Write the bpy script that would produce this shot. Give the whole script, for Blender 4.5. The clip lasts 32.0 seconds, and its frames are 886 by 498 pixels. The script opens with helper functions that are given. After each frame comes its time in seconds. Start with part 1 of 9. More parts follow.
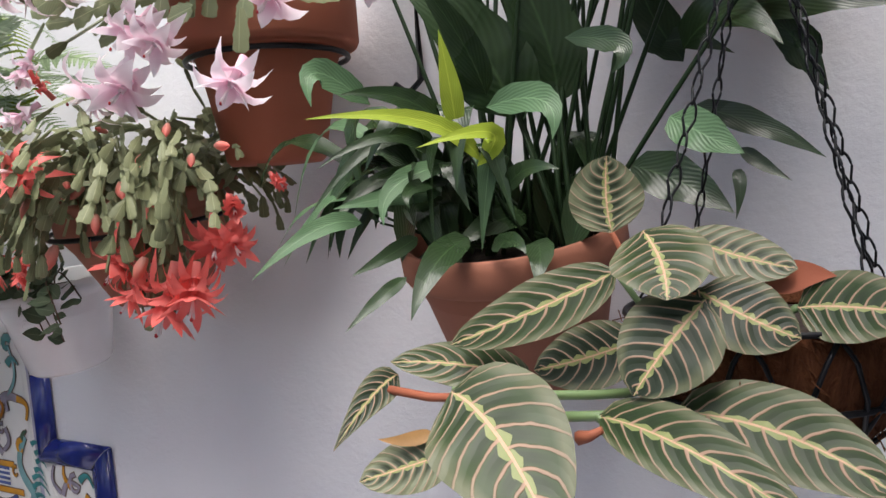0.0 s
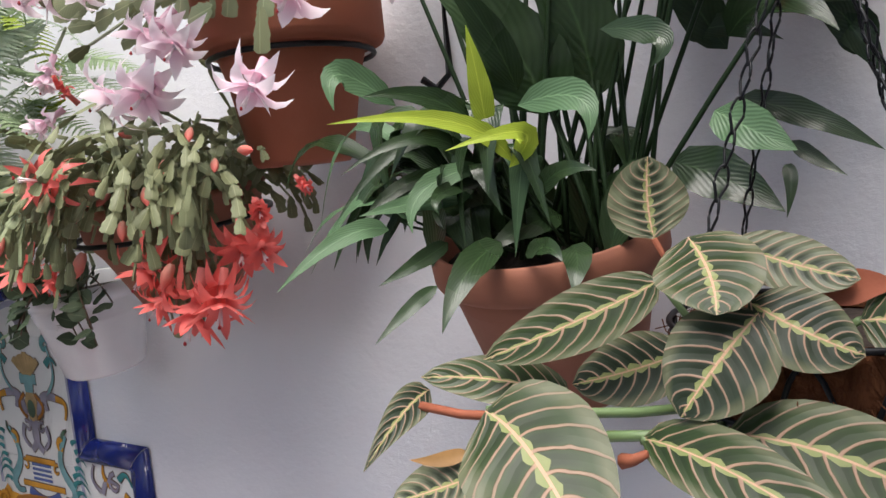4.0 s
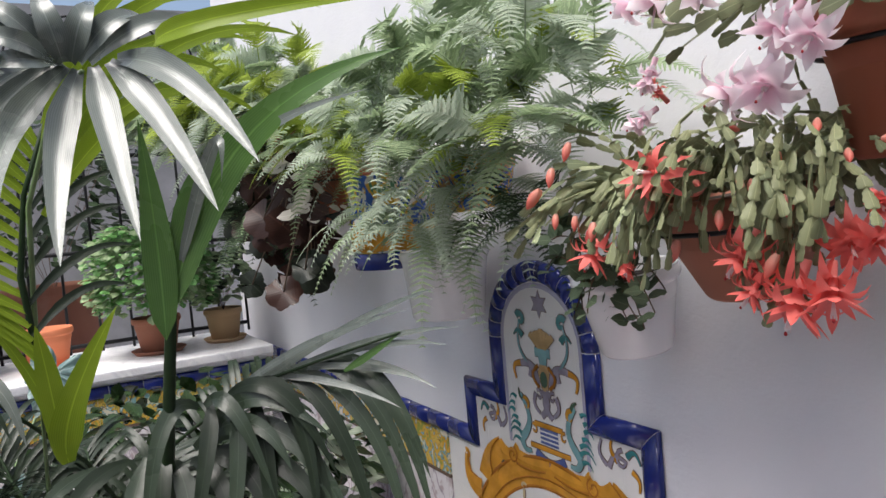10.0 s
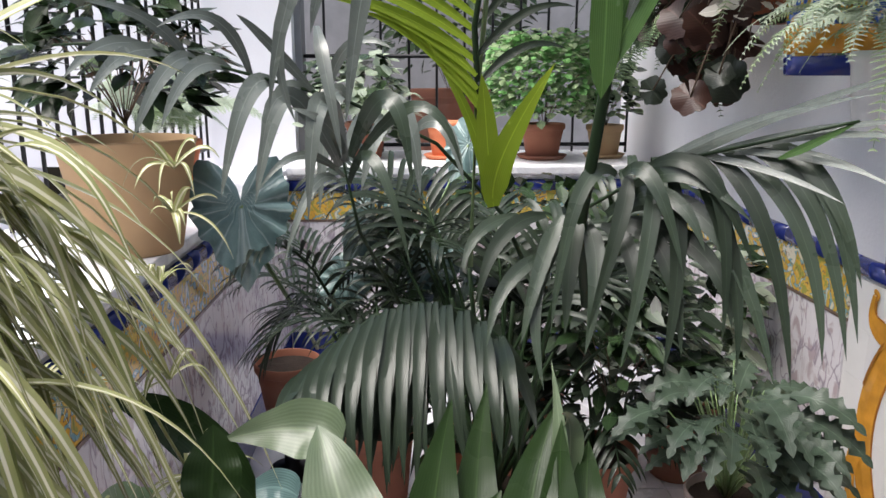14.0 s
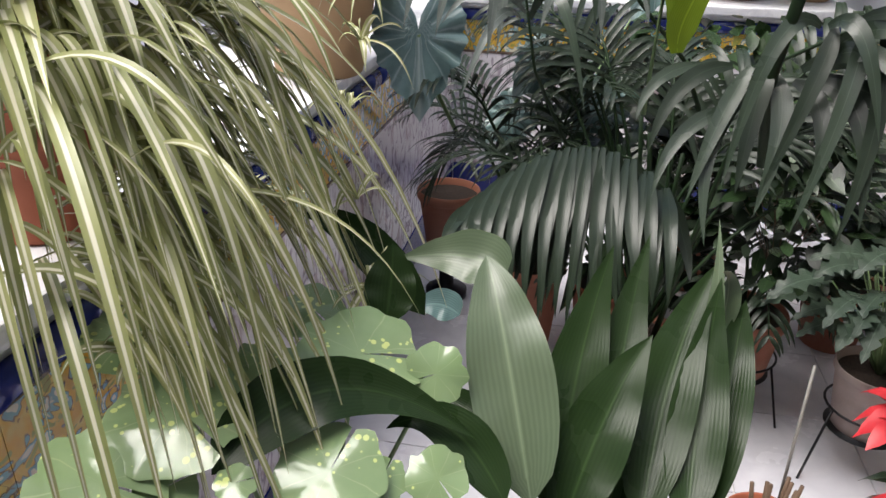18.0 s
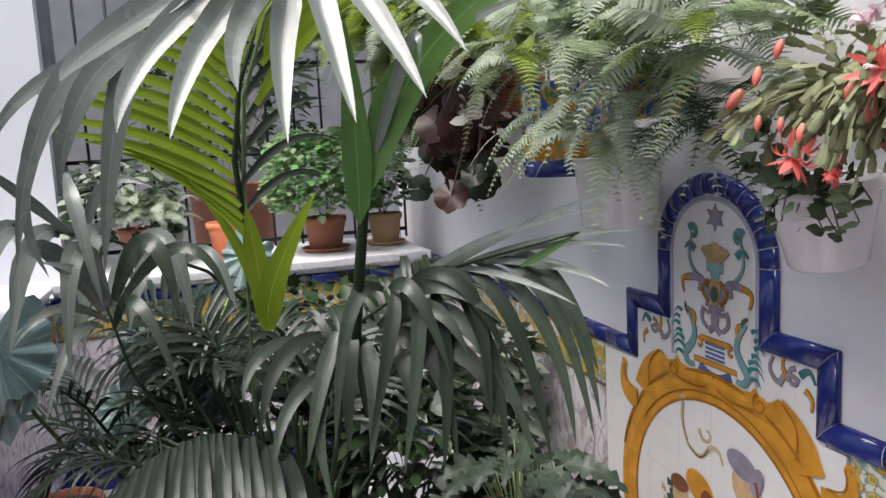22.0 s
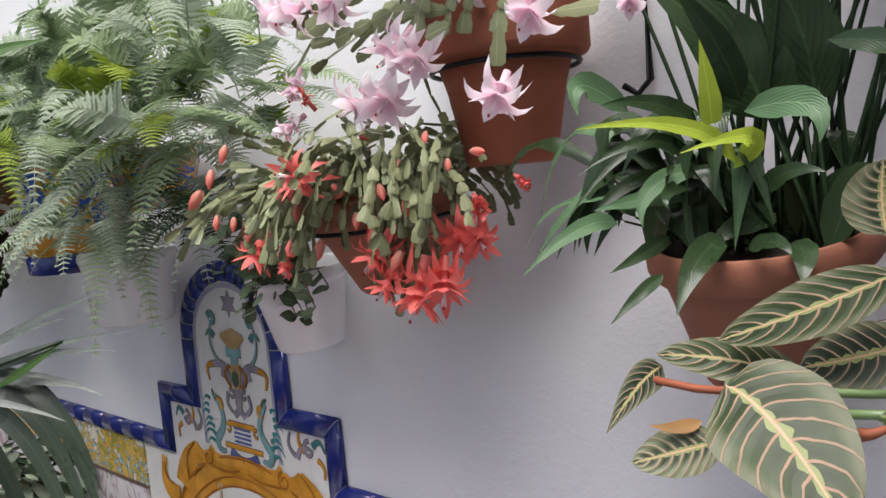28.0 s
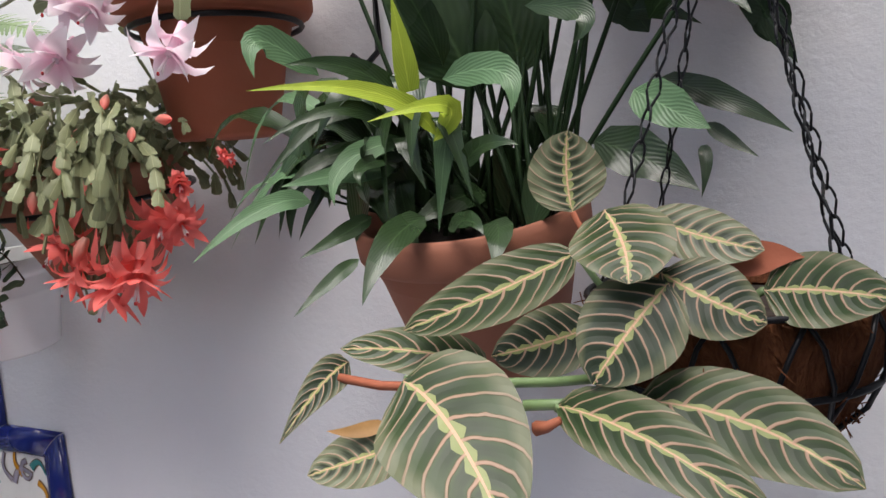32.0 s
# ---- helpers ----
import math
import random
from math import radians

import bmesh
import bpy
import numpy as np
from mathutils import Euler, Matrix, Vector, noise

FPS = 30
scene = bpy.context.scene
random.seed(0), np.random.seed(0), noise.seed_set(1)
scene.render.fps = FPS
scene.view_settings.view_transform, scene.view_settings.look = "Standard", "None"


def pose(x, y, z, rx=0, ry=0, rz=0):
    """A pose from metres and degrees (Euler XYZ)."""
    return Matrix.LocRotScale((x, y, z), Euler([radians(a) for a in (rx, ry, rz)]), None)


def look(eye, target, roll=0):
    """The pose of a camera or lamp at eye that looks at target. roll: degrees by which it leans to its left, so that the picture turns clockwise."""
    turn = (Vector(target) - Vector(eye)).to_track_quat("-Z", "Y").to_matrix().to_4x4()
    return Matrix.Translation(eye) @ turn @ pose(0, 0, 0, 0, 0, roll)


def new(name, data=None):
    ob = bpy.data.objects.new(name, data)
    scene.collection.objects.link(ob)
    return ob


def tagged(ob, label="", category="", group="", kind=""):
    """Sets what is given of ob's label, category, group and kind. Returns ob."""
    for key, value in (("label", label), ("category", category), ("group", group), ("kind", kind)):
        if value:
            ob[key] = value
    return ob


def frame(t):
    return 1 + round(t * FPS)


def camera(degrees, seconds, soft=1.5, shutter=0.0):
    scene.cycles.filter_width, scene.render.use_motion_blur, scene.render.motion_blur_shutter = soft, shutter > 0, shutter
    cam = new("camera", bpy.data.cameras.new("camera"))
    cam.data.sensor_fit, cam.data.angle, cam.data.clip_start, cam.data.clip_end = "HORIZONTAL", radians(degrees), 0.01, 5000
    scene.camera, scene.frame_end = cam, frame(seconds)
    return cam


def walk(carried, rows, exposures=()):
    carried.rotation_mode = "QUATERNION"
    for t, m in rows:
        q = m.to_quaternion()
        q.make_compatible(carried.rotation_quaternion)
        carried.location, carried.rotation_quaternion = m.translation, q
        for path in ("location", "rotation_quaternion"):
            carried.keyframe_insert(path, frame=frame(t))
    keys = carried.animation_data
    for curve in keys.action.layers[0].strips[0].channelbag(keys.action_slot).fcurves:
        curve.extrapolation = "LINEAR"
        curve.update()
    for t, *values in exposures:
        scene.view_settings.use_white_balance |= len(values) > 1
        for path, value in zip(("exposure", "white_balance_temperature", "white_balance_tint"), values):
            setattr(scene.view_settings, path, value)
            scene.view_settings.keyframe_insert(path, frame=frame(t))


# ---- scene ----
cam = camera(61.1, 32.0)
PATH = [
    (0, (-0.045, 0.153, 1.633), (-1.028, 1.886, 1.465), -4.4),
    (0.5, (-0.045, 0.146, 1.64), (-1.03, 1.878, 1.469), -4.6),
    (1, (-0.045, 0.153, 1.638), (-1.046, 1.877, 1.47), -4.6),
    (1.5, (-0.048, 0.159, 1.637), (-1.054, 1.88, 1.467), -4.7),
    (2, (-0.056, 0.168, 1.64), (-1.081, 1.876, 1.469), -4.9),
    (2.5, (-0.06, 0.186, 1.639), (-1.103, 1.884, 1.469), -4.9),
    (4.5, (-0.057, 0.186, 1.653), (-1.122, 1.866, 1.448), -5.8),
    (5, (-0.049, 0.159, 1.637), (-1.118, 1.839, 1.454), -5.7),
    (5.5, (-0.091, 0.173, 1.657), (-1.199, 1.824, 1.444), -5.9),
    (6, (-0.091, 0.148, 1.655), (-1.295, 1.736, 1.486), -5.7),
    (6.5, (-0.136, 0.132, 1.671), (-1.51, 1.577, 1.513), -6.2),
    (7, (-0.153, 0.116, 1.681), (-1.6, 1.49, 1.557), -6.2),
    (7.5, (-0.165, 0.096, 1.682), (-1.689, 1.388, 1.588), -6.0),
    (8, (-0.176, 0.083, 1.681), (-1.755, 1.308, 1.598), -6.0),
    (8.5, (-0.196, 0.066, 1.674), (-1.829, 1.218, 1.596), -5.8),
    (9, (-0.216, 0.04, 1.669), (-1.918, 1.087, 1.595), -5.5),
    (9.5, (-0.228, 0.01, 1.662), (-1.963, 1.001, 1.579), -5.2),
    (10, (-0.213, -0.028, 1.663), (-1.969, 0.923, 1.565), -5.2),
    (10.5, (-0.231, -0.062, 1.664), (-2.013, 0.84, 1.558), -5.3),
    (11, (-0.254, -0.071, 1.644), (-2.073, 0.752, 1.525), -5.0),
    (11.5, (-0.265, -0.114, 1.583), (-2.126, 0.609, 1.457), -2.9),
    (12, (-0.282, -0.135, 1.56), (-2.187, 0.45, 1.386), -2.0),
    (12.5, (-0.286, -0.154, 1.523), (-2.224, 0.284, 1.299), -1.2),
    (13, (-0.279, -0.165, 1.513), (-2.24, 0.072, 1.201), -0.9),
    (13.5, (-0.27, -0.17, 1.505), (-2.224, -0.004, 1.112), -0.6),
    (14, (-0.27, -0.184, 1.498), (-2.219, -0.122, 1.052), 0.0),
    (14.5, (-0.264, -0.192, 1.491), (-2.196, -0.242, 0.976), 0.2),
    (15, (-0.25, -0.192, 1.491), (-2.17, -0.301, 0.944), 0.2),
    (15.5, (-0.237, -0.197, 1.475), (-2.138, -0.346, 0.87), 0.9),
    (17.5, (-0.231, -0.217, 1.522), (-2.004, -0.541, 0.655), 2.1),
    (18, (-0.228, -0.211, 1.521), (-2.004, -0.531, 0.656), 1.5),
    (18.5, (-0.222, -0.192, 1.527), (-2.045, -0.36, 0.748), -0.3),
    (19, (-0.212, -0.171, 1.539), (-2.099, -0.1, 0.882), -2.7),
    (19.5, (-0.227, -0.152, 1.55), (-2.107, 0.077, 0.91), -2.3),
    (20, (-0.244, -0.156, 1.537), (-2.134, 0.177, 0.974), -2.2),
    (20.5, (-0.237, -0.143, 1.544), (-2.139, 0.242, 1.06), -2.6),
    (21, (-0.236, -0.131, 1.561), (-2.127, 0.38, 1.157), -2.3),
    (21.5, (-0.205, -0.117, 1.583), (-2.101, 0.446, 1.286), -2.7),
    (22, (-0.202, -0.129, 1.621), (-2.093, 0.46, 1.345), -2.9),
    (22.5, (-0.2, -0.128, 1.656), (-2.088, 0.482, 1.402), -3.3),
    (23, (-0.191, -0.164, 1.673), (-2.057, 0.523, 1.453), -3.2),
    (23.5, (-0.196, -0.163, 1.697), (-2.037, 0.59, 1.492), -3.3),
    (24, (-0.191, -0.19, 1.707), (-2.016, 0.607, 1.523), -3.0),
    (24.5, (-0.203, -0.134, 1.701), (-2.03, 0.666, 1.552), -3.1),
    (26.5, (-0.162, -0.087, 1.655), (-1.881, 0.93, 1.559), -2.9),
    (27, (-0.148, -0.019, 1.689), (-1.718, 1.212, 1.541), -4.8),
    (27.5, (-0.11, 0.016, 1.666), (-1.571, 1.374, 1.514), -4.6),
    (28, (-0.091, 0.042, 1.66), (-1.421, 1.526, 1.49), -5.1),
    (28.5, (-0.077, 0.063, 1.657), (-1.296, 1.64, 1.488), -4.7),
    (28.7, (-0.065, 0.082, 1.67), (-1.244, 1.687, 1.481), -5.2),
    (29, (-0.056, 0.086, 1.65), (-1.163, 1.743, 1.479), -4.6),
    (29.5, (-0.045, 0.118, 1.646), (-1.075, 1.822, 1.459), -4.7),
    (30, (-0.04, 0.141, 1.645), (-1.031, 1.866, 1.442), -5.2),
    (30.5, (-0.039, 0.165, 1.642), (-1.007, 1.902, 1.426), -5.4),
    (31, (-0.039, 0.162, 1.64), (-0.995, 1.905, 1.42), -5.1),
    (31.5, (-0.047, 0.178, 1.636), (-0.982, 1.932, 1.411), -4.6),
    (32, (-0.049, 0.192, 1.633), (-0.965, 1.954, 1.394), -4.4),
]
walk(cam, [(t, look(eye, target, roll)) for t, eye, target, roll in PATH],
     [(0, 0.48), (5, 0.48), (7, 0.44), (10, 0.44), (12, 0.56), (13, 0.76), (15, 0.82), (17.5, 0.62), (18, 0.62), (19, 0.88), (20, 0.96), (21, 0.68), (23, 0.50), (24.5, 0.44), (28, 0.42), (30, 0.49), (31, 0.50), (32, 0.42)])

# ---- world and light ----
world = bpy.data.worlds.new("sky")
scene.world = world
world.use_nodes = True
wn = world.node_tree
wn.nodes.clear()
sky = wn.nodes.new("ShaderNodeTexSky")
sky.sky_type, sky.sun_disc = "NISHITA", False
sky.sun_elevation, sky.sun_rotation = radians(68), radians(156)
sky.air_density, sky.dust_density = 1.0, 5.0
back = wn.nodes.new("ShaderNodeBackground")
back.inputs["Strength"].default_value = 0.145
wout = wn.nodes.new("ShaderNodeOutputWorld")
wn.links.new(sky.outputs[0], back.inputs["Color"])
wn.links.new(back.outputs[0], wout.inputs["Surface"])

sun = new("sun", bpy.data.lights.new("sun", "SUN"))
sun.data.energy, sun.data.angle, sun.data.color = 4.0, radians(40), (1.0, 0.972, 0.96)
sun.matrix_world = look((0.7, -1.55, 4.8), (0.0, 0.0, 0.6))
scene.view_settings.exposure = 0.36

# ---- materials ----
def linear(c):
    return tuple(v / 12.92 if v <= 0.04045 else ((v + 0.055) / 1.055) ** 2.4 for v in c)


class Mat:
    """A node material under construction."""

    def __init__(self, name, rough=0.6, metal=0.0, spec=0.5):
        self.m = bpy.data.materials.new(name)
        self.m.use_nodes = True
        self.t = self.m.node_tree
        self.b = self.t.nodes["Principled BSDF"]
        self.b.inputs["Roughness"].default_value = rough
        self.b.inputs["Metallic"].default_value = metal
        self.b.inputs["Specular IOR Level"].default_value = spec
        self.co = None

    def node(self, kind, **kw):
        n = self.t.nodes.new(kind)
        for k, v in kw.items():
            if k in n.inputs:
                if hasattr(v, "is_linked"):
                    self.t.links.new(v, n.inputs[k])
                else:
                    n.inputs[k].default_value = v
        return n

    def link(self, a, b):
        self.t.links.new(a, b)

    def coord(self, kind="Object", scale=(1, 1, 1)):
        tc = self.t.nodes.new("ShaderNodeTexCoord")
        mp = self.t.nodes.new("ShaderNodeMapping")
        mp.inputs["Scale"].default_value = scale
        self.link(tc.outputs[kind], mp.inputs["Vector"])
        return mp.outputs[0]

    def noise(self, scale, detail=4, vec=None, rough=0.55, distort=0.0):
        n = self.t.nodes.new("ShaderNodeTexNoise")
        n.inputs["Scale"].default_value = scale
        n.inputs["Detail"].default_value = detail
        n.inputs["Roughness"].default_value = rough
        n.inputs["Distortion"].default_value = distort
        self.link(vec if vec is not None else self.coord(), n.inputs["Vector"])
        return n.outputs["Fac"]

    def ramp(self, fac, stops, interp="LINEAR"):
        r = self.t.nodes.new("ShaderNodeValToRGB")
        r.color_ramp.interpolation = interp
        e = r.color_ramp.elements
        while len(e) < len(stops):
            e.new(0.5)
        for k, (p, c) in enumerate(stops):
            e[k].position = p
            e[k].color = (*c, 1) if len(c) == 3 else c
        self.link(fac, r.inputs[0])
        return r.outputs[0]

    def mix(self, fac, a, b, blend="MIX"):
        n = self.t.nodes.new("ShaderNodeMix")
        n.data_type, n.blend_type = "RGBA", blend
        for sock, v in ((n.inputs[0], fac), (n.inputs[6], a), (n.inputs[7], b)):
            if hasattr(v, "is_linked"):
                self.link(v, sock)
            elif isinstance(v, (int, float)):
                sock.default_value = v
            else:
                sock.default_value = (*v, 1)
        return n.outputs[2]

    def math(self, op, a, b=0.0, clamp=False):
        n = self.t.nodes.new("ShaderNodeMath")
        n.operation, n.use_clamp = op, clamp
        for sock, v in ((n.inputs[0], a), (n.inputs[1], b)):
            if hasattr(v, "is_linked"):
                self.link(v, sock)
            else:
                sock.default_value = v
        return n.outputs[0]

    def random(self):
        return self.t.nodes.new("ShaderNodeObjectInfo").outputs["Random"]

    def island(self):
        return self.t.nodes.new("ShaderNodeNewGeometry").outputs["Random Per Island"]

    def color(self, v):
        if hasattr(v, "is_linked"):
            self.link(v, self.b.inputs["Base Color"])
        else:
            self.b.inputs["Base Color"].default_value = (*v, 1)
        return self

    def rough(self, v):
        self.link(v, self.b.inputs["Roughness"])
        return self

    def bump(self, height, strength=0.3, dist=0.01):
        n = self.t.nodes.new("ShaderNodeBump")
        n.inputs["Strength"].default_value, n.inputs["Distance"].default_value = strength, dist
        self.link(height, n.inputs["Height"])
        self.link(n.outputs[0], self.b.inputs["Normal"])
        return self

    def leafy(self, amount=0.25):
        """Thin leaf: lets some light through."""
        self.b.inputs["Transmission Weight"].default_value = 0.0
        tr = self.t.nodes.new("ShaderNodeBsdfTranslucent")
        src = self.b.inputs["Base Color"]
        if src.is_linked:
            self.link(src.links[0].from_socket, tr.inputs["Color"])
        else:
            tr.inputs["Color"].default_value = src.default_value
        mx = self.t.nodes.new("ShaderNodeMixShader")
        mx.inputs[0].default_value = amount
        out = self.t.nodes["Material Output"]
        self.link(self.b.outputs[0], mx.inputs[1])
        self.link(tr.outputs[0], mx.inputs[2])
        self.link(mx.outputs[0], out.inputs["Surface"])
        return self


def plain(name, c, rough=0.5, metal=0.0, vary=0.12, scale=30.0, bump=0.1, spec=0.5):
    """A colour with two scales of variation and a light relief."""
    m = Mat(name, rough, metal, spec)
    n1, n2 = m.noise(scale), m.noise(scale * 0.13, 3)
    dark, lite = tuple(x * (1 - vary) for x in c), tuple(min(1, x * (1 + vary)) for x in c)
    m.color(m.mix(m.math("MULTIPLY", n2, 0.6), m.ramp(n1, [(0.3, dark), (0.7, lite)]), tuple(x * (1 - 2 * vary) for x in c)))
    m.bump(n1, bump, 0.003)
    return m.m


def green(name, dark, lite, rough=0.42, trans=0.22, stripes=0.0, hue=0.35, along=False, spec=0.24, coat=0.0):
    """Leaf green that varies from leaf to leaf, with a pale midrib along the leaf's UV and fine veins."""
    m = Mat(name, rough, spec=spec)
    m.b.inputs["Coat Weight"].default_value, m.b.inputs["Coat Roughness"].default_value = coat, 0.22
    uv = m.coord("UV")
    sep = m.node("ShaderNodeSeparateXYZ", Vector=uv)
    u, v = sep.outputs[0], sep.outputs[1]
    mid = m.math("ABSOLUTE", m.math("SUBTRACT", u, 0.5))
    rib = m.ramp(mid, [(0.0, (1, 1, 1)), (0.035, (0, 0, 0))])
    wob = m.noise(9, 3)
    base = m.mix(m.math("ADD", m.math("MULTIPLY", wob, 0.5), m.math("MULTIPLY", m.island(), hue)), dark, lite)
    if along:
        vein = m.math("SINE", m.math("ADD", m.math("MULTIPLY", u, 95.0), m.math("MULTIPLY", wob, 4.0)))
    else:
        vein = m.math("SINE", m.math("ADD", m.math("MULTIPLY", v, 70.0), m.math("MULTIPLY", mid, -60.0)))
    base = m.mix(m.math("MULTIPLY", m.math("ADD", vein, 1.0), 0.05 + stripes), base, tuple(min(1, x * 1.8) for x in lite))
    base = m.mix(m.math("MULTIPLY", rib, 0.45), base, tuple(min(1, x * 2.0) for x in lite))
    m.color(base)
    m.bump(m.math("ADD", m.math("MULTIPLY", vein, 0.10 if along else 0.3), wob), 0.25, 0.002)
    m.rough(m.math("ADD", m.math("MULTIPLY", wob, 0.25), rough - 0.12))
    m.leafy(trans)
    return m.m


def plaster():
    m = Mat("white_plaster", 0.85)
    big, fine, blot = m.noise(2.2, 4), m.noise(85, 5, rough=0.65), m.noise(14, 4)
    c = m.mix(m.ramp(big, [(0.35, (0, 0, 0)), (0.7, (1, 1, 1))]), (0.71, 0.71, 0.74), (0.66, 0.66, 0.70))
    c = m.mix(m.math("MULTIPLY", m.ramp(blot, [(0.60, (0, 0, 0)), (0.75, (1, 1, 1))]), 0.15), c, (0.60, 0.59, 0.60))
    m.color(c)
    m.bump(m.math("ADD", fine, m.math("MULTIPLY", blot, 1.5)), 0.35, 0.004)
    return m.m


def terracotta(name, a, b, stain=0.3):
    m = Mat(name, 0.75, spec=0.3)
    n, s, f = m.noise(7, 5), m.noise(3.0, 3, distort=0.6), m.noise(120, 3)
    c = m.mix(n, a, b)
    c = m.mix(m.math("MULTIPLY", m.ramp(s, [(0.5, (0, 0, 0)), (0.75, (1, 1, 1))]), stain), c, (0.42, 0.30, 0.24))
    m.color(c)
    m.bump(m.math("ADD", n, m.math("MULTIPLY", f, 0.4)), 0.25, 0.003)
    return m.m


M_WALL = plaster()
M_GROUT = plain("grout", (0.66, 0.65, 0.62), 0.9)
M_TERRA = terracotta("terracotta", (0.235, 0.088, 0.055), (0.30, 0.122, 0.076))
M_TERRA_DARK = terracotta("terracotta_old", (0.26, 0.075, 0.04), (0.33, 0.105, 0.055), 0.15)
M_TERRA_ORANGE = terracotta("terracotta_orange", (0.56, 0.17, 0.08), (0.62, 0.22, 0.11), 0.1)
M_TAN = terracotta("tan_plastic", (0.40, 0.26, 0.14), (0.46, 0.31, 0.17), 0.1)
M_WHITEPOT = plain("white_glaze", (0.74, 0.73, 0.74), 0.22, vary=0.03)
M_SOIL = plain("soil", (0.035, 0.022, 0.015), 0.95, vary=0.5, scale=120, bump=0.8)
M_IRON = plain("black_iron", (0.012, 0.012, 0.014), 0.45, 0.6, bump=0.2)
M_MARBLE = Mat("white_marble", 0.3)
_n = M_MARBLE.noise(4, 6, distort=1.2)
M_MARBLE.color(M_MARBLE.ramp(_n, [(0.42, (0.76, 0.76, 0.78)), (0.5, (0.62, 0.62, 0.65)), (0.56, (0.78, 0.78, 0.79))]))
M_MARBLE = M_MARBLE.m


def glazed(name, base, rough=0.12):
    m = Mat(name, rough)
    n = m.noise(18, 4)
    lo, hi = tuple(x * 0.65 for x in base), tuple(min(1, x * 1.35) for x in base)
    c = m.mix(m.math("ADD", m.math("MULTIPLY", n, 0.6), m.math("MULTIPLY", m.random(), 0.35)), lo, hi)
    m.color(c)
    m.bump(m.noise(40, 3), 0.08, 0.002)
    return m.m


M_BLUE = glazed("cobalt_glaze", (0.014, 0.024, 0.16))
M_TILE = plain("white_tile_glaze", (0.72, 0.71, 0.70), 0.15, vary=0.04, scale=12)
M_GOLD = plain("ochre_glaze", (0.62, 0.29, 0.035), 0.18, vary=0.25, scale=16)
M_GOLD_DARK = plain("brown_ochre_glaze", (0.36, 0.14, 0.02), 0.2, vary=0.2, scale=20)
M_AQUA = plain("aqua_glaze", (0.20, 0.38, 0.40), 0.18, vary=0.25, scale=20)
M_LILAC = plain("lilac_grey_glaze", (0.30, 0.27, 0.34), 0.18, vary=0.25, scale=20)
M_OLIVE = plain("dark_green_glaze", (0.06, 0.11, 0.07), 0.2, vary=0.25, scale=20)
M_NAVY = plain("blue_paint_glaze", (0.10, 0.14, 0.36), 0.2, vary=0.25, scale=20)
M_LINE = plain("fine_brown_line_glaze", (0.16, 0.11, 0.09), 0.25, vary=0.2)
M_TEAL = plain("teal_glaze", (0.05, 0.22, 0.23), 0.18, vary=0.25, scale=20)
M_SAND = plain("sandy_ochre_glaze", (0.50, 0.33, 0.15), 0.18, vary=0.3, scale=25)
M_RUST = plain("rust_brown_glaze", (0.20, 0.075, 0.035), 0.2, vary=0.25, scale=20)
M_SKIN = plain("pale_ochre_glaze", (0.62, 0.42, 0.24), 0.2, vary=0.2, scale=25)


def frieze():
    """Yellow glazed frieze tile painted with blue-green leaves outlined in brown."""
    m = Mat("yellow_frieze_glaze", 0.16)
    co = m.coord("Object", (1, 1, 1))
    a = m.noise(13, 2, co, distort=1.2)
    b = m.noise(19, 1.5, co, distort=1.5)
    c = m.mix(m.ramp(a, [(0.40, (0, 0, 0)), (0.60, (1, 1, 1))]), (0.62, 0.44, 0.10), (0.60, 0.33, 0.04))
    c = m.mix(m.ramp(b, [(0.525, (0, 0, 0)), (0.545, (1, 1, 1))]), c, (0.20, 0.36, 0.38))
    c = m.mix(m.ramp(b, [(0.60, (0, 0, 0)), (0.615, (1, 1, 1))]), c, (0.64, 0.60, 0.48))
    c = m.mix(m.ramp(b, [(0.508, (0, 0, 0)), (0.527, (1, 1, 1)), (0.545, (0, 0, 0))]), c, (0.06, 0.05, 0.06))
    c = m.mix(m.ramp(b, [(0.385, (1, 1, 1)), (0.40, (0, 0, 0))]), c, (0.30, 0.30, 0.07))
    c = m.mix(m.ramp(a, [(0.385, (0, 0, 0)), (0.398, (1, 1, 1)), (0.412, (0, 0, 0))]), c, (0.20, 0.09, 0.02))
    m.color(c)
    return m.m


def scrolled(name, ground, ink1, ink2, scale=9.0, amount=0.10):
    """White glazed tile with brushed arabesques."""
    m = Mat(name, 0.18)
    co = m.coord("Object", (1, 1, 0.55))
    a = m.noise(scale, 2, co, distort=1.8)
    b = m.noise(scale * 1.7, 3, co, distort=1.2)
    c = m.mix(m.noise(3, 3), ground, tuple(x * 0.92 for x in ground))
    c = m.mix(m.ramp(b, [(0.60 - amount * 0.3, (0, 0, 0)), (0.63, (1, 1, 1))]), c, ink2)
    c = m.mix(m.ramp(a, [(0.5 - amount * 0.25, (0, 0, 0)), (0.5, (1, 1, 1)), (0.5 + amount * 0.25, (0, 0, 0))]), c, ink1)
    m.color(c)
    return m.m


M_FRIEZE = frieze()
M_DADO = scrolled("dado_tile_glaze", (0.70, 0.67, 0.70), (0.30, 0.25, 0.30), (0.44, 0.36, 0.38), 8.0, 0.16)


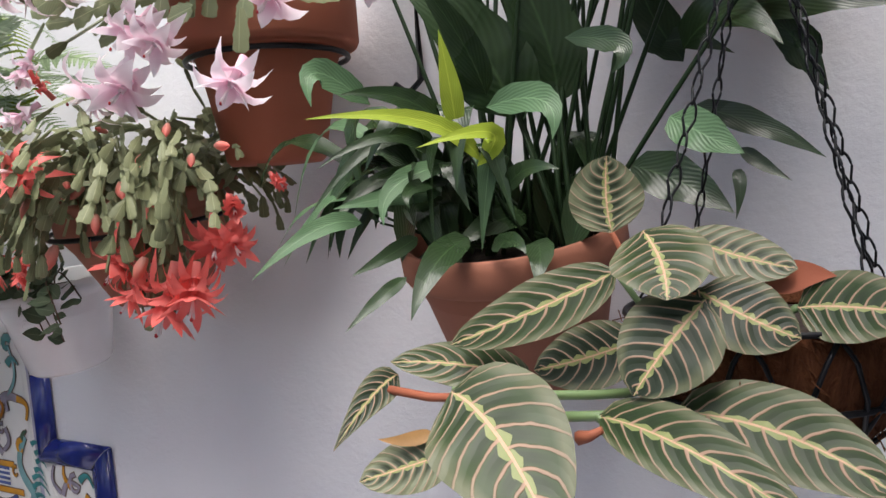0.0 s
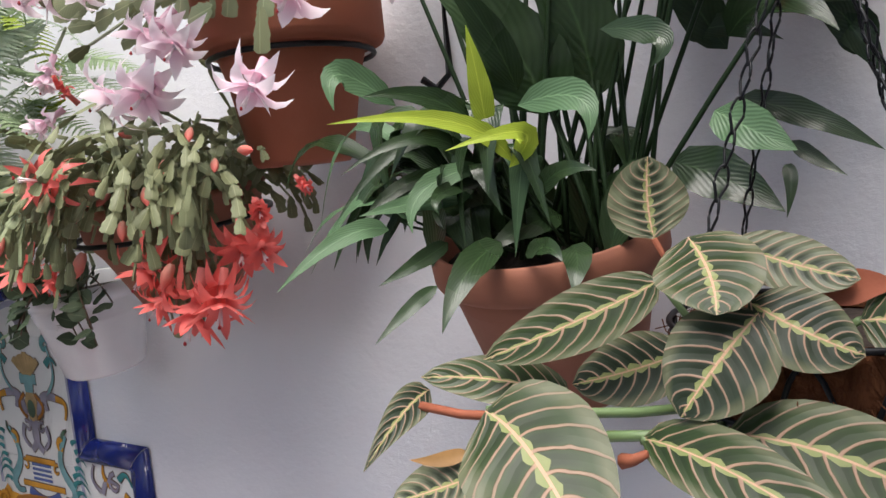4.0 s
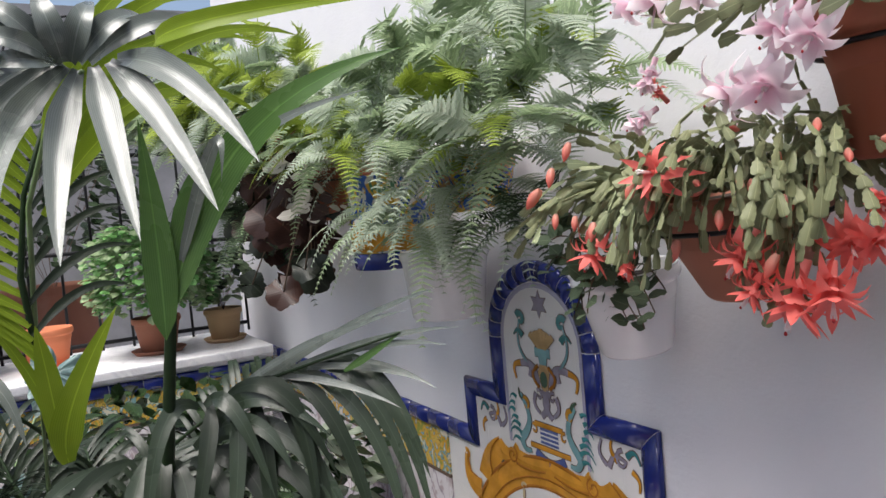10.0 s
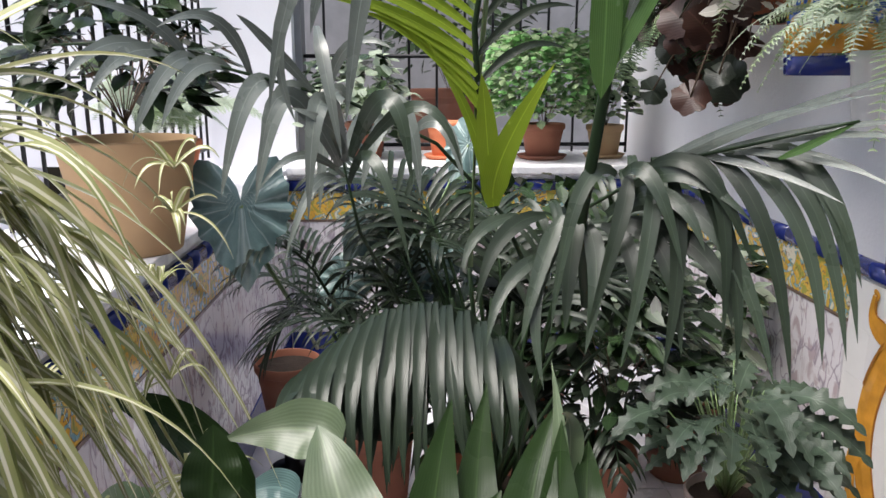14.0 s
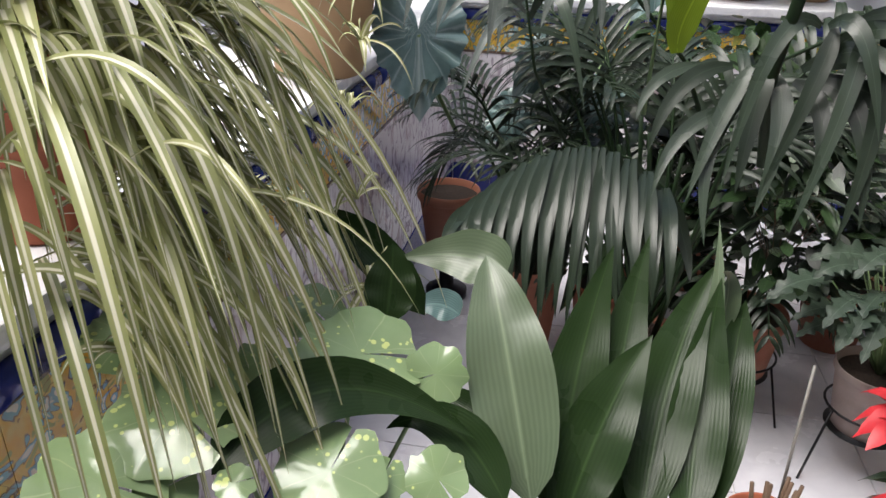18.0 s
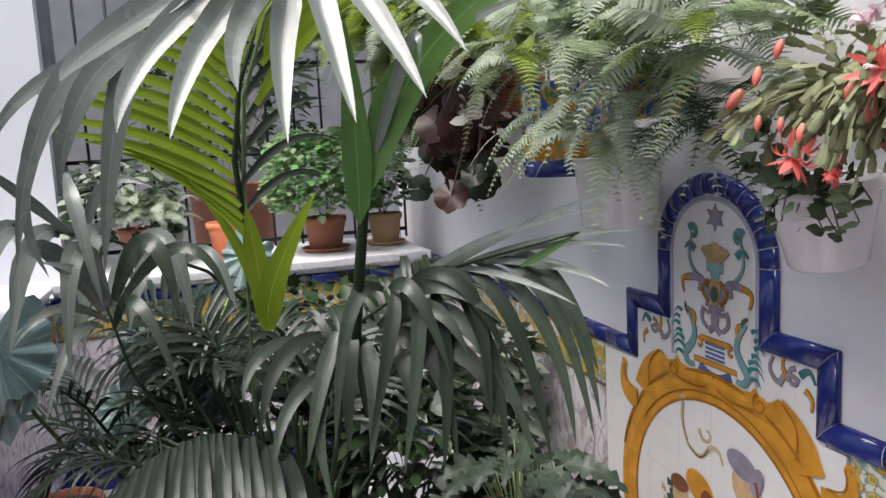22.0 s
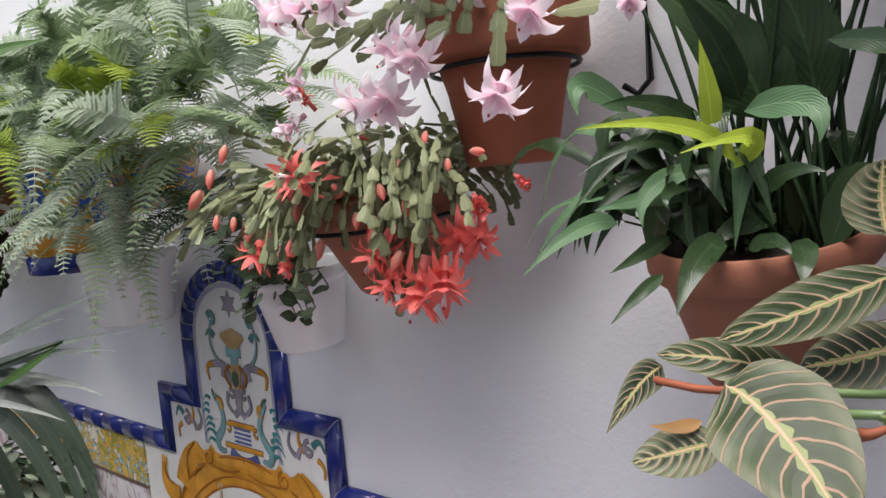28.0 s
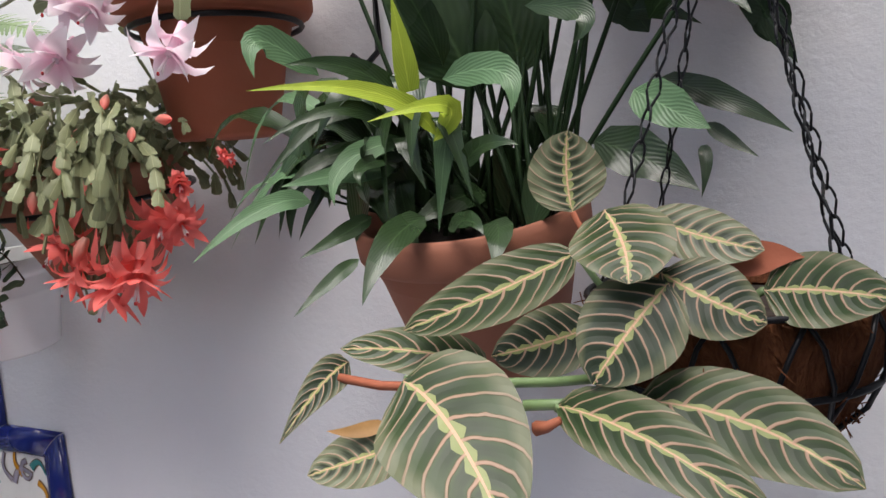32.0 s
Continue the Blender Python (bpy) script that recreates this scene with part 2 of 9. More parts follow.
def floor_mat():
    m = Mat("pale_marble_floor", 0.22)
    n = m.noise(3.5, 6, distort=1.0)
    c = m.ramp(n, [(0.35, (0.55, 0.55, 0.60)), (0.55, (0.66, 0.66, 0.70)), (0.62, (0.58, 0.58, 0.63))])
    c = m.mix(m.math("MULTIPLY", m.random(), 0.25), c, (0.50, 0.50, 0.54))
    m.color(c)
    m.rough(m.math("ADD", m.math("MULTIPLY", m.noise(6, 3), 0.25), 0.12))
    return m.m


M_FLOOR = floor_mat()

# ---- building helpers ----
class Geo:
    """Vertices, faces and UVs gathered for one mesh."""

    def __init__(self):
        self.v, self.f, self.uv, self.mi = [], [], [], []

    def add(self, verts, faces, uvs=None, mat=0, m=None):
        o = len(self.v)
        self.v += [tuple(m @ Vector(p)) for p in verts] if m is not None else [tuple(p) for p in verts]
        self.uv += list(uvs) if uvs else [(0.5, 0.5)] * len(verts)
        self.f += [tuple(o + i for i in f) for f in faces]
        self.mi += [mat] * len(faces)
        return self

    def mesh(self, name, mats, smooth=True):
        me = bpy.data.meshes.new(name)
        me.from_pydata(self.v, [], self.f)
        layer = me.uv_layers.new(name="UVMap")
        idx = np.empty(len(me.loops), dtype=np.int32)
        me.loops.foreach_get("vertex_index", idx)
        layer.data.foreach_set("uv", np.array(self.uv, dtype=np.float32)[idx].ravel())
        mats = mats if isinstance(mats, (list, tuple)) else [mats]
        for mt in mats:
            me.materials.append(mt)
        if len(mats) > 1:
            me.polygons.foreach_set("material_index", np.array(self.mi, dtype=np.int32))
        me.polygons.foreach_set("use_smooth", np.full(len(me.polygons), smooth))
        me.update()
        return me


def part(name, geo, material, parent=None, label="", smooth=True, at=None):
    """One mesh object from a Geo (or ready mesh) under a thing or a part."""
    me = geo if isinstance(geo, bpy.types.Mesh) else geo.mesh(name, material, smooth)
    ob = new(name, me)
    if parent is not None:
        ob.parent = parent
    if at is not None:
        ob.matrix_basis = at
    if label:
        ob["label"] = label
    return ob


def thing(name, label, category, place=(0, 0, 0), group="", kind="", m=None):
    ob = new(name)
    ob.empty_display_size = 0.05
    ob.matrix_basis = m if m is not None else Matrix.Translation(place)
    return tagged(ob, label, category, group, kind)


def box(g, lo, hi, bev=0.0, m=None, mat=0):
    """A box, with chamfered edges where bev is given."""
    (a, b, c), (d, e, f) = lo, hi
    if bev <= 0:
        v = [(a, b, c), (d, b, c), (d, e, c), (a, e, c), (a, b, f), (d, b, f), (d, e, f), (a, e, f)]
        return g.add(v, [(3, 2, 1, 0), (4, 5, 6, 7), (0, 1, 5, 4), (1, 2, 6, 5), (2, 3, 7, 6), (3, 0, 4, 7)], None, mat, m)
    bm = bmesh.new()
    bmesh.ops.create_cube(bm, size=1.0)
    for p in bm.verts:
        p.co = Vector(((a + d) / 2 + p.co.x * (d - a), (b + e) / 2 + p.co.y * (e - b), (c + f) / 2 + p.co.z * (f - c)))
    bmesh.ops.bevel(bm, geom=bm.edges[:], offset=bev, segments=2, profile=0.6, affect="EDGES")
    bm.verts.index_update()
    g.add([p.co[:] for p in bm.verts], [tuple(p.index for p in q.verts) for q in bm.faces], None, mat, m)
    bm.free()
    return g


def lathe(g, profile, n=40, centre=(0, 0, 0), mat=0, m=None, wob=0.0):
    """A turned shape from (radius, height) pairs."""
    v, f, uv = [], [], []
    k = len(profile)
    for i in range(n):
        a = 2 * math.pi * i / n
        for j, (r, z) in enumerate(profile):
            r2 = r * (1 + wob * noise.noise((3 * math.cos(a), 3 * math.sin(a), 9 * z)))
            v.append((centre[0] + r2 * math.cos(a), centre[1] + r2 * math.sin(a), centre[2] + z))
            uv.append((i / n, j / max(1, k - 1)))
    for i in range(n):
        for j in range(k - 1):
            p, q = i * k + j, ((i + 1) % n) * k + j
            f.append((p, q, q + 1, p + 1))
    return g.add(v, f, uv, mat, m)


def disc(g, r, z, n=28, centre=(0, 0, 0), bumpy=0.0, mat=0):
    v, f = [(centre[0], centre[1], centre[2] + z + bumpy)], []
    for ring in (0.5, 1.0):
        for i in range(n):
            a = 2 * math.pi * i / n
            h = bumpy * noise.noise((5 * ring * math.cos(a), 5 * ring * math.sin(a), z * 7)) if ring < 1 else 0
            v.append((centre[0] + r * ring * math.cos(a), centre[1] + r * ring * math.sin(a), centre[2] + z + h))
    for i in range(n):
        j = (i + 1) % n
        f += [(0, 1 + i, 1 + j), (1 + i, 1 + n + i, 1 + n + j, 1 + j)]
    return g.add(v, f, None, mat)


def tube(g, pts, r, n=7, mat=0, r2=None, closed=False):
    """A round rod along points, tapering from r to r2."""
    pts = [Vector(p) for p in pts]
    if len(pts) < 2:
        return g
    v, f, uv = [], [], []
    k = len(pts)
    up = Vector((0, 0, 1))
    for i, p in enumerate(pts):
        if closed:
            t = (pts[(i + 1) % k] - pts[i - 1]).normalized()
        else:
            t = (pts[min(i + 1, k - 1)] - pts[max(i - 1, 0)]).normalized()
        s = t.cross(up)
        s = s.normalized() if s.length > 0.05 else t.cross(Vector((1, 0, 0))).normalized()
        w = s.cross(t)
        rr = r + ((r2 if r2 is not None else r) - r) * i / (k - 1)
        for j in range(n):
            a = 2 * math.pi * j / n
            v.append(p + s * (rr * math.cos(a)) + w * (rr * math.sin(a)))
            uv.append((j / n, i / (k - 1)))
    rows = k if closed else k - 1
    for i in range(rows):
        for j in range(n):
            a, b = i * n + j, i * n + (j + 1) % n
            c, d = ((i + 1) % k) * n + (j + 1) % n, ((i + 1) % k) * n + j
            f.append((a, b, c, d))
    if not closed:
        f += [tuple(range(n))[::-1], tuple((k - 1) * n + j for j in range(n))]
    return g.add(v, f, uv, mat)


def bez(p0, p1, p2, n):
    p0, p1, p2 = Vector(p0), Vector(p1), Vector(p2)
    return [(1 - t) ** 2 * p0 + 2 * t * (1 - t) * p1 + t * t * p2 for t in (i / (n - 1) for i in range(n))]


def arc(p0, p1, rise, n=8, up=(0, 0, 1)):
    """A bow from p0 to p1 whose middle is raised."""
    return bez(p0, (Vector(p0) + Vector(p1)) / 2 + Vector(up) * rise * 2, p1, n)


# leaf outlines: half width at v (0 stalk, 1 tip), at most 1
def sh_oval(v):
    return max(0.0, math.sin(math.pi * min(1, v ** 0.85))) ** 0.6


def sh_lance(v):
    return max(0.0, math.sin(math.pi * v ** 0.62)) ** 0.95


def sh_broad(v):
    return max(0.0, math.sin(math.pi * v ** 0.75)) ** 0.75


def sh_strap(v):
    return min(1.0, 0.55 + 3 * v) * (1 - max(0, (v - 0.45) / 0.55) ** 1.7)


def sh_blade(v):
    return min(1.0, 0.35 + 2.2 * v) * (1 - v ** 2.2) ** 0.8


def blade(g, pts, width, face, shape=sh_lance, fold=0.12, cross=4, wave=0.0, mat=0, twist=0.0, curl=0.0):
    """A leaf blade along points. face: where its upper side looks. fold: how deep the midrib lies. wave: ripple of the edge."""
    pts = [Vector(p) for p in pts]
    k = len(pts)
    face = Vector(face)
    v, f, uv = [], [], []
    ph = random.random() * 6
    for i, p in enumerate(pts):
        t = (pts[min(i + 1, k - 1)] - pts[max(i - 1, 0)])
        t = t.normalized() if t.length > 1e-9 else Vector((0, 0, 1))
        s = t.cross(face)
        s = s.normalized() if s.length > 1e-4 else t.orthogonal().normalized()
        n = s.cross(t)
        vv = i / (k - 1)
        if twist:
            a = twist * vv
            s, n = s * math.cos(a) + n * math.sin(a), n * math.cos(a) - s * math.sin(a)
        w = width * 0.5 * max(0.012, shape(vv))
        for j in range(cross + 1):
            u = 2 * j / cross - 1
            h = fold * w * abs(u) - curl * w * u * u + wave * w * abs(u) * math.sin(vv * 19 + ph + (2 if u > 0 else 0))
            v.append(p + s * (w * u) + n * h)
            uv.append((j / cross, vv))
    c1 = cross + 1
    for i in range(k - 1):
        for j in range(cross):
            a = i * c1 + j
            f.append((a, a + 1, a + c1 + 1, a + c1))
    return g.add(v, f, uv, mat)


def flat(g, outline, y, mat=0):
    """A flat outline in (x, z) at depth y facing -y."""
    return g.add([(x, y, z) for x, z in outline], [tuple(range(len(outline)))], None, mat)


def ribbon(g, pts, w, y, mat=0, w2=None, depth=0.0):
    """A painted stroke along (x, z) points, w wide."""
    v, f = [], []
    k = len(pts)
    for i, (x, z) in enumerate(pts):
        a, b = pts[max(i - 1, 0)], pts[min(i + 1, k - 1)]
        dx, dz = b[0] - a[0], b[1] - a[1]
        l = math.hypot(dx, dz) or 1
        ww = (w + ((w if w2 is None else w2) - w) * i / (k - 1)) / 2
        nx, nz = -dz / l * ww, dx / l * ww
        v += [(x + nx, y, z + nz), (x, y - depth, z), (x - nx, y, z - nz)]
    for i in range(k - 1):
        a = i * 3
        f += [(a, a + 3, a + 4, a + 1), (a + 1, a + 4, a + 5, a + 2)]
    return g.add(v, f, None, mat)


def ellipse(cx, cz, rx, rz, n=28, a0=0.0, a1=2 * math.pi, rot=0.0):
    out = []
    for i in range(n):
        a = a0 + (a1 - a0) * i / (n - 1 if a1 - a0 < 6.28 else n)
        x, z = rx * math.cos(a), rz * math.sin(a)
        out.append((cx + x * math.cos(rot) - z * math.sin(rot), cz + x * math.sin(rot) + z * math.cos(rot)))
    return out


# ---- walls, sills, floor ----
YR, YL, XF, XE = 1.13, -0.87, -4.90, -4.11      # faces of the long wall, the low side wall and the end wall
TRIM, TRIMH = 0.985, 0.056           # top of the blue capping tiles and their height
SILL = 1.045
XN = 2.2                             # wall behind the viewer


def slab(name, lo, hi, mat, bev=0.0):
    ob = part(name, box(Geo(), lo, hi, bev), mat, smooth=False)
    return tagged(ob, kind="structure")


wall_right = slab("wall_right", (-5.2, YR, -0.1), (XN + 0.2, YR + 0.2, 3.3), M_WALL)
tagged(wall_right, "whitewashed plaster patio wall with glazed tile dado", "wall")
wall_near = slab("wall_near", (XN, -2.6, -0.1), (XN + 0.2, YR, 3.3), M_WALL)
tagged(wall_near, "whitewashed plaster wall", "wall")
parapet_left = slab("wall_left_low", (-5.2, -1.45, -0.1), (XN, YL - 0.012, 0.99), M_WALL)
tagged(parapet_left, "low wall under the side sill faced with patterned tiles", "wall")
wall_far_low = slab("wall_far_low", (-4.95, YL - 0.01, -0.1), (XE - 0.012, 0.98, 0.99), M_WALL)
tagged(wall_far_low, "low wall under the end window", "wall")
pillar = slab("wall_corner", (-5.2, -2.6, 0.99), (-4.70, -0.90, 3.3), M_WALL)
tagged(pillar, "bright whitewashed corner wall beside the barred window", "wall")
jamb = slab("trim", (-4.95, -0.93, 1.06), (-4.80, -0.86, 3.0), plain("grey_jamb_paint", (0.20, 0.20, 0.21), 0.6, vary=0.15, scale=9))
tagged(jamb, "grey painted window jamb", "window frame")
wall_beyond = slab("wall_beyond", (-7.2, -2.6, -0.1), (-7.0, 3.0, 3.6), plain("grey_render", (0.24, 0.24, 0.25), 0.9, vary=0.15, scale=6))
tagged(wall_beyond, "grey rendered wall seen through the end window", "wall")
wall_side_out = slab("wall_side_beyond", (-5.2, -2.8, -0.1), (XN, -2.6, 1.25), M_WALL)
tagged(wall_side_out, "whitewashed wall beyond the side railing", "wall")
ground_out = slab("ground", (-7.2, -2.8, -0.16), (XN + 0.2, 3.0, -0.10), M_FLOOR)
tagged(ground_out, "pale stone ground", "ground")


# Unseen ceiling, added to hold sky light off the near end.
ceiling = slab("ceiling", (0.25, -2.6, 3.0), (XN, YR, 3.12), M_WALL)
tagged(ceiling, "unseen white plaster ceiling added to dim the near end", "ceiling")


def sill(name, lo, hi, front, label):
    """Marble sill with a stepped moulding under its front edge. front: 'x' or 'y'."""
    s = thing(name, label, "sill", kind="structure")
    (a, b, c), (d, e, f) = lo, hi
    part("slab", box(Geo(), lo, hi, 0.008), M_MARBLE, s, smooth=False)
    z0 = c - 0.034
    steps = ((0.018, c - 0.016, c), (0.034, c - 0.026, c - 0.016), (0.050, z0, c - 0.026))
    for back, za, zb in steps:
        g = Geo()
        if front == "y":
            box(g, (a, e - back - 0.05, za), (d, e - back, zb), 0.004)
        else:
            box(g, (d - back - 0.05, b, za), (d - back, e, zb), 0.004)
        part("moulding", g, M_MARBLE, s, smooth=False)
    return s


sill("window_sill_side", (-4.11, -1.45, 1.012), (XN, YL + 0.015, SILL), "y", "white marble sill along the low side wall")
sill("window_sill_end", (-4.95, -0.86, 1.012), (XE + 0.035, 1.01, SILL + 0.012), "x", "white marble sill under the end window with pots on it")

floor_base = slab("floor", (-4.95, -1.4, -0.1), (XN, YR + 0.05, -0.006), M_GROUT)
tagged(floor_base, "pale veined marble floor tiles with thin joints", "floor")
_tile = box(Geo(), (-0.198, -0.198, -0.02), (0.198, 0.198, 0.0), 0.003).mesh("floor_tile", M_FLOOR, False)
for i in range(16):
    for j in range(5):
        part("floor_tile", _tile, None, floor_base, at=Matrix.Translation((-4.18 + 0.4 * i, -0.67 + 0.4 * j, random.uniform(-0.001, 0.0005))))


# ---- glazed dado ----
def cap_profile(n=6, h=TRIMH, d=0.022):
    """Half-round section of a capping tile: (offset across, out of the wall)."""
    return [(-h / 2, 0.0)] + [(-h / 2 * math.cos(math.pi * k / n), d * (0.35 + 0.65 * math.sin(math.pi * k / n))) for k in range(n + 1)] + [(h / 2, 0.0)]


def cap_piece(g, a, b, n_out, mat=0, gap=0.0016, small=1.0):
    """A capping tile from a to b along the wall. a, b: (point, across-direction)."""
    (pa, ca), (pb, cb) = a, b
    sec = cap_profile(6, TRIMH * small, 0.022 * small)
    v, f = [], []
    t = (pb - pa).normalized() * gap
    for q, c in ((pa + t, ca), (pb - t, cb)):
        for o, d in sec:
            v.append(q + c * o + n_out * d)
    k = len(sec)
    for i in range(k - 1):
        f.append((i, i + 1, k + i + 1, k + i))
    f += [tuple(range(k))[::-1], tuple(range(k, 2 * k))]
    return g.add(v, f, None, mat)


def cap_run(parent, pts, n_out, piece=0.15):
    """Capping tiles mitred along a polyline in the wall's plane."""
    pts = [Vector(p) for p in pts]
    n_out = Vector(n_out)
    dirs = [(pts[i + 1] - pts[i]).normalized() for i in range(len(pts) - 1)]
    cr = []
    for i in range(len(pts)):
        d0, d1 = dirs[max(i - 1, 0)], dirs[min(i, len(dirs) - 1)]
        c0, c1 = d0.cross(n_out), d1.cross(n_out)
        m = (c0 + c1).normalized()
        cr.append(m / max(0.3, m.dot(c0)))
    joint = Geo()
    for i in range(len(pts) - 1):
        cap_piece(joint, (pts[i], cr[i]), (pts[i + 1], cr[i + 1]), n_out, 0, 0.0, 0.93)
    part("joint", joint, M_GROUT, parent)
    for i in range(len(pts) - 1):
        a, b = pts[i], pts[i + 1]
        n = max(1, round((b - a).length / piece))
        plain_c = dirs[i].cross(n_out)
        for j in range(n):
            ca = cr[i] if j == 0 else plain_c
            cb = cr[i + 1] if j == n - 1 else plain_c
            part("cap_tile", cap_piece(Geo(), (a.lerp(b, j / n), ca), (a.lerp(b, (j + 1) / n), cb), n_out), M_BLUE, parent)


zc, hw = TRIM - TRIMH / 2, TRIMH / 2
XC, RA, ZA = -1.848, 0.212, 1.292     # panel's axis, arch radius and springing on the capping's centre line
STEP = 1.145 - hw
dado_right = thing("dado_right", "glazed tile dado with cobalt blue capping and painted panel", "tile dado", kind="structure")
yc = YR - 0.004
arch = [(XC + RA * math.cos(a), yc, ZA + RA * 0.92 * math.sin(a)) for a in (math.pi - math.pi * k / 13 for k in range(14))]
run = [(XF, yc, zc), (-2.262 + hw, yc, zc), (-2.262 + hw, yc, STEP), (XC - RA, yc, STEP)] + arch + [(XC + RA, yc, STEP), (-1.425 - hw, yc, STEP), (-1.425 - hw, yc, zc), (XN, yc, zc)]
cap_run(dado_right, run, (0, -1, 0))
# white ground of the panel behind the arch and between the steps
g = Geo()
out = [(XC - RA, 0.0), (XC - RA, ZA)] + [(p[0], p[2]) for p in arch] + [(XC + RA, ZA), (XC + RA, 0.0)]
flat(g, out[::-1], YR - 0.005)
flat(g, [(-2.42, 0.0), (-2.42, zc), (XC - RA, zc), (XC - RA, 0.0)][::-1], YR - 0.005)
flat(g, [(-2.25, zc), (-2.25, STEP), (XC - RA, STEP), (XC - RA, zc)][::-1], YR - 0.005)
flat(g, [(XC + RA, 0.0), (XC + RA, STEP), (-1.44, STEP), (-1.44, 0.0)][::-1], YR - 0.005)
part("panel_ground", g, M_TILE, dado_right, smooth=False)


def inside(x, z):
    """Whether the painted panel covers this place of the wall."""
    if z < zc - hw:
        return -2.40 < x < -1.40
    if z < STEP - hw:
        return -2.23 < x < -1.46
    return abs(x - XC) < RA - hw and (z < ZA or ((x - XC) / (RA - hw)) ** 2 + ((z - ZA) / (RA * 0.92 - hw)) ** 2 < 1)


def panel_tile(x0, x1, z0, z1, mat, parent, name="tile"):
    """A tile cut to the panel's outline."""
    bm = bmesh.new()
    n = 8
    grid = {}
    g = Geo()
    cells = [(i, j) for i in range(n) for j in range(n) if inside(x0 + (i + 0.5) * (x1 - x0) / n, z0 + (j + 0.5) * (z1 - z0) / n)]
    bm.free()
    if not cells:
        return
    gap = 0.0004
    if len(cells) == n * n:
        box(g, (x0 + gap, YR - 0.0105, z0 + gap), (x1 - gap, YR - 0.004, z1 - gap))
    else:
        for i, j in cells:
            a, b = x0 + i * (x1 - x0) / n, z0 + j * (z1 - z0) / n
            box(g, (a, YR - 0.0105, b), (a + (x1 - x0) / n, YR - 0.004, b + (z1 - z0) / n))
    part(name, g, mat, parent, smooth=False)


S = 0.15
for i in range(-4, 4):
    for j in range(11):
        x0 = XC + S * i
        panel_tile(max(x0, -2.40), min(x0 + S, -1.40), 0.02 + 0.15 * j - 0.0, 0.17 + 0.15 * j, M_TILE, dado_right)


def dado_field(parent, axis, lo, hi, pos, out, top=TRIM - TRIMH, last=None):
    """Frieze tiles, a thin brown listel and large patterned tiles on a wall. axis: the wall's run; pos: its face; out: +1 or -1."""
    n = round((hi - lo) / 0.2)
    w = (hi - lo) / n

    def put(name, a, b, z0, z1, mat, d):
        g = Geo()
        if axis == "x":
            box(g, (a + 0.0008, min(pos, pos + out * d), z0), (b - 0.0008, max(pos, pos + out * d), z1))
        else:
            box(g, (min(pos, pos + out * d), a + 0.0008, z0), (max(pos, pos + out * d), b - 0.0008, z1))
        part(name, g, mat, parent, smooth=False)

    for i in range(n):
        a, b = lo + i * w, lo + (i + 1) * w
        put("frieze_tile", a, b, top - 0.148, top - 0.001, M_FRIEZE, 0.008)
        put("listel", a, b, top - 0.160, top - 0.1495, M_LINE, 0.010)
        z = top - 0.161
        for k in range(3):
            put("field_tile", a, b, z - 0.199, z - 0.001, M_DADO, 0.007)
            z -= 0.2
        put("skirting_tile", a, b, 0.0, z - 0.001, M_BLUE, 0.012)


dado_field(dado_right, "x", XF + 0.01, -2.42, YR - 0.003, -1)
dado_field(dado_right, "x", -1.38, XN, YR - 0.003, -1)
dado_left = thing("dado_left", "yellow frieze and mottled white tiles under a cobalt capping", "tile dado", kind="structure")
cap_run(dado_left, [(XN, YL - 0.008, zc), (XE, YL - 0.008, zc)], (0, 1, 0))
dado_field(dado_left, "x", XE + 0.01, XN - 0.01, YL - 0.010, 1)
dado_far = thing("dado_end", "yellow and blue glazed tiles below the end sill", "tile dado", kind="structure")
cap_run(dado_far, [(XE - 0.006, YL, zc), (XE - 0.006, 0.985, zc)], (1, 0, 0))
dado_field(dado_far, "y", YL + 0.005, 0.98, XE - 0.010, 1)


# ---- the painted panel: gilt oval frame and grotesque motifs ----
def paint(name, strokes, mat, y=YR - 0.0112, depth=0.0008):
    g = Geo()
    for k, (pts, w, w2) in enumerate(strokes):
        ribbon(g, pts, w, y - 0.00012 * (k % 7), 0, w2, depth)
    part(name, g, mat, dado_right, smooth=False)


def curl(cx, cz, r, a0, turns, n=18, sx=1):
    """A spiral of points that closes in on (cx, cz)."""
    return [(cx + sx * r * (1 - 0.8 * k / (n - 1)) * math.cos(a0 + turns * 2 * math.pi * k / (n - 1)), cz + r * (1 - 0.8 * k / (n - 1)) * math.sin(a0 + turns * 2 * math.pi * k / (n - 1))) for k in range(n)]


def wave_pts(x0, z0, x1, z1, bow, n=12):
    dx, dz = x1 - x0, z1 - z0
    return [(x0 + dx * t - dz * bow * math.sin(math.pi * t), z0 + dz * t + dx * bow * math.sin(math.pi * t)) for t in (k / (n - 1) for k in range(n))]


OX, OZ = -1.835, 0.50


def inked(name, strokes, mat, y=YR - 0.0114):
    """Brush strokes with a fine dark outline."""
    paint(name + "_outline", [(pts, w + 0.005, (w if w2 is None else w2) + 0.004) for pts, w, w2 in strokes], M_LINE, y, 0.0002)
    paint(name, strokes, mat, y - 0.0012, 0.0004)


def blot(name, shapes, mat, y=YR - 0.0126):
    """Painted flat spots: (x, z, rx, rz, turn)."""
    g = Geo()
    for k, (cx, cz, rx, rz, rot) in enumerate(shapes):
        flat(g, ellipse(cx, cz, rx, rz, 22, rot=rot)[::-1], y - 0.0003 * k)
    part(name, g, mat, dado_right, smooth=False)


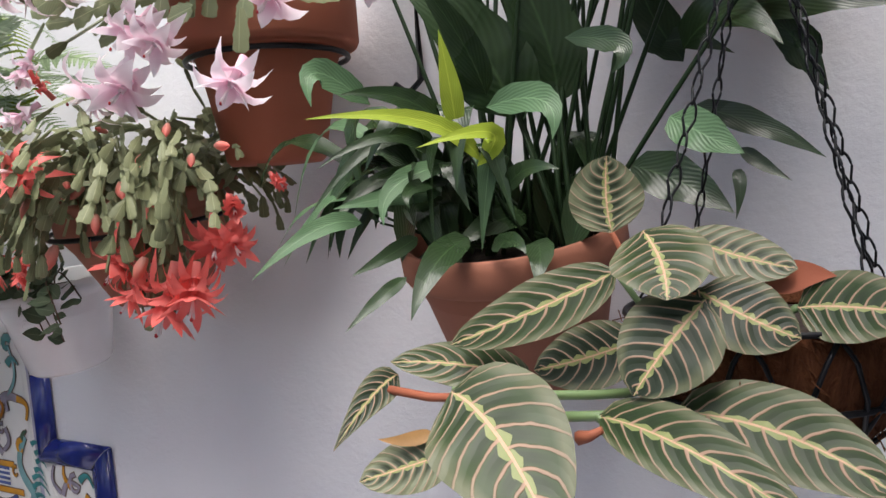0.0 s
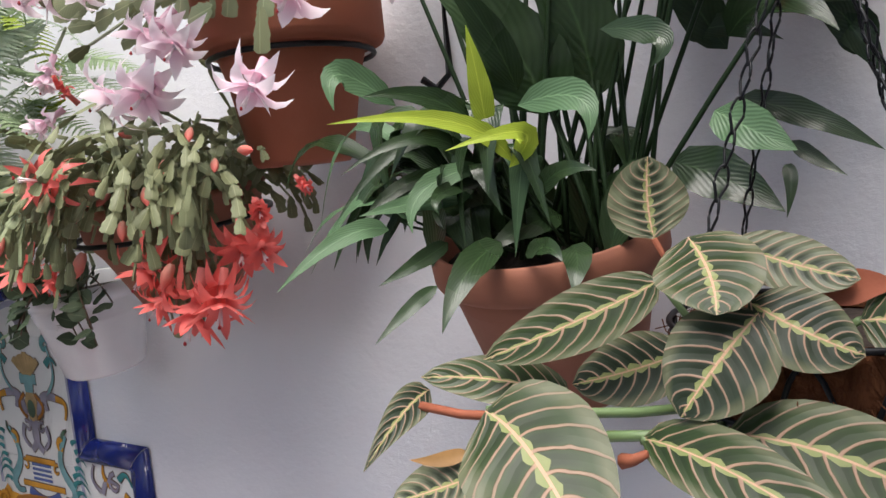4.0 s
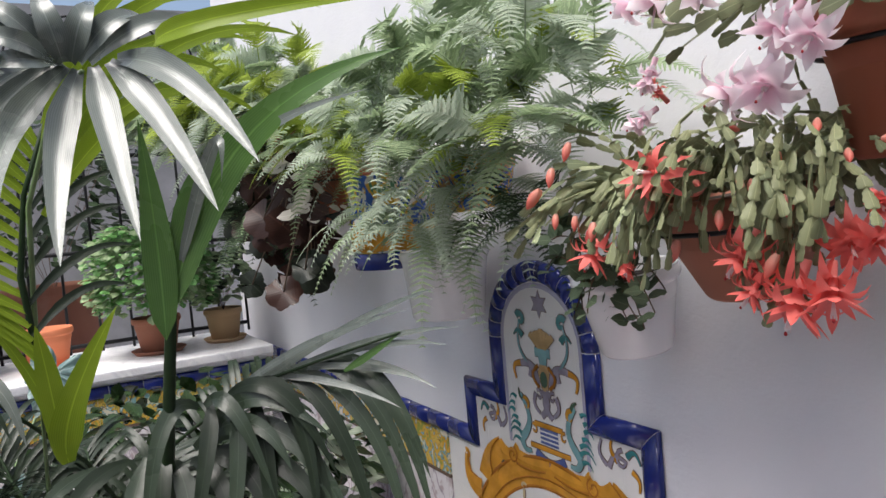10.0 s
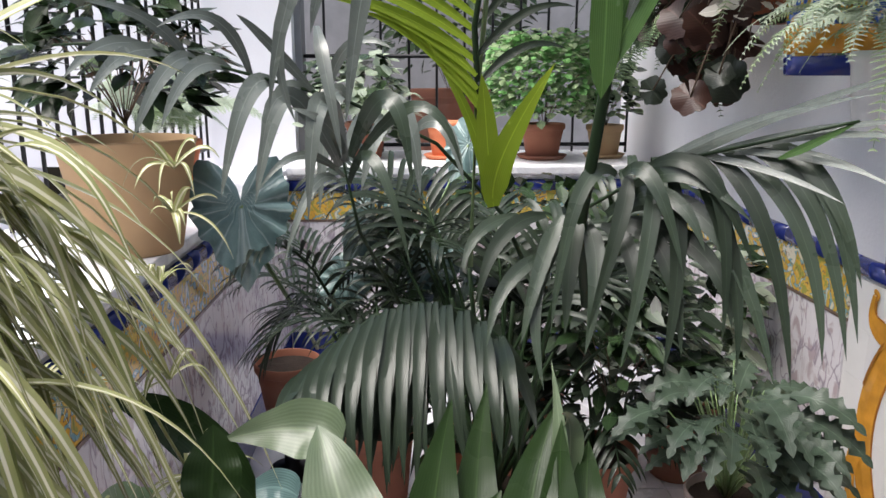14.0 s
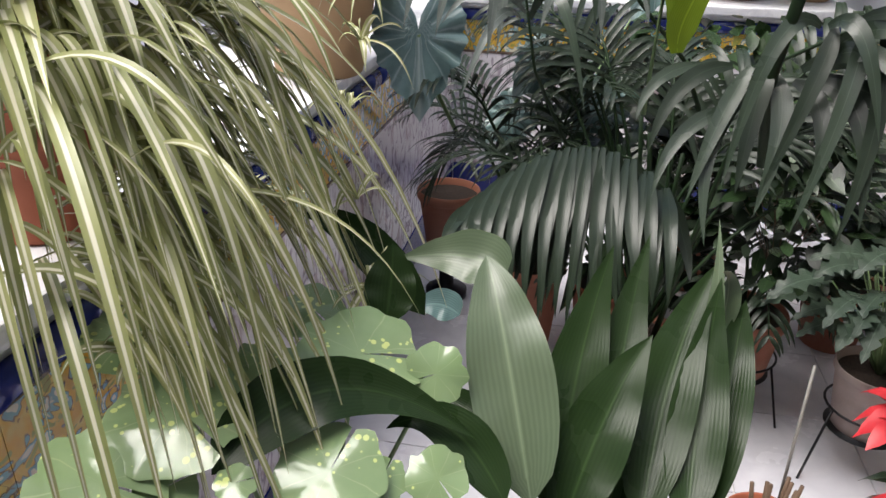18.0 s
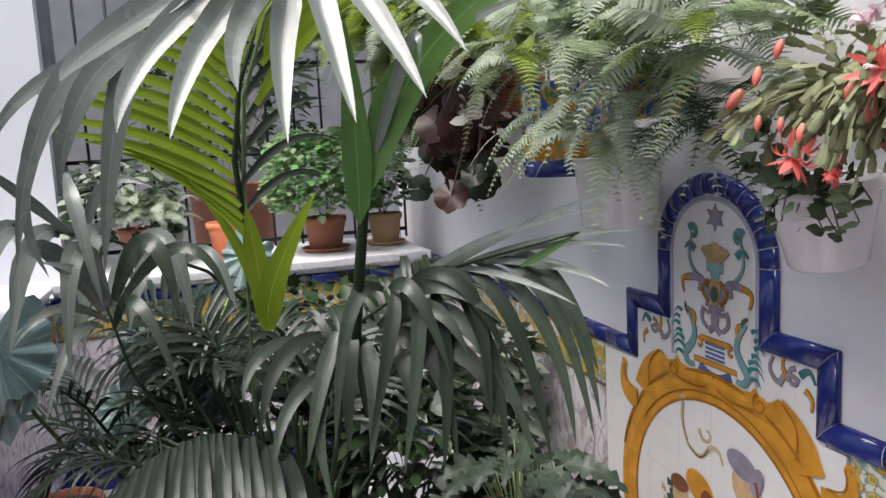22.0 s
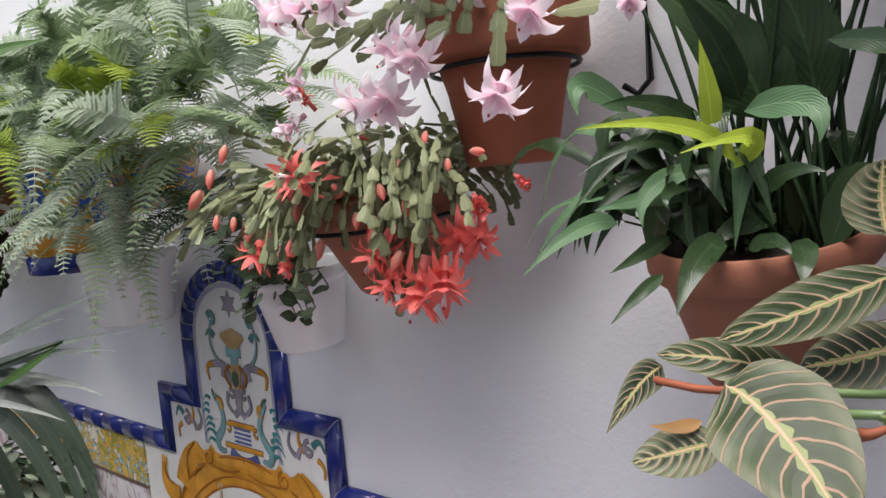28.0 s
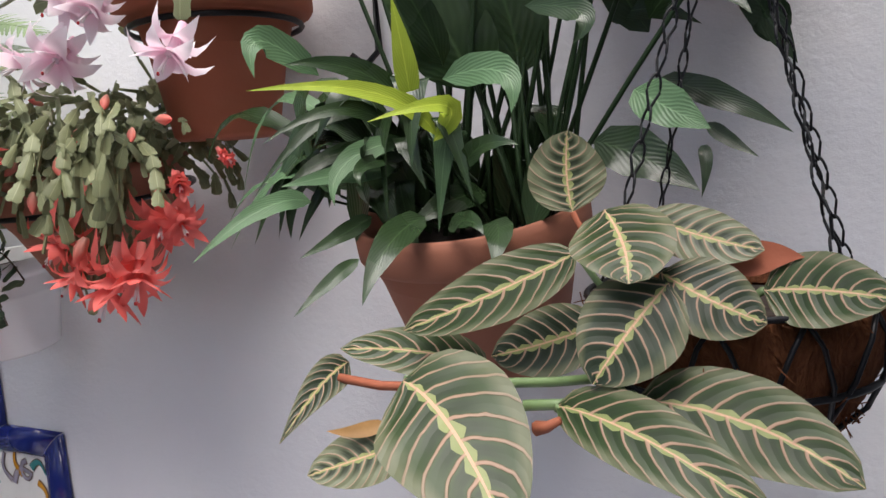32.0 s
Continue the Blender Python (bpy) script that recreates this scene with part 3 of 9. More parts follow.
oval = ellipse(OX, OZ, 0.432, 0.437, 64)
paint("gilt_frame", [(oval + oval[:1], 0.086, 0.086)], M_GOLD, depth=0.003)
ring_in, ring_out = ellipse(OX, OZ, 0.388, 0.393, 64), ellipse(OX, OZ, 0.470, 0.475, 48, math.pi * 0.08, math.pi * 0.92)
paint("gilt_inner_line", [(ring_in + ring_in[:1], 0.009, 0.009)], M_GOLD_DARK, YR - 0.0118)
paint("gilt_shade", [(ring_out, 0.010, 0.010), (ellipse(OX, OZ, 0.415, 0.420, 48, math.pi * 0.2, math.pi * 0.8), 0.005, 0.005)], M_GOLD_DARK, YR - 0.0150)
gilt, gilt_line = [], []
for sx in (-1, 1):
    gilt += [(wave_pts(OX + sx * 0.335, 0.835, OX + sx * 0.235, 0.962, -0.12 * sx), 0.10, 0.062), (wave_pts(OX + sx * 0.255, 0.965, OX + sx * 0.165, 0.945, 0.15 * sx), 0.055, 0.05),
             (curl(OX + sx * 0.178, 0.952, 0.030, math.pi * 0.6, 1.3, sx=sx), 0.026, 0.012), (wave_pts(OX + sx * 0.16, 0.950, OX, 0.955, 0.05 * sx), 0.05, 0.05),
             (wave_pts(OX + sx * 0.375, 0.790, OX + sx * 0.452, 0.890, -0.32 * sx), 0.075, 0.024), (curl(OX + sx * 0.450, 0.888, 0.014, math.pi * 0.3, 1.0, sx=sx), 0.018, 0.010),
             (wave_pts(OX + sx * 0.455, 0.40, OX + sx * 0.40, 0.22, 0.2 * sx), 0.06, 0.05)]
    gilt_line += [(curl(OX + sx * 0.178, 0.952, 0.027, math.pi * 0.6, 1.3, sx=sx), 0.006, 0.004), (wave_pts(OX + sx * 0.30, 0.86, OX + sx * 0.245, 0.985, -0.2 * sx), 0.007, 0.004),
                  (wave_pts(OX + sx * 0.16, 0.932, OX + sx * 0.02, 0.940, 0.05 * sx), 0.008, 0.006), (wave_pts(OX + sx * 0.39, 0.83, OX + sx * 0.44, 0.895, -0.35 * sx), 0.006, 0.004)]
paint("gilt_scroll", gilt, M_GOLD, YR - 0.0142, 0.002)
paint("gilt_scroll_line", gilt_line, M_GOLD_DARK, YR - 0.0178)
# star, shell, horns, pedestal, sprays
XM = -1.833
st = []
for k in range(12):
    r = 0.036 if k % 2 == 0 else 0.019
    st.append((XM + r * math.cos(math.pi * k / 6 + 0.5), 1.398 + r * math.sin(math.pi * k / 6 + 0.5)))
g = Geo()
flat(g, [(XM + (x - XM) * 1.12, 1.398 + (z - 1.398) * 1.12) for x, z in st][::-1], YR - 0.0110)
part("star_outline", g, M_LINE, dado_right, smooth=False)
g = Geo()
flat(g, st[::-1], YR - 0.0118)
part("star", g, M_LILAC, dado_right, smooth=False)
sx2 = (-1, 1)
inked("shell", [(wave_pts(XM + k * 0.005, 1.278, XM + k * 0.0175, 1.333 - abs(k) * 0.006, 0.0, 4), 0.006, 0.017) for k in (-3, -2, -1, 0, 1, 2, 3)], M_SAND)
inked("crest", [([(XM - 0.034, 1.268), (XM + 0.034, 1.268)], 0.024, 0.024), ([(XM, 1.262), (XM, 1.235)], 0.040, 0.030)], M_AQUA)
inked("spray_stem", [(wave_pts(XM + s * 0.060, 1.225, XM + s * 0.095, 1.350, -0.24 * s), 0.010, 0.007) for s in sx2], M_AQUA)
inked("spray_leaf", [(curl(XM + s * 0.092, 1.352, 0.020, 0.5, 0.9, 10, s), 0.020, 0.010) for s in sx2] + [(wave_pts(XM + s * 0.085, 1.305, XM + s * 0.128, 1.306, 0.35 * s), 0.020, 0.003) for s in sx2], M_TEAL)
inked("horn", [(wave_pts(XM + s * 0.030, 1.180, XM + s * 0.105, 1.228, 0.30 * s), 0.024, 0.017) for s in sx2] + [(wave_pts(XM + s * 0.065, 1.195, XM + s * 0.080, 1.245, 0.2 * s), 0.014, 0.003) for s in sx2], M_LILAC)
inked("horn_tip", [(wave_pts(XM + s * 0.105, 1.228, XM + s * 0.132, 1.180, 0.42 * s, 10), 0.016, 0.007) for s in sx2], M_GOLD)
inked("vase", [([(XM, 1.235), (XM, 1.215)], 0.030, 0.050), ([(XM, 1.215), (XM, 1.165)], 0.050, 0.026)], M_SAND)
inked("vase_handle", [(wave_pts(XM + s * 0.022, 1.232, XM + s * 0.022, 1.172, 0.45 * s), 0.009, 0.009) for s in sx2], M_GOLD_DARK, YR - 0.0128)
blot("vase_spot", [(XM, 1.196, 0.016, 0.022, 0.0)], M_OLIVE, YR - 0.0142)
inked("figure_scroll", [(wave_pts(XM + s * 0.012, 1.168, XM + s * 0.024, 1.092, -0.30 * s), 0.024, 0.016) for s in sx2] + [(wave_pts(XM + s * 0.044, 1.155, XM + s * 0.030, 1.100, 0.30 * s), 0.014, 0.009) for s in sx2] + [(curl(XM + s * 0.030, 1.150, 0.016, 1.0, 0.9, 10, s), 0.008, 0.005) for s in sx2], M_LILAC)
inked("pedestal", [([(XM - 0.062, 1.068), (XM + 0.062, 1.068)], 0.013, 0.013), ([(XM - 0.088, 1.004), (XM + 0.088, 1.004)], 0.013, 0.013), (curl(XM - 0.066, 1.050, 0.016, 1.2, 0.8, 10, -1), 0.007, 0.004), (curl(XM + 0.066, 1.050, 0.016, 1.2, 0.8, 10), 0.007, 0.004)], M_GOLD)
paint("pedestal_block", [([(XM - 0.040, 1.056 - 0.012 * k), (XM + 0.040, 1.056 - 0.012 * k)], 0.007, 0.007) for k in range(4)], M_NAVY)
inked("pedestal_foot", [(wave_pts(XM - 0.065, 0.988, XM + 0.065, 0.988, -0.16), 0.022, 0.022)], M_NAVY)
inked("acanthus", [(wave_pts(XM + s * 0.120, 1.140, XM + s * 0.130, 1.010, -0.30 * s, 14), 0.012, 0.026) for s in sx2] + [(wave_pts(XM + s * 0.130, 1.012, XM + s * 0.085, 0.985, 0.3 * s), 0.024, 0.010) for s in sx2], M_AQUA)
paint("acanthus_frond", [(wave_pts(XM + s * (0.140 + 0.012 * math.sin(k)), 1.125 - 0.020 * k, XM + s * (0.176 + 0.006 * (k % 3)), 1.118 - 0.021 * k, 0.3 * s, 5), 0.014, 0.002) for s in sx2 for k in range(7)], M_TEAL, YR - 0.0128)
inked("acanthus_tip", [(wave_pts(XM + s * 0.108, 1.128, XM + s * 0.128, 1.155, 0.2), 0.020, 0.003) for s in sx2], M_OLIVE)
inked("acanthus_flower", [(curl(XM + s * 0.098, 1.112, 0.020, 1.0, 0.8, 10, s), 0.014, 0.007) for s in sx2], M_GOLD)
inked("corner_spray", [(wave_pts(XM + s * 0.235, 1.020, XM + s * 0.300, 1.045, 0.3 * s), 0.014, 0.007) for s in sx2] + [(curl(XM + s * 0.285, 1.048, 0.026, 1.5, 0.9, 10, s), 0.010, 0.005) for s in sx2] + [(wave_pts(XM + s * 0.230, 1.025, XM + s * 0.215, 1.085, 0.3 * s), 0.011, 0.006) for s in sx2], M_LILAC)
inked("corner_bell", [(wave_pts(XM + s * 0.268, 1.042, XM + s * 0.252, 1.095, 0.25 * s), 0.016, 0.004) for s in sx2] + [(wave_pts(XM + s * 0.315, 1.030, XM + s * 0.335, 0.985, 0.25 * s), 0.013, 0.005) for s in sx2], M_GOLD)
inked("corner_leaf", [(wave_pts(XM + s * 0.300, 1.060, XM + s * 0.345, 1.050, 0.45 * s), 0.016, 0.004) for s in sx2], M_TEAL)
paint("panel_edge_line", [([(XC - RA + hw + 0.010, 0.99), (XC - RA + hw + 0.010, ZA)] + [(XC + (RA - hw - 0.010) * math.cos(a), ZA + (RA * 0.92 - hw - 0.010) * math.sin(a)) for a in (math.pi - math.pi * k / 16 for k in range(17))] + [(XC + RA - hw - 0.010, ZA), (XC + RA - hw - 0.010, 0.99)], 0.014, 0.014)], plain("pale_lilac_edge", (0.40, 0.39, 0.50), 0.2))
# inside the oval: pale garland, a tipped jar and plain ochre shapes
faded = plain("faded_ochre_glaze", (0.50, 0.40, 0.24), 0.2)
paint("garland", [(wave_pts(-1.975, 0.872, -1.955, 0.742, -0.12), 0.011, 0.009), (wave_pts(-1.955, 0.742, -1.855, 0.765, -0.30), 0.013, 0.016), (curl(-1.868, 0.800, 0.032, 3.0, 0.8, 14), 0.014, 0.007), (wave_pts(-1.855, 0.765, -1.80, 0.735, 0.3), 0.018, 0.008), (curl(-1.978, 0.868, 0.014, 0.0, 0.9, 8), 0.012, 0.008)], faded)
paint("garland_shade", [(wave_pts(-1.968, 0.860, -1.950, 0.750, -0.12), 0.004, 0.004), (wave_pts(-1.945, 0.738, -1.860, 0.758, -0.30), 0.005, 0.005)], M_LINE, YR - 0.0124)
blot("painted_shape", [(-1.950, 0.425, 0.085, 0.110, 0.15), (-1.680, 0.560, 0.100, 0.130, 0.0), (-1.985, 0.565, 0.040, 0.047, 0.2), (-1.712, 0.718, 0.050, 0.060, 0.0), (-1.690, 0.36, 0.085, 0.14, 0.1), (-1.95, 0.27, 0.07, 0.10, 0.0)], M_SKIN)
paint("painted_limb", [(wave_pts(-1.975, 0.490, -1.885, 0.560, -0.3), 0.040, 0.026), (wave_pts(-1.735, 0.620, -1.815, 0.545, 0.25), 0.042, 0.028), (wave_pts(-1.620, 0.640, -1.575, 0.690, -0.4), 0.040, 0.028)], M_SKIN, YR - 0.0145)
paint("painted_shade", [(wave_pts(-1.905, 0.500, -1.895, 0.340, -0.2), 0.014, 0.005), (wave_pts(-1.615, 0.640, -1.610, 0.460, -0.2), 0.018, 0.006), (wave_pts(-1.745, 0.540, -1.70, 0.500, 0.4), 0.008, 0.004), (wave_pts(-1.985, 0.40, -1.94, 0.37, 0.4), 0.008, 0.004), (wave_pts(-1.672, 0.745, -1.680, 0.675, 0.2), 0.012, 0.004)], M_RUST, YR - 0.0156)
blot("painted_cap", [(-1.722, 0.768, 0.060, 0.034, -0.25), (-1.668, 0.745, 0.022, 0.040, -0.3)], M_LILAC, YR - 0.0150)
blot("painted_hair", [(-1.990, 0.607, 0.042, 0.026, 0.1)], M_RUST, YR - 0.0150)
blot("painted_jar", [(-1.895, 0.632, 0.064, 0.044, -0.35)], M_GOLD, YR - 0.0158)
blot("painted_jar_mouth", [(-1.862, 0.606, 0.026, 0.034, -0.2)], M_RUST, YR - 0.0168)
paint("painted_leaves", [(wave_pts(-2.055 + 0.012 * (k % 2), 0.585 - 0.026 * k, -2.025 + 0.014 * (k % 3), 0.560 - 0.026 * k, 0.3), 0.026, 0.008) for k in range(10)] + [(wave_pts(-1.565 + 0.014 * (k % 2), 0.640 - 0.034 * k, -1.535, 0.610 - 0.034 * k, 0.3), 0.028, 0.008) for k in range(10)] + [(wave_pts(-1.835 + 0.012 * (k % 2), 0.50 - 0.03 * k, -1.805, 0.48 - 0.03 * k, 0.3), 0.026, 0.008) for k in range(7)], M_OLIVE)
paint("painted_buds", [(wave_pts(-2.080 + 0.010 * (k % 2), 0.560 - 0.034 * k, -2.062, 0.548 - 0.034 * k, 0.3), 0.024, 0.012) for k in range(7)] + [(wave_pts(-1.545, 0.600 - 0.05 * k, -1.525, 0.585 - 0.05 * k, 0.3), 0.026, 0.014) for k in range(6)], faded, YR - 0.0140)


# ---- iron grilles ----
def grille(name, label, along, a, b, fixed, z0, z1, step, rails, arch_z=None):
    """Upright square bars with cross rails, interlaced arches on the top rail."""
    gr = thing(name, label, "window grille", kind="structure")

    def pt(s, z):
        return (fixed, s, z) if along == "y" else (s, fixed, z)
    n = round((b - a) / step)
    for i in range(n + 1):
        s = a + (b - a) * i / n
        part("bar", tube(Geo(), [pt(s, z0), pt(s, z1)], 0.008, 6), M_IRON, gr)
    for z in rails:
        part("rail", tube(Geo(), [pt(a, z), pt(b, z)], 0.013, 6), M_IRON, gr)
    if arch_z:
        for i in range(n - 1):
            c, r = a + (b - a) * (i + 1) / n, (b - a) / n
            part("arch", tube(Geo(), [pt(c + r * math.cos(t), arch_z + 1.7 * r * math.sin(t)) for t in (math.pi * k / 12 for k in range(13))], 0.007, 6), M_IRON, gr)
    return gr


grille("window_1", "black wrought iron window grille with interlaced arches", "y", -0.90, 1.08, -4.86, 1.05, 2.64, 0.17, (1.10, 1.62, 2.15, 2.64), 2.65)
grille("window_2", "black iron railing above the side sill", "x", -4.66, 1.8, -1.40, 1.045, 2.6, 0.12, (1.10, 1.62, 2.5))

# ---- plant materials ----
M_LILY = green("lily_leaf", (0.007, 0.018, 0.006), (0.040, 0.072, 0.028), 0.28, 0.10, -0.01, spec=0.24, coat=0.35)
M_LILY_PALE = green("lily_leaf_pale", (0.05, 0.11, 0.05), (0.14, 0.23, 0.12), 0.34, 0.2, 0.012)
M_LIME = green("young_lime_leaf", (0.28, 0.39, 0.03), (0.46, 0.55, 0.08), 0.35, 0.3)
M_STEM = plain("dark_green_stem", (0.014, 0.030, 0.011), 0.5, spec=0.2)
M_STEM_PALE = plain("pale_green_stem", (0.16, 0.24, 0.10), 0.45)
M_STEM_BROWN = plain("brown_stem", (0.10, 0.06, 0.035), 0.7)
# Shaded tone of the palm leaf: near-black base for the dim lower fronds.
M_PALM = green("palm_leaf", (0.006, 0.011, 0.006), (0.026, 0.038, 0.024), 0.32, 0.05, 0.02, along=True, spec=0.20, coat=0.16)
# Young yellow-green leaf, its base colour brightened as if lit from behind.
M_PALM_LIT = green("palm_leaf_young_lit", (0.12, 0.20, 0.012), (0.28, 0.37, 0.035), 0.32, 0.45, 0.03, along=True)
# Greener palm leaf with the light on it mixed into a brighter base.
M_PALM_GREEN_LIT = green("palm_leaf_green_lit", (0.03, 0.075, 0.018), (0.09, 0.17, 0.045), 0.26, 0.15, 0.03, along=True, spec=0.4)
# Same leaf, half lit: base colour between the shaded and sheen tones.
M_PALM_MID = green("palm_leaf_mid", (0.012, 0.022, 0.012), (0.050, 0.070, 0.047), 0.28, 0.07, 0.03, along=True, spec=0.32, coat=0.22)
# Same leaf again, its grey base lightened to stand for reflected sky.
M_PALM_SHEEN = green("palm_leaf_painted_sheen", (0.055, 0.068, 0.058), (0.150, 0.172, 0.155), 0.26, 0.08, 0.04, along=True, spec=0.42, coat=0.32)
M_FERN = green("fern_leaf", (0.12, 0.185, 0.09), (0.42, 0.52, 0.31), 0.55, 0.45)
M_FERN_DARK = green("fern_leaf_dark", (0.018, 0.036, 0.014), (0.065, 0.10, 0.05), 0.5, 0.15, spec=0.15)
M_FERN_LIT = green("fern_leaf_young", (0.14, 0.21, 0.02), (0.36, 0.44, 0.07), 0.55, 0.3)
M_FERN_BLUE = green("fern_leaf_silver", (0.22, 0.29, 0.20), (0.56, 0.64, 0.50), 0.5, 0.45)
M_MAIDEN = green("maidenhair_leaf", (0.07, 0.19, 0.05), (0.20, 0.40, 0.14), 0.5, 0.3)
M_BEGONIA = green("begonia_leaf", (0.018, 0.009, 0.007), (0.055, 0.024, 0.018), 0.35, 0.1)
M_BEGONIA_DARK = green("begonia_leaf_dark_green", (0.008, 0.012, 0.008), (0.03, 0.036, 0.026), 0.3, 0.05)
M_BEGONIA_PALE = green("begonia_leaf_pale", (0.40, 0.38, 0.33), (0.60, 0.55, 0.48), 0.5, 0.2)
M_CACTUS = green("cactus_segment", (0.022, 0.036, 0.012), (0.25, 0.265, 0.145), 0.4, 0.10, hue=0.72)
M_CACTUS_PALE = green("cactus_segment_pale", (0.15, 0.19, 0.09), (0.36, 0.39, 0.24), 0.45, 0.12)
M_ASPI = green("aspidistra_leaf", (0.005, 0.013, 0.004), (0.021, 0.040, 0.012), 0.28, 0.08, 0.0, along=True, spec=0.16)
# Grey-green aspidistra leaf; the pale tone is gloss put into the colour.
M_ASPI_PALE = green("aspidistra_leaf_pale_gloss", (0.035, 0.062, 0.030), (0.115, 0.145, 0.088), 0.34, 0.12, 0.0, along=True, coat=0.3)
M_ALOC = green("blue_green_leaf", (0.035, 0.085, 0.080), (0.13, 0.20, 0.19), 0.25, 0.12, 0.11, along=True)


def veined(name, dark, lite, vein, ribs):
    """Large leaf with a pale midrib and pale side veins that run from the stalk to the rim."""
    m = Mat(name, 0.28, spec=0.4)
    sep = m.node("ShaderNodeSeparateXYZ", Vector=m.coord("UV"))
    u, v = sep.outputs[0], sep.outputs[1]
    n1, n2 = m.noise(14, 4), m.noise(60, 3)
    base = m.mix(m.math("ADD", m.math("MULTIPLY", n1, 0.7), m.math("MULTIPLY", n2, 0.25)), dark, lite)
    off = m.math("ABSOLUTE", m.math("SUBTRACT", u, 0.5))
    ph = m.math("ADD", m.math("MULTIPLY", off, ribs), m.math("MULTIPLY", n1, 0.35))
    tri = m.math("ABSOLUTE", m.math("SUBTRACT", m.math("FRACT", ph), 0.5))
    line = m.ramp(tri, [(0.0, (1, 1, 1)), (0.10, (0, 0, 0))])
    base = m.mix(m.math("MULTIPLY", line, 0.55), base, vein)
    base = m.mix(m.math("MULTIPLY", m.ramp(off, [(0.0, (1, 1, 1)), (0.018, (0, 0, 0))]), 0.8), base, vein)
    m.color(base)
    m.bump(m.math("ADD", m.math("MULTIPLY", tri, 1.4), n2), 0.5, 0.006)
    m.leafy(0.12)
    return m.m


M_EAR = veined("elephant_ear_leaf", (0.055, 0.120, 0.118), (0.20, 0.28, 0.275), (0.42, 0.50, 0.48), 15.0)
M_XANA = green("lobed_leaf", (0.010, 0.022, 0.012), (0.085, 0.118, 0.085), 0.28, 0.06)
M_IVY = green("ivy_leaf", (0.03, 0.06, 0.03), (0.14, 0.18, 0.11), 0.45, 0.15)
M_DRY = plain("dry_brown_leaf", (0.30, 0.16, 0.05), 0.6, vary=0.35)


def petal_mat(name, root, tip, trans=0.35):
    m = Mat(name, 0.5)
    sep = m.node("ShaderNodeSeparateXYZ", Vector=m.coord("UV"))
    c = m.mix(sep.outputs[1], root, tip)
    c = m.mix(m.math("MULTIPLY", m.noise(40, 3), 0.25), c, tuple(min(1, x * 1.15) for x in tip))
    m.color(c)
    m.leafy(trans)
    return m.m


M_PINK = petal_mat("pink_petal", (0.86, 0.52, 0.66), (0.95, 0.90, 0.93), 0.45)
M_RED = petal_mat("coral_red_petal", (0.86, 0.30, 0.28), (0.84, 0.15, 0.125))
M_BUD = petal_mat("coral_bud", (0.60, 0.34, 0.26), (0.78, 0.16, 0.13))
M_SCARLET = petal_mat("scarlet_bract", (0.20, 0.005, 0.010), (0.42, 0.018, 0.024), 0.12)
M_STAMEN = plain("white_stamen", (0.85, 0.75, 0.76), 0.5)


def maranta(name, dark, lite, blotch):
    """Prayer-plant leaf: cream herringbone midrib, pink arched veins, dark blotches."""
    m = Mat(name, 0.42, spec=0.3)
    sep = m.node("ShaderNodeSeparateXYZ", Vector=m.coord("UV"))
    u, v = sep.outputs[0], sep.outputs[1]
    mid = m.math("MULTIPLY", m.math("ABSOLUTE", m.math("SUBTRACT", u, 0.5)), 2.0)
    side = m.math("MULTIPLY", m.math("GREATER_THAN", u, 0.5), 0.5)
    wob = m.noise(34, 2)
    ph = m.math("ADD", m.math("SUBTRACT", m.math("MULTIPLY", v, 8.2), m.math("MULTIPLY", m.math("POWER", mid, 1.5), 2.0)), m.math("ADD", side, m.math("MULTIPLY", wob, 0.5)))
    fr = m.math("FRACT", ph)
    tri = m.math("ABSOLUTE", m.math("SUBTRACT", fr, 0.5))
    base = m.mix(m.math("ADD", m.math("MULTIPLY", m.noise(22, 4), 0.5), m.math("MULTIPLY", m.noise(6, 2), 0.4)), dark, lite)
    rim = m.ramp(m.math("ADD", mid, m.math("MULTIPLY", wob, 0.25)), [(0.78, (0, 0, 0)), (1.10, (1, 1, 1))])
    base = m.mix(m.math("MULTIPLY", rim, 0.75), base, (0.145, 0.155, 0.085))
    near = m.ramp(mid, [(0.30, (1, 1, 1)), (0.66, (0, 0, 0))])
    dk = m.math("MULTIPLY", m.math("MULTIPLY", m.ramp(tri, [(0.20, (1, 1, 1)), (0.40, (0, 0, 0))]), near), blotch)
    base = m.mix(dk, base, (0.014, 0.024, 0.010))
    lobe = m.math("MULTIPLY", m.math("SQRT", m.math("SUBTRACT", 1.0, m.math("MULTIPLY", tri, 1.95))), m.math("ADD", -0.06, m.math("MULTIPLY", m.noise(20, 3), 0.36)))
    inner = m.math("GREATER_THAN", m.math("SUBTRACT", m.math("ADD", 0.015, lobe), mid), 0.0)
    base = m.mix(m.math("MULTIPLY", inner, 0.9), base, m.mix(wob, (0.20, 0.25, 0.075), (0.38, 0.40, 0.17)))
    ln = m.ramp(tri, [(0.405, (0, 0, 0)), (0.450, (1, 1, 1))])
    base = m.mix(m.math("MULTIPLY", ln, 0.80), base, m.mix(mid, (0.50, 0.30, 0.21), (0.30, 0.22, 0.155)))
    rib = m.math("LESS_THAN", mid, 0.026)
    base = m.mix(rib, base, (0.62, 0.38, 0.24))
    m.color(base)
    m.bump(m.math("ADD", m.math("MULTIPLY", ln, 0.6), m.math("MULTIPLY", tri, 0.8)), 0.35, 0.003)
    m.leafy(0.15)
    return m.m


M_MARANTA = maranta("prayer_leaf", (0.011, 0.030, 0.007), (0.060, 0.092, 0.026), 0.6)
M_MARANTA_DARK = maranta("prayer_leaf_dark", (0.012, 0.024, 0.013), (0.050, 0.070, 0.040), 0.95)
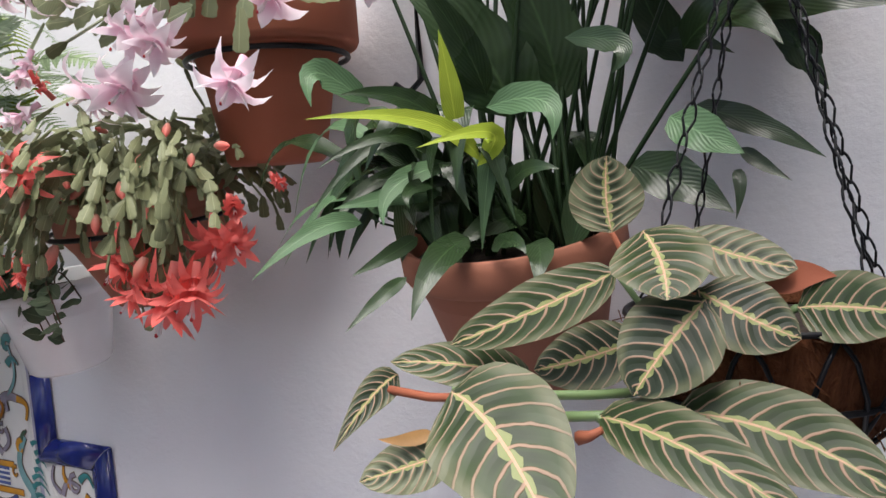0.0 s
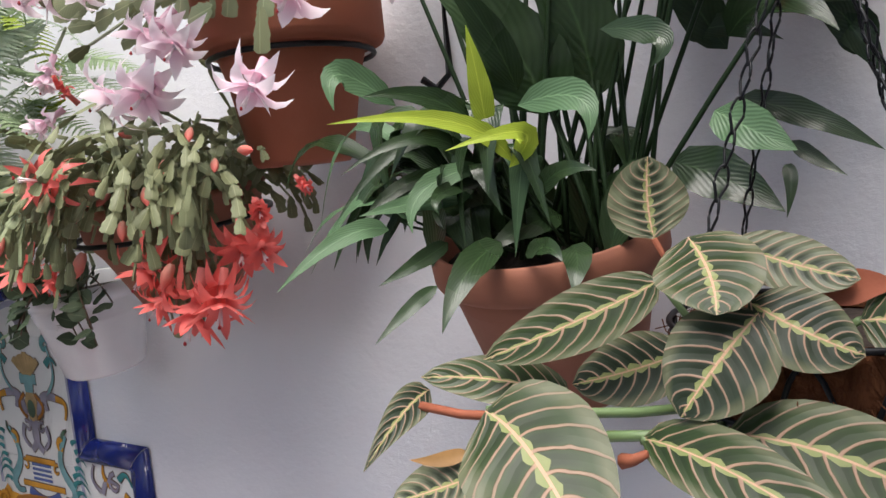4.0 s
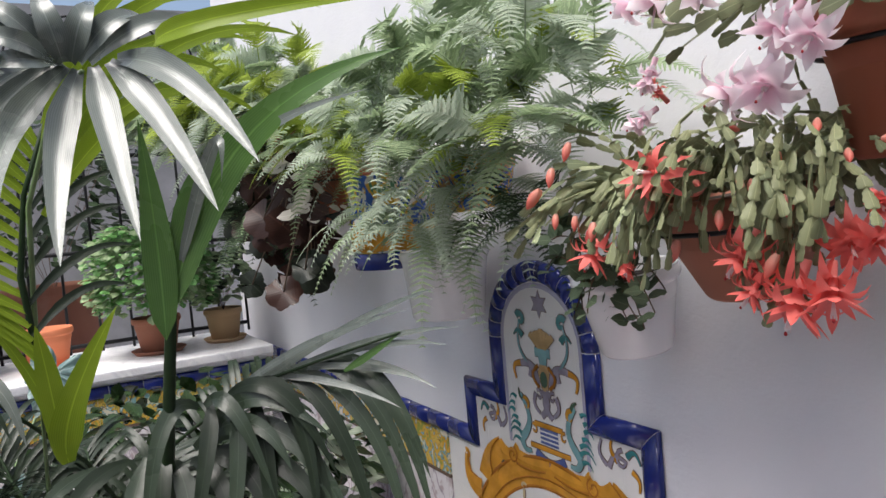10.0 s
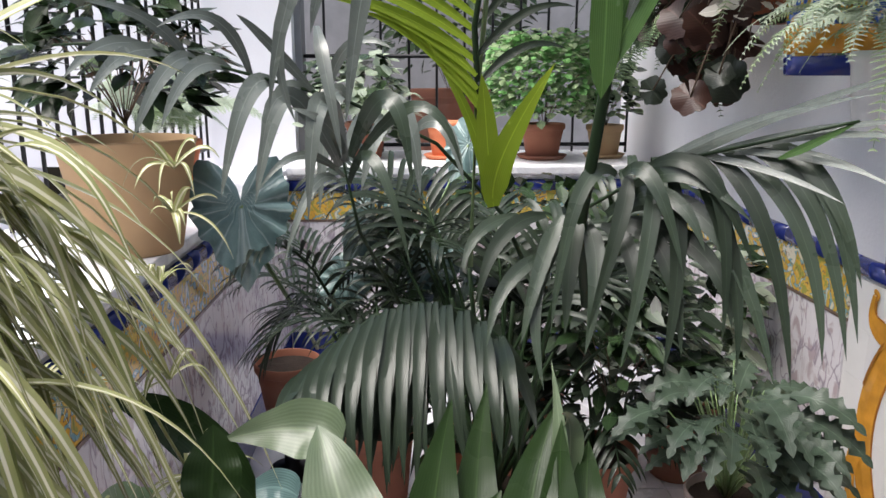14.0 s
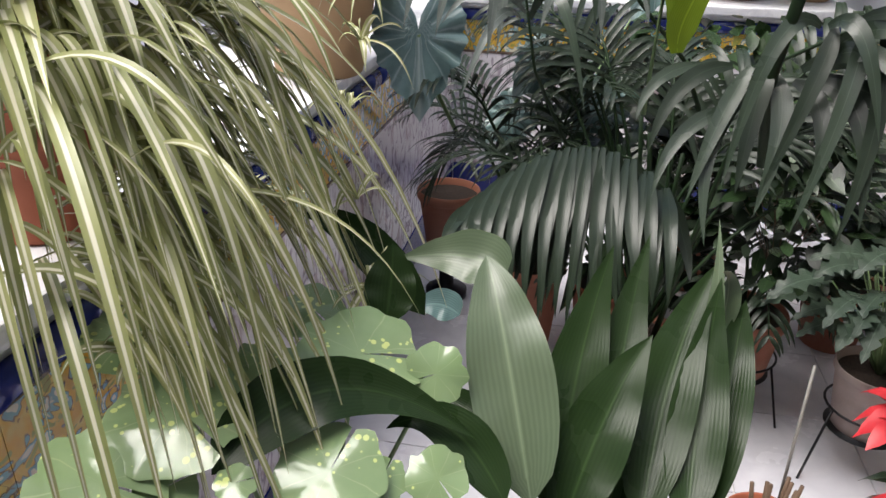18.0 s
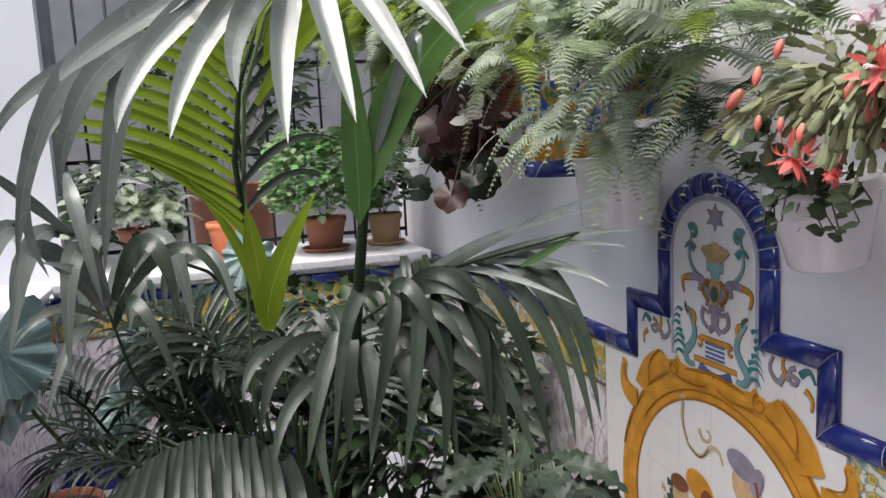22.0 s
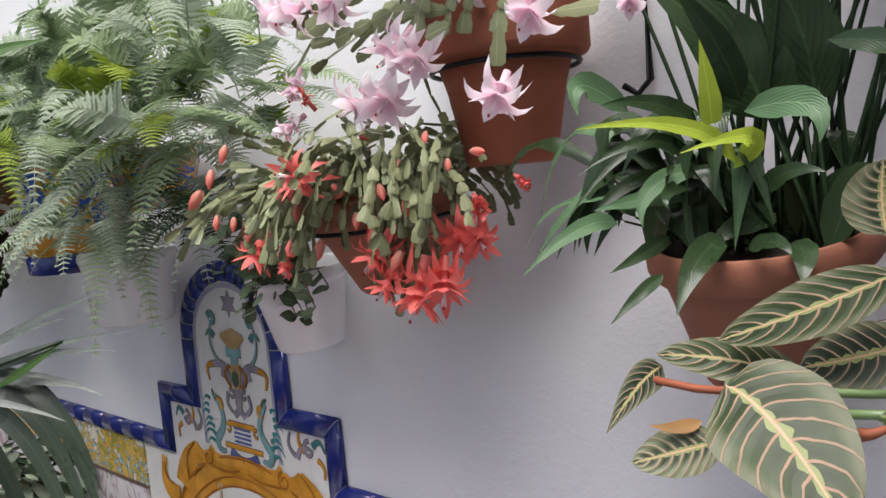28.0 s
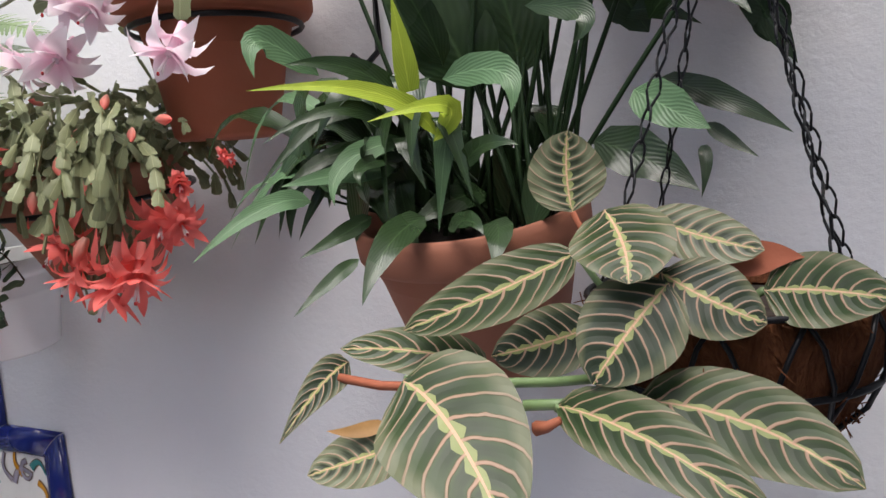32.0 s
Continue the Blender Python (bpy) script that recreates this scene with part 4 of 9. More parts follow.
M_MARANTA_PALE = maranta("prayer_leaf_pale", (0.11, 0.13, 0.08), (0.22, 0.24, 0.14), 0.9)


def striped(name):
    """Spider-plant leaf: green edges, cream stripe along the middle."""
    m = Mat(name, 0.4)
    sep = m.node("ShaderNodeSeparateXYZ", Vector=m.coord("UV"))
    mid = m.math("MULTIPLY", m.math("ABSOLUTE", m.math("SUBTRACT", sep.outputs[0], 0.5)), 2.0)
    g1 = m.mix(m.math("ADD", m.math("MULTIPLY", m.random(), 0.6), m.math("MULTIPLY", m.noise(8, 2), 0.4)), (0.16, 0.19, 0.055), (0.40, 0.40, 0.18))
    st = m.ramp(mid, [(0.20, (1, 1, 1)), (0.34, (0, 0, 0))])
    c = m.mix(st, g1, m.mix(m.noise(6, 2), (0.56, 0.54, 0.38), (0.80, 0.78, 0.64)))
    m.color(c)
    m.leafy(0.25)
    return m.m


M_SPIDER = striped("spider_leaf")


def spotted():
    """Leopard-plant leaf: glossy green with round yellow spots."""
    m = Mat("spotted_leaf", 0.13)
    vo = m.t.nodes.new("ShaderNodeTexVoronoi")
    vo.inputs["Scale"].default_value = 75.0
    m.link(m.coord(), vo.inputs["Vector"])
    thr = m.math("MULTIPLY", m.ramp(m.noise(16, 2), [(0.42, (0, 0, 0)), (0.66, (1, 1, 1))]), 0.34)
    sp = m.ramp(m.math("SUBTRACT", m.math("ADD", thr, 0.05), vo.outputs["Distance"]), [(0.0, (0, 0, 0)), (0.06, (1, 1, 1))])
    base = m.mix(m.noise(7, 4), (0.09, 0.16, 0.05), (0.30, 0.39, 0.22))
    sep = m.node("ShaderNodeSeparateXYZ", Vector=m.coord("UV"))
    ang = m.math("ARCTAN2", m.math("SUBTRACT", sep.outputs[1], 0.5), m.math("SUBTRACT", sep.outputs[0], 0.5))
    ray = m.math("ABSOLUTE", m.math("SINE", m.math("ADD", m.math("MULTIPLY", ang, 4.0), m.math("MULTIPLY", m.noise(18, 2), 1.2))))
    base = m.mix(m.math("MULTIPLY", m.ramp(ray, [(0.0, (1, 1, 1)), (0.10, (0, 0, 0))]), 0.5), base, (0.34, 0.40, 0.22))
    c = m.mix(m.math("MULTIPLY", sp, 0.85), base, (0.55, 0.62, 0.22))
    m.color(c)
    m.bump(m.noise(20, 3), 0.3, 0.004)
    m.leafy(0.15)
    return m.m


M_SPOT = spotted()


# ---- plant builders ----
def leaf(parent, p0, pm, p2, w, face, mat, shape=sh_lance, fold=0.12, wave=0.04, n=11, name="leaf", twist=0.0, curl=0.0, label="", cross=4):
    """One leaf as a part: from stalk p0 through pm to tip p2, w wide, upper side towards face."""
    p0, pm, p2 = Vector(p0), Vector(pm), Vector(p2)
    ctrl = pm * 2 - (p0 + p2) / 2
    g = blade(Geo(), bez(p0, ctrl, p2, n), w, face, shape, fold, cross, wave, 0, twist, curl)
    return part(name, g, mat, parent, label)


def stalk(parent, pts, r, mat, name="stalk", r2=None):
    return part(name, tube(Geo(), pts, r, 6, 0, r2), mat, parent)


def pot(parent, c, r, rb, h, mat, rim=0.0, lip=0.0, wall=0.008, soil=True, wob=0.0, n=44, tilt=None):
    """A flower pot: centre c of the rim's top, radius r, base radius rb, height h. rim: height of the collar; lip: how far it stands out."""
    def at(z):
        return rb + (r - lip - rb) * (h + z) / h
    prof = [(0.001, -h), (rb - 0.006, -h), (rb, -h + 0.006)]
    if rim > 0:
        prof += [(at(-rim - 0.004), -rim - 0.004), (at(-rim) + lip * 0.4, -rim), (r - 0.004, -rim + 0.003), (r, -rim + 0.010), (r, -0.010), (r - 0.003, -0.002)]
    else:
        prof += [(r - 0.004, -0.012), (r, -0.008), (r, -0.002)]
    body = prof + [(r - wall * 0.5, 0.0), (r - wall, -0.003), (r - wall - 0.004, -0.05), (rb - 0.008, -h + 0.02)]
    out = []
    if tilt:
        parent.matrix_basis = Matrix.Translation(c) @ pose(0, 0, 0, tilt, 0, 0) @ Matrix.Translation((-c[0], -c[1], -c[2]))
    out.append(part("body", lathe(Geo(), body, n, c, wob=wob), mat, parent))
    if soil:
        out.append(part("soil", disc(Geo(), r - wall - 0.002, -0.028, 24, c, 0.008), M_SOIL, parent))
    return out


def wall_ring(parent, c, r, z, yw=YR):
    """Black iron ring that carries a pot, with a strap up the wall and a scroll."""
    g = tube(Geo(), [(c[0] + r * math.cos(a), c[1] + r * math.sin(a), z) for a in (2 * math.pi * k / 28 for k in range(28))], 0.004, 6, closed=True)
    part("ring", g, M_IRON, parent)
    x = c[0]
    part("bracket", tube(Geo(), [(x, c[1] + r, z), (x, yw - 0.006, z), (x, yw - 0.006, z + 0.12)], 0.005, 6), M_IRON, parent)


def frond(g, pts, length_of, pairs, face, wide=0.22, droop=0.3, mat=0, cross=2, shape=sh_lance, start=0.12, jitter=0.1, vee=0.25, seg=5):
    """Pinnae in two rows along a rib. length_of(v): pinna length at v."""
    pts = [Vector(p) for p in pts]
    k = len(pts)
    face = Vector(face)
    for i in range(pairs):
        v = start + (1 - start) * i / max(1, pairs - 1)
        q = v * (k - 1)
        a = min(int(q), k - 2)
        p = pts[a].lerp(pts[a + 1], q - a)
        t = (pts[a + 1] - pts[a]).normalized()
        s = t.cross(face)
        s = s.normalized() if s.length > 1e-4 else t.orthogonal()
        n = s.cross(t)
        L = length_of(v)
        for sg in (-1, 1):
            d = (s * sg + t * (0.45 + 0.5 * v) + n * vee + Vector((random.uniform(-1, 1), random.uniform(-1, 1), random.uniform(-1, 1))) * jitter).normalized()
            ll = L * random.uniform(0.88, 1.08)
            mid = p + d * ll * 0.55
            tip = p + d * ll * 0.85 + Vector((0, 0, -1)) * ll * droop * random.uniform(0.7, 1.2)
            blade(g, bez(p, mid, tip, seg), ll * wide, n + Vector((0, 0, 0.2)), shape, 0.15, cross, 0.0, mat)


PROF = ((0.0, 0.24), (0.25, 0.75), (0.32, 0.66), (0.58, 1.0), (0.66, 0.88), (0.90, 0.95), (0.985, 0.5))


def chain(parent, pts, faces, W, pale=0.3, name="stem", mat=None):
    """A run of flat toothed joints of a holiday cactus, joined end to end through points."""
    v, f, uv = [], [], []
    for k in range(len(pts) - 1):
        p, q = Vector(pts[k]), Vector(pts[k + 1])
        d = q - p
        s = d.cross(Vector(faces[k]))
        s = s.normalized() if s.length > 1e-4 else d.orthogonal().normalized()
        n = s.cross(d).normalized()
        s = s * random.uniform(0.70, 1.30)
        for t, w in PROF:
            for u in (-1, 0, 1):
                v.append(p + d * t + s * (W * 0.5 * w * u) + n * (0.003 if u == 0 else 0))
                uv.append((0.5 + 0.5 * u, t))
    for i in range(len(v) // 3 - 1):
        for j in range(2):
            a = i * 3 + j
            f.append((a, a + 1, a + 4, a + 3))
    mat = mat or (M_CACTUS_PALE if random.random() < pale else M_CACTUS)
    return part(name, Geo().add(v, f, uv), mat, parent)


def cactus_stem(parent, p, d, joints, L, W, sag=0.35, pale=0.3, name="stem"):
    """A hanging chain of flat joints."""
    p, d = Vector(p), Vector(d).normalized()
    pts, faces = [p], []
    for k in range(joints):
        faces.append((random.uniform(-1.2, 1.2), random.uniform(-1, 0.2), random.uniform(-0.3, 1.0)))
        p = p + d * L * random.uniform(0.65, 1.4)
        pts.append(p)
        d = (d + Vector((random.uniform(-0.42, 0.42), random.uniform(-0.4, 0.3), -sag * random.uniform(0.4, 1.5)))).normalized()
        if p.y > 1.10:
            d.y = -abs(d.y)
    chain(parent, pts, faces, W, pale, name)
    return p, d


def bloom(parent, c, d, size, mat, open_=1.0, name="flower"):
    """A holiday-cactus flower: tube, two whorls of pointed petals swept back, a brush of stamens."""
    d = Vector(d).normalized()
    s = d.orthogonal().normalized()
    w = d.cross(s)
    c = Vector(c)
    fl = part(name, tube(Geo(), [c - d * size * 0.42, c - d * size * 0.1, c + d * size * 0.12], size * 0.07, 7, 0, size * 0.05), mat, parent)
    a0 = random.random() * 6
    for ring, (n, off, ln, back, wd) in enumerate(((5, -0.26, 0.46, 0.80, 0.17), (6, -0.04, 0.58, 0.30, 0.20), (3, 0.06, 0.44, -0.5, 0.17)) if mat == M_PINK else ((7, -0.26, 0.46, 0.85, 0.16), (8, -0.08, 0.50, 0.30, 0.17), (8, 0.06, 0.42, -0.4, 0.16))):
        for k in range(n):
            a = a0 + ring * 0.5 + 2 * math.pi * k / n + random.uniform(-0.15, 0.15)
            r = s * math.cos(a) + w * math.sin(a)
            p0 = c + d * size * off
            l = size * ln * random.uniform(0.72, 1.18)
            pm = p0 + r * l * 0.55 * open_ + d * l * (0.35 + 0.3 * (1 - open_))
            p2 = p0 + r * l * 0.98 * open_ + d * l * (0.35 - back * open_ + 0.6 * (1 - open_))
            leaf(fl, p0, pm, p2, size * wd * (1.50 if mat == M_PINK else 1.0) * random.uniform(0.85, 1.15), d + r * 0.3, mat, sh_broad, 0.25, 0.05, 6, "petal", cross=2)
    g = Geo()
    for k in range(7):
        r = (s * math.cos(k) + w * math.sin(k)) * size * 0.035
        tube(g, [c + d * size * 0.1, c + d * size * (0.36 + 0.05 * random.random()) + r], size * 0.010, 4)
    part("stamen_brush", g, M_STAMEN, fl)
    part("stigma", lathe(Geo(), [(0.001, 0), (size * 0.022, size * 0.02), (0.001, size * 0.05)], 8, tuple(c + d * size * 0.45)), M_SCARLET, fl)
    return fl


def bud(parent, c, d, size, mat=None):
    """A pointed flower bud of overlapping scales."""
    d = Vector(d).normalized()
    s = d.orthogonal().normalized()
    w = d.cross(s)
    g = Geo()
    c = Vector(c)
    prof = [(0.10, 0.0), (0.17, 0.15), (0.22, 0.42), (0.19, 0.66), (0.10, 0.86), (0.01, 1.0)]
    v, f, uv = [], [], []
    n = 9
    for r, t in prof:
        for k in range(n):
            a = 2 * math.pi * k / n
            rr = size * r * (1 + 0.12 * math.sin(3 * a + 5 * t))
            v.append(c + d * size * t + s * rr * math.cos(a) + w * rr * math.sin(a))
            uv.append((k / n, t))
    for i in range(len(prof) - 1):
        for k in range(n):
            f.append((i * n + k, i * n + (k + 1) % n, (i + 1) * n + (k + 1) % n, (i + 1) * n + k))
    g.add(v, f, uv)
    return part("bud", g, mat or M_BUD, parent)


def rnd(a, b):
    return random.uniform(a, b)

# ---- prayer plant in the hanging basket ----
prayer = thing("prayer_plant", "prayer plant with herringbone leaves spilling from a coir basket", "plant", (-0.06, 0.80, 1.50))
prayer.matrix_basis = Matrix()
leaf(prayer, (-0.343, 0.674, 1.466), (-0.293, 0.652, 1.441), (-0.234, 0.610, 1.386), 0.111, (0.37, -0.75, 0.55), M_MARANTA, sh_oval, fold=0.05, wave=0.03, n=15, cross=6)
leaf(prayer, (-0.230, 0.702, 1.446), (-0.160, 0.673, 1.439), (-0.078, 0.648, 1.405), 0.053, (0.18, -0.81, 0.56), M_MARANTA, sh_oval, fold=0.05, wave=0.03, n=15, cross=6)
leaf(prayer, (-0.175, 0.720, 1.449), (-0.099, 0.717, 1.439), (-0.031, 0.697, 1.411), 0.068, (0.08, -0.83, 0.55), M_MARANTA, sh_oval, fold=0.05, wave=0.03, n=15, cross=6)
leaf(prayer, (-0.228, 0.768, 1.551), (-0.289, 0.741, 1.523), (-0.363, 0.713, 1.495), 0.053, (0.35, -0.83, 0.43), M_MARANTA, sh_oval, fold=0.05, wave=0.03, n=15, cross=6)
leaf(prayer, (-0.303, 0.746, 1.456), (-0.356, 0.732, 1.472), (-0.421, 0.704, 1.479), 0.045, (0.41, -0.77, 0.48), M_MARANTA, sh_oval, fold=0.05, wave=0.03, n=15, cross=6)
leaf(prayer, (-0.420, 0.714, 1.465), (-0.433, 0.686, 1.450), (-0.447, 0.645, 1.414), 0.032, (0.55, -0.76, 0.36), M_MARANTA_DARK, sh_lance, fold=0.05, wave=0.03, n=15, cross=6)
leaf(prayer, (-0.360, 0.697, 1.405), (-0.390, 0.675, 1.397), (-0.426, 0.650, 1.388), 0.048, (0.47, -0.72, 0.51), M_MARANTA_PALE, sh_oval, fold=0.05, wave=0.03, n=15, cross=6)
leaf(prayer, (-0.375, 0.694, 1.422), (-0.392, 0.677, 1.419), (-0.411, 0.661, 1.423), 0.013, (0.48, -0.73, 0.48), M_DRY, sh_lance)
leaf(prayer, (-0.205, 0.770, 1.584), (-0.183, 0.735, 1.560), (-0.175, 0.710, 1.536), 0.078, (0.20, -0.82, 0.53), M_MARANTA, sh_oval, fold=0.05, wave=0.03, n=15, cross=6)
leaf(prayer, (-0.176, 0.777, 1.577), (-0.133, 0.773, 1.561), (-0.090, 0.765, 1.551), 0.045, (0.12, -0.88, 0.46), M_MARANTA_PALE, sh_oval, fold=0.05, wave=0.03, n=15, cross=6)
leaf(prayer, (-0.115, 0.772, 1.538), (-0.090, 0.775, 1.545), (-0.065, 0.776, 1.544), 0.026, (0.07, -0.94, 0.32), M_TERRA_DARK, sh_lance)
leaf(prayer, (-0.092, 0.771, 1.521), (-0.055, 0.763, 1.523), (-0.011, 0.750, 1.520), 0.058, (0.01, -0.86, 0.51), M_MARANTA, sh_oval, fold=0.05, wave=0.03, n=15, cross=6)
leaf(prayer, (-0.161, 0.754, 1.537), (-0.125, 0.746, 1.518), (-0.088, 0.746, 1.502), 0.060, (0.11, -0.85, 0.51), M_MARANTA_DARK, sh_oval, fold=0.05, wave=0.03, n=15, cross=6)
leaf(prayer, (-0.152, 0.739, 1.532), (-0.177, 0.714, 1.501), (-0.200, 0.696, 1.466), 0.076, (0.20, -0.86, 0.47), M_MARANTA_DARK, sh_oval, fold=0.05, wave=0.03, n=15, cross=6)
leaf(prayer, (-0.219, 0.797, 1.487), (-0.264, 0.785, 1.471), (-0.310, 0.769, 1.461), 0.062, (0.29, -0.83, 0.48), M_MARANTA_DARK, sh_oval, fold=0.05, wave=0.03, n=15, cross=6)
leaf(prayer, (-0.238, 0.792, 1.581), (-0.242, 0.795, 1.614), (-0.239, 0.795, 1.648), 0.065, (0.29, -0.96, 0.03), M_MARANTA_PALE, sh_oval, fold=0.05, wave=0.03, n=15, cross=6)
stalk(prayer, [(-0.201, 0.804, 1.440), (-0.248, 0.746, 1.449), (-0.294, 0.723, 1.452), (-0.345, 0.679, 1.464)], 0.0042, M_STEM_PALE, "stalk")
stalk(prayer, [(-0.423, 0.702, 1.454), (-0.382, 0.702, 1.450), (-0.344, 0.705, 1.451)], 0.0040, M_TERRA_DARK, "stalk")
stalk(prayer, [(-0.191, 0.801, 1.435), (-0.214, 0.741, 1.436), (-0.264, 0.720, 1.437)], 0.0045, M_STEM_PALE, "stalk")
stalk(prayer, [(-0.177, 0.804, 1.437), (-0.200, 0.739, 1.435), (-0.230, 0.701, 1.444)], 0.0035, M_STEM_PALE, "stalk")
stalk(prayer, [(-0.176, 0.833, 1.460), (-0.173, 0.776, 1.493), (-0.182, 0.740, 1.527)], 0.0030, M_STEM_PALE, "stalk")
stalk(prayer, [(-0.176, 0.833, 1.460), (-0.206, 0.780, 1.510), (-0.229, 0.768, 1.550)], 0.0030, M_STEM_PALE, "stalk")
stalk(prayer, [(-0.176, 0.833, 1.460), (-0.226, 0.808, 1.545), (-0.238, 0.792, 1.581)], 0.0025, M_TERRA_DARK, "stalk")
stalk(prayer, [(-0.149, 0.838, 1.460), (-0.116, 0.797, 1.499), (-0.092, 0.771, 1.521)], 0.0030, M_STEM_PALE, "stalk")
stalk(prayer, [(-0.167, 0.834, 1.455), (-0.169, 0.761, 1.436), (-0.175, 0.720, 1.449)], 0.0035, M_STEM_PALE, "stalk")
stalk(prayer, [(-0.243, 0.691, 1.431), (-0.233, 0.689, 1.434), (-0.223, 0.689, 1.440)], 0.0060, M_TERRA_DARK, "bud", 0.0030)

# ---- peace lily in a wall pot ----
lily = thing("peace_lily", "lush peace lily with dark glossy leaves in a wall pot", "plant")
leaf(lily, (-0.404, 0.832, 1.689), (-0.400, 0.817, 1.732), (-0.402, 0.806, 1.784), 0.023, (0.46, -0.86, 0.22), M_LIME, sh_lance, fold=0.2, wave=0.15)
leaf(lily, (-0.385, 0.843, 1.655), (-0.417, 0.790, 1.697), (-0.491, 0.701, 1.703), 0.020, (0.49, -0.83, 0.26), M_LIME, sh_lance, fold=0.2, wave=0.15)
leaf(lily, (-0.388, 0.842, 1.650), (-0.361, 0.821, 1.681), (-0.410, 0.761, 1.670), 0.022, (0.41, -0.87, 0.27), M_LIME, sh_lance, fold=0.2, wave=0.15)
leaf(lily, (-0.411, 0.852, 1.678), (-0.444, 0.806, 1.721), (-0.487, 0.751, 1.728), 0.026, (0.51, -0.83, 0.23), M_LILY, sh_lance, fold=0.2, wave=0.15)
leaf(lily, (-0.475, 0.786, 1.719), (-0.501, 0.737, 1.750), (-0.497, 0.720, 1.716), 0.030, (0.60, -0.77, 0.19), M_LILY_PALE, sh_lance, fold=0.2, wave=0.15)
leaf(lily, (-0.375, 0.845, 1.708), (-0.309, 0.830, 1.706), (-0.296, 0.816, 1.668), 0.034, (0.35, -0.90, 0.24), M_LILY_PALE, sh_lance, fold=0.2, wave=0.15)
leaf(lily, (-0.303, 0.887, 1.771), (-0.243, 0.867, 1.752), (-0.250, 0.858, 1.725), 0.026, (0.26, -0.95, 0.19), M_LILY, sh_lance, fold=0.2, wave=0.15)
leaf(lily, (-0.400, 0.834, 1.578), (-0.401, 0.763, 1.559), (-0.404, 0.718, 1.514), 0.031, (0.46, -0.79, 0.42), M_LILY, sh_lance, fold=0.2, wave=0.15)
leaf(lily, (-0.445, 0.781, 1.545), (-0.457, 0.746, 1.528), (-0.470, 0.707, 1.504), 0.015, (0.51, -0.73, 0.45), M_LILY, sh_lance, fold=0.2, wave=0.15)
leaf(lily, (-0.493, 0.779, 1.601), (-0.517, 0.735, 1.599), (-0.550, 0.675, 1.558), 0.021, (0.59, -0.72, 0.37), M_LILY_PALE, sh_lance, fold=0.2, wave=0.15)
leaf(lily, (-0.420, 0.848, 1.655), (-0.457, 0.792, 1.636), (-0.457, 0.766, 1.597), 0.023, (0.51, -0.79, 0.33), M_LILY_PALE, sh_lance, fold=0.2, wave=0.15)
leaf(lily, (-0.367, 0.852, 1.619), (-0.329, 0.826, 1.642), (-0.292, 0.819, 1.640), 0.021, (0.37, -0.87, 0.32), M_LILY, sh_lance, fold=0.2, wave=0.15)
leaf(lily, (-0.371, 0.825, 1.567), (-0.336, 0.798, 1.576), (-0.316, 0.784, 1.565), 0.020, (0.38, -0.84, 0.40), M_LILY, sh_lance, fold=0.2, wave=0.15)
leaf(lily, (-0.330, 0.844, 1.572), (-0.312, 0.807, 1.560), (-0.309, 0.783, 1.536), 0.028, (0.34, -0.84, 0.41), M_LILY, sh_lance, fold=0.2, wave=0.15)
leaf(lily, (-0.271, 0.983, 1.640), (-0.211, 0.966, 1.616), (-0.160, 0.953, 1.583), 0.054, (0.19, -0.92, 0.35), M_LILY, sh_lance, fold=0.2, wave=0.15)
leaf(lily, (-0.208, 0.904, 1.683), (-0.171, 0.882, 1.660), (-0.137, 0.867, 1.641), 0.042, (0.16, -0.94, 0.30), M_LILY_PALE, sh_lance, fold=0.2, wave=0.15)
leaf(lily, (-0.204, 0.996, 1.697), (-0.140, 0.997, 1.671), (-0.078, 0.992, 1.632), 0.029, (0.11, -0.95, 0.29), M_LILY, sh_lance, fold=0.2, wave=0.15)
leaf(lily, (-0.159, 1.005, 1.649), (-0.137, 0.998, 1.630), (-0.109, 0.990, 1.611), 0.016, (0.10, -0.94, 0.33), M_LILY, sh_lance, fold=0.2, wave=0.15)
leaf(lily, (-0.165, 1.005, 1.626), (-0.159, 0.995, 1.608), (-0.163, 0.983, 1.574), 0.014, (0.13, -0.93, 0.35), M_LILY, sh_lance, fold=0.2, wave=0.15)
leaf(lily, (-0.456, 0.826, 1.581), (-0.470, 0.792, 1.567), (-0.491, 0.750, 1.550), 0.019, (0.51, -0.76, 0.40), M_LILY, sh_lance, fold=0.2, wave=0.15)
leaf(lily, (-0.449, 0.854, 1.675), (-0.489, 0.805, 1.679), (-0.535, 0.746, 1.609), 0.015, (0.54, -0.79, 0.28), M_LILY, sh_lance, fold=0.2, wave=0.15)
leaf(lily, (-0.446, 0.856, 1.651), (-0.497, 0.801, 1.638), (-0.518, 0.759, 1.590), 0.017, (0.54, -0.78, 0.33), M_LILY, sh_lance, fold=0.2, wave=0.15)
leaf(lily, (-0.443, 0.859, 1.626), (-0.468, 0.797, 1.625), (-0.503, 0.747, 1.618), 0.023, (0.52, -0.79, 0.34), M_LILY_PALE, sh_lance, fold=0.2, wave=0.15)
leaf(lily, (-0.436, 0.862, 1.650), (-0.457, 0.801, 1.687), (-0.513, 0.739, 1.658), 0.018, (0.52, -0.81, 0.27), M_LILY, sh_lance, fold=0.2, wave=0.15)
leaf(lily, (-0.431, 0.865, 1.637), (-0.437, 0.792, 1.632), (-0.430, 0.773, 1.613), 0.016, (0.49, -0.80, 0.33), M_LILY, sh_lance, fold=0.2, wave=0.15)
leaf(lily, (-0.391, 0.880, 1.724), (-0.400, 0.842, 1.784), (-0.424, 0.789, 1.845), 0.034, (0.45, -0.88, 0.16), M_LILY, sh_lance, fold=0.2, wave=0.15)
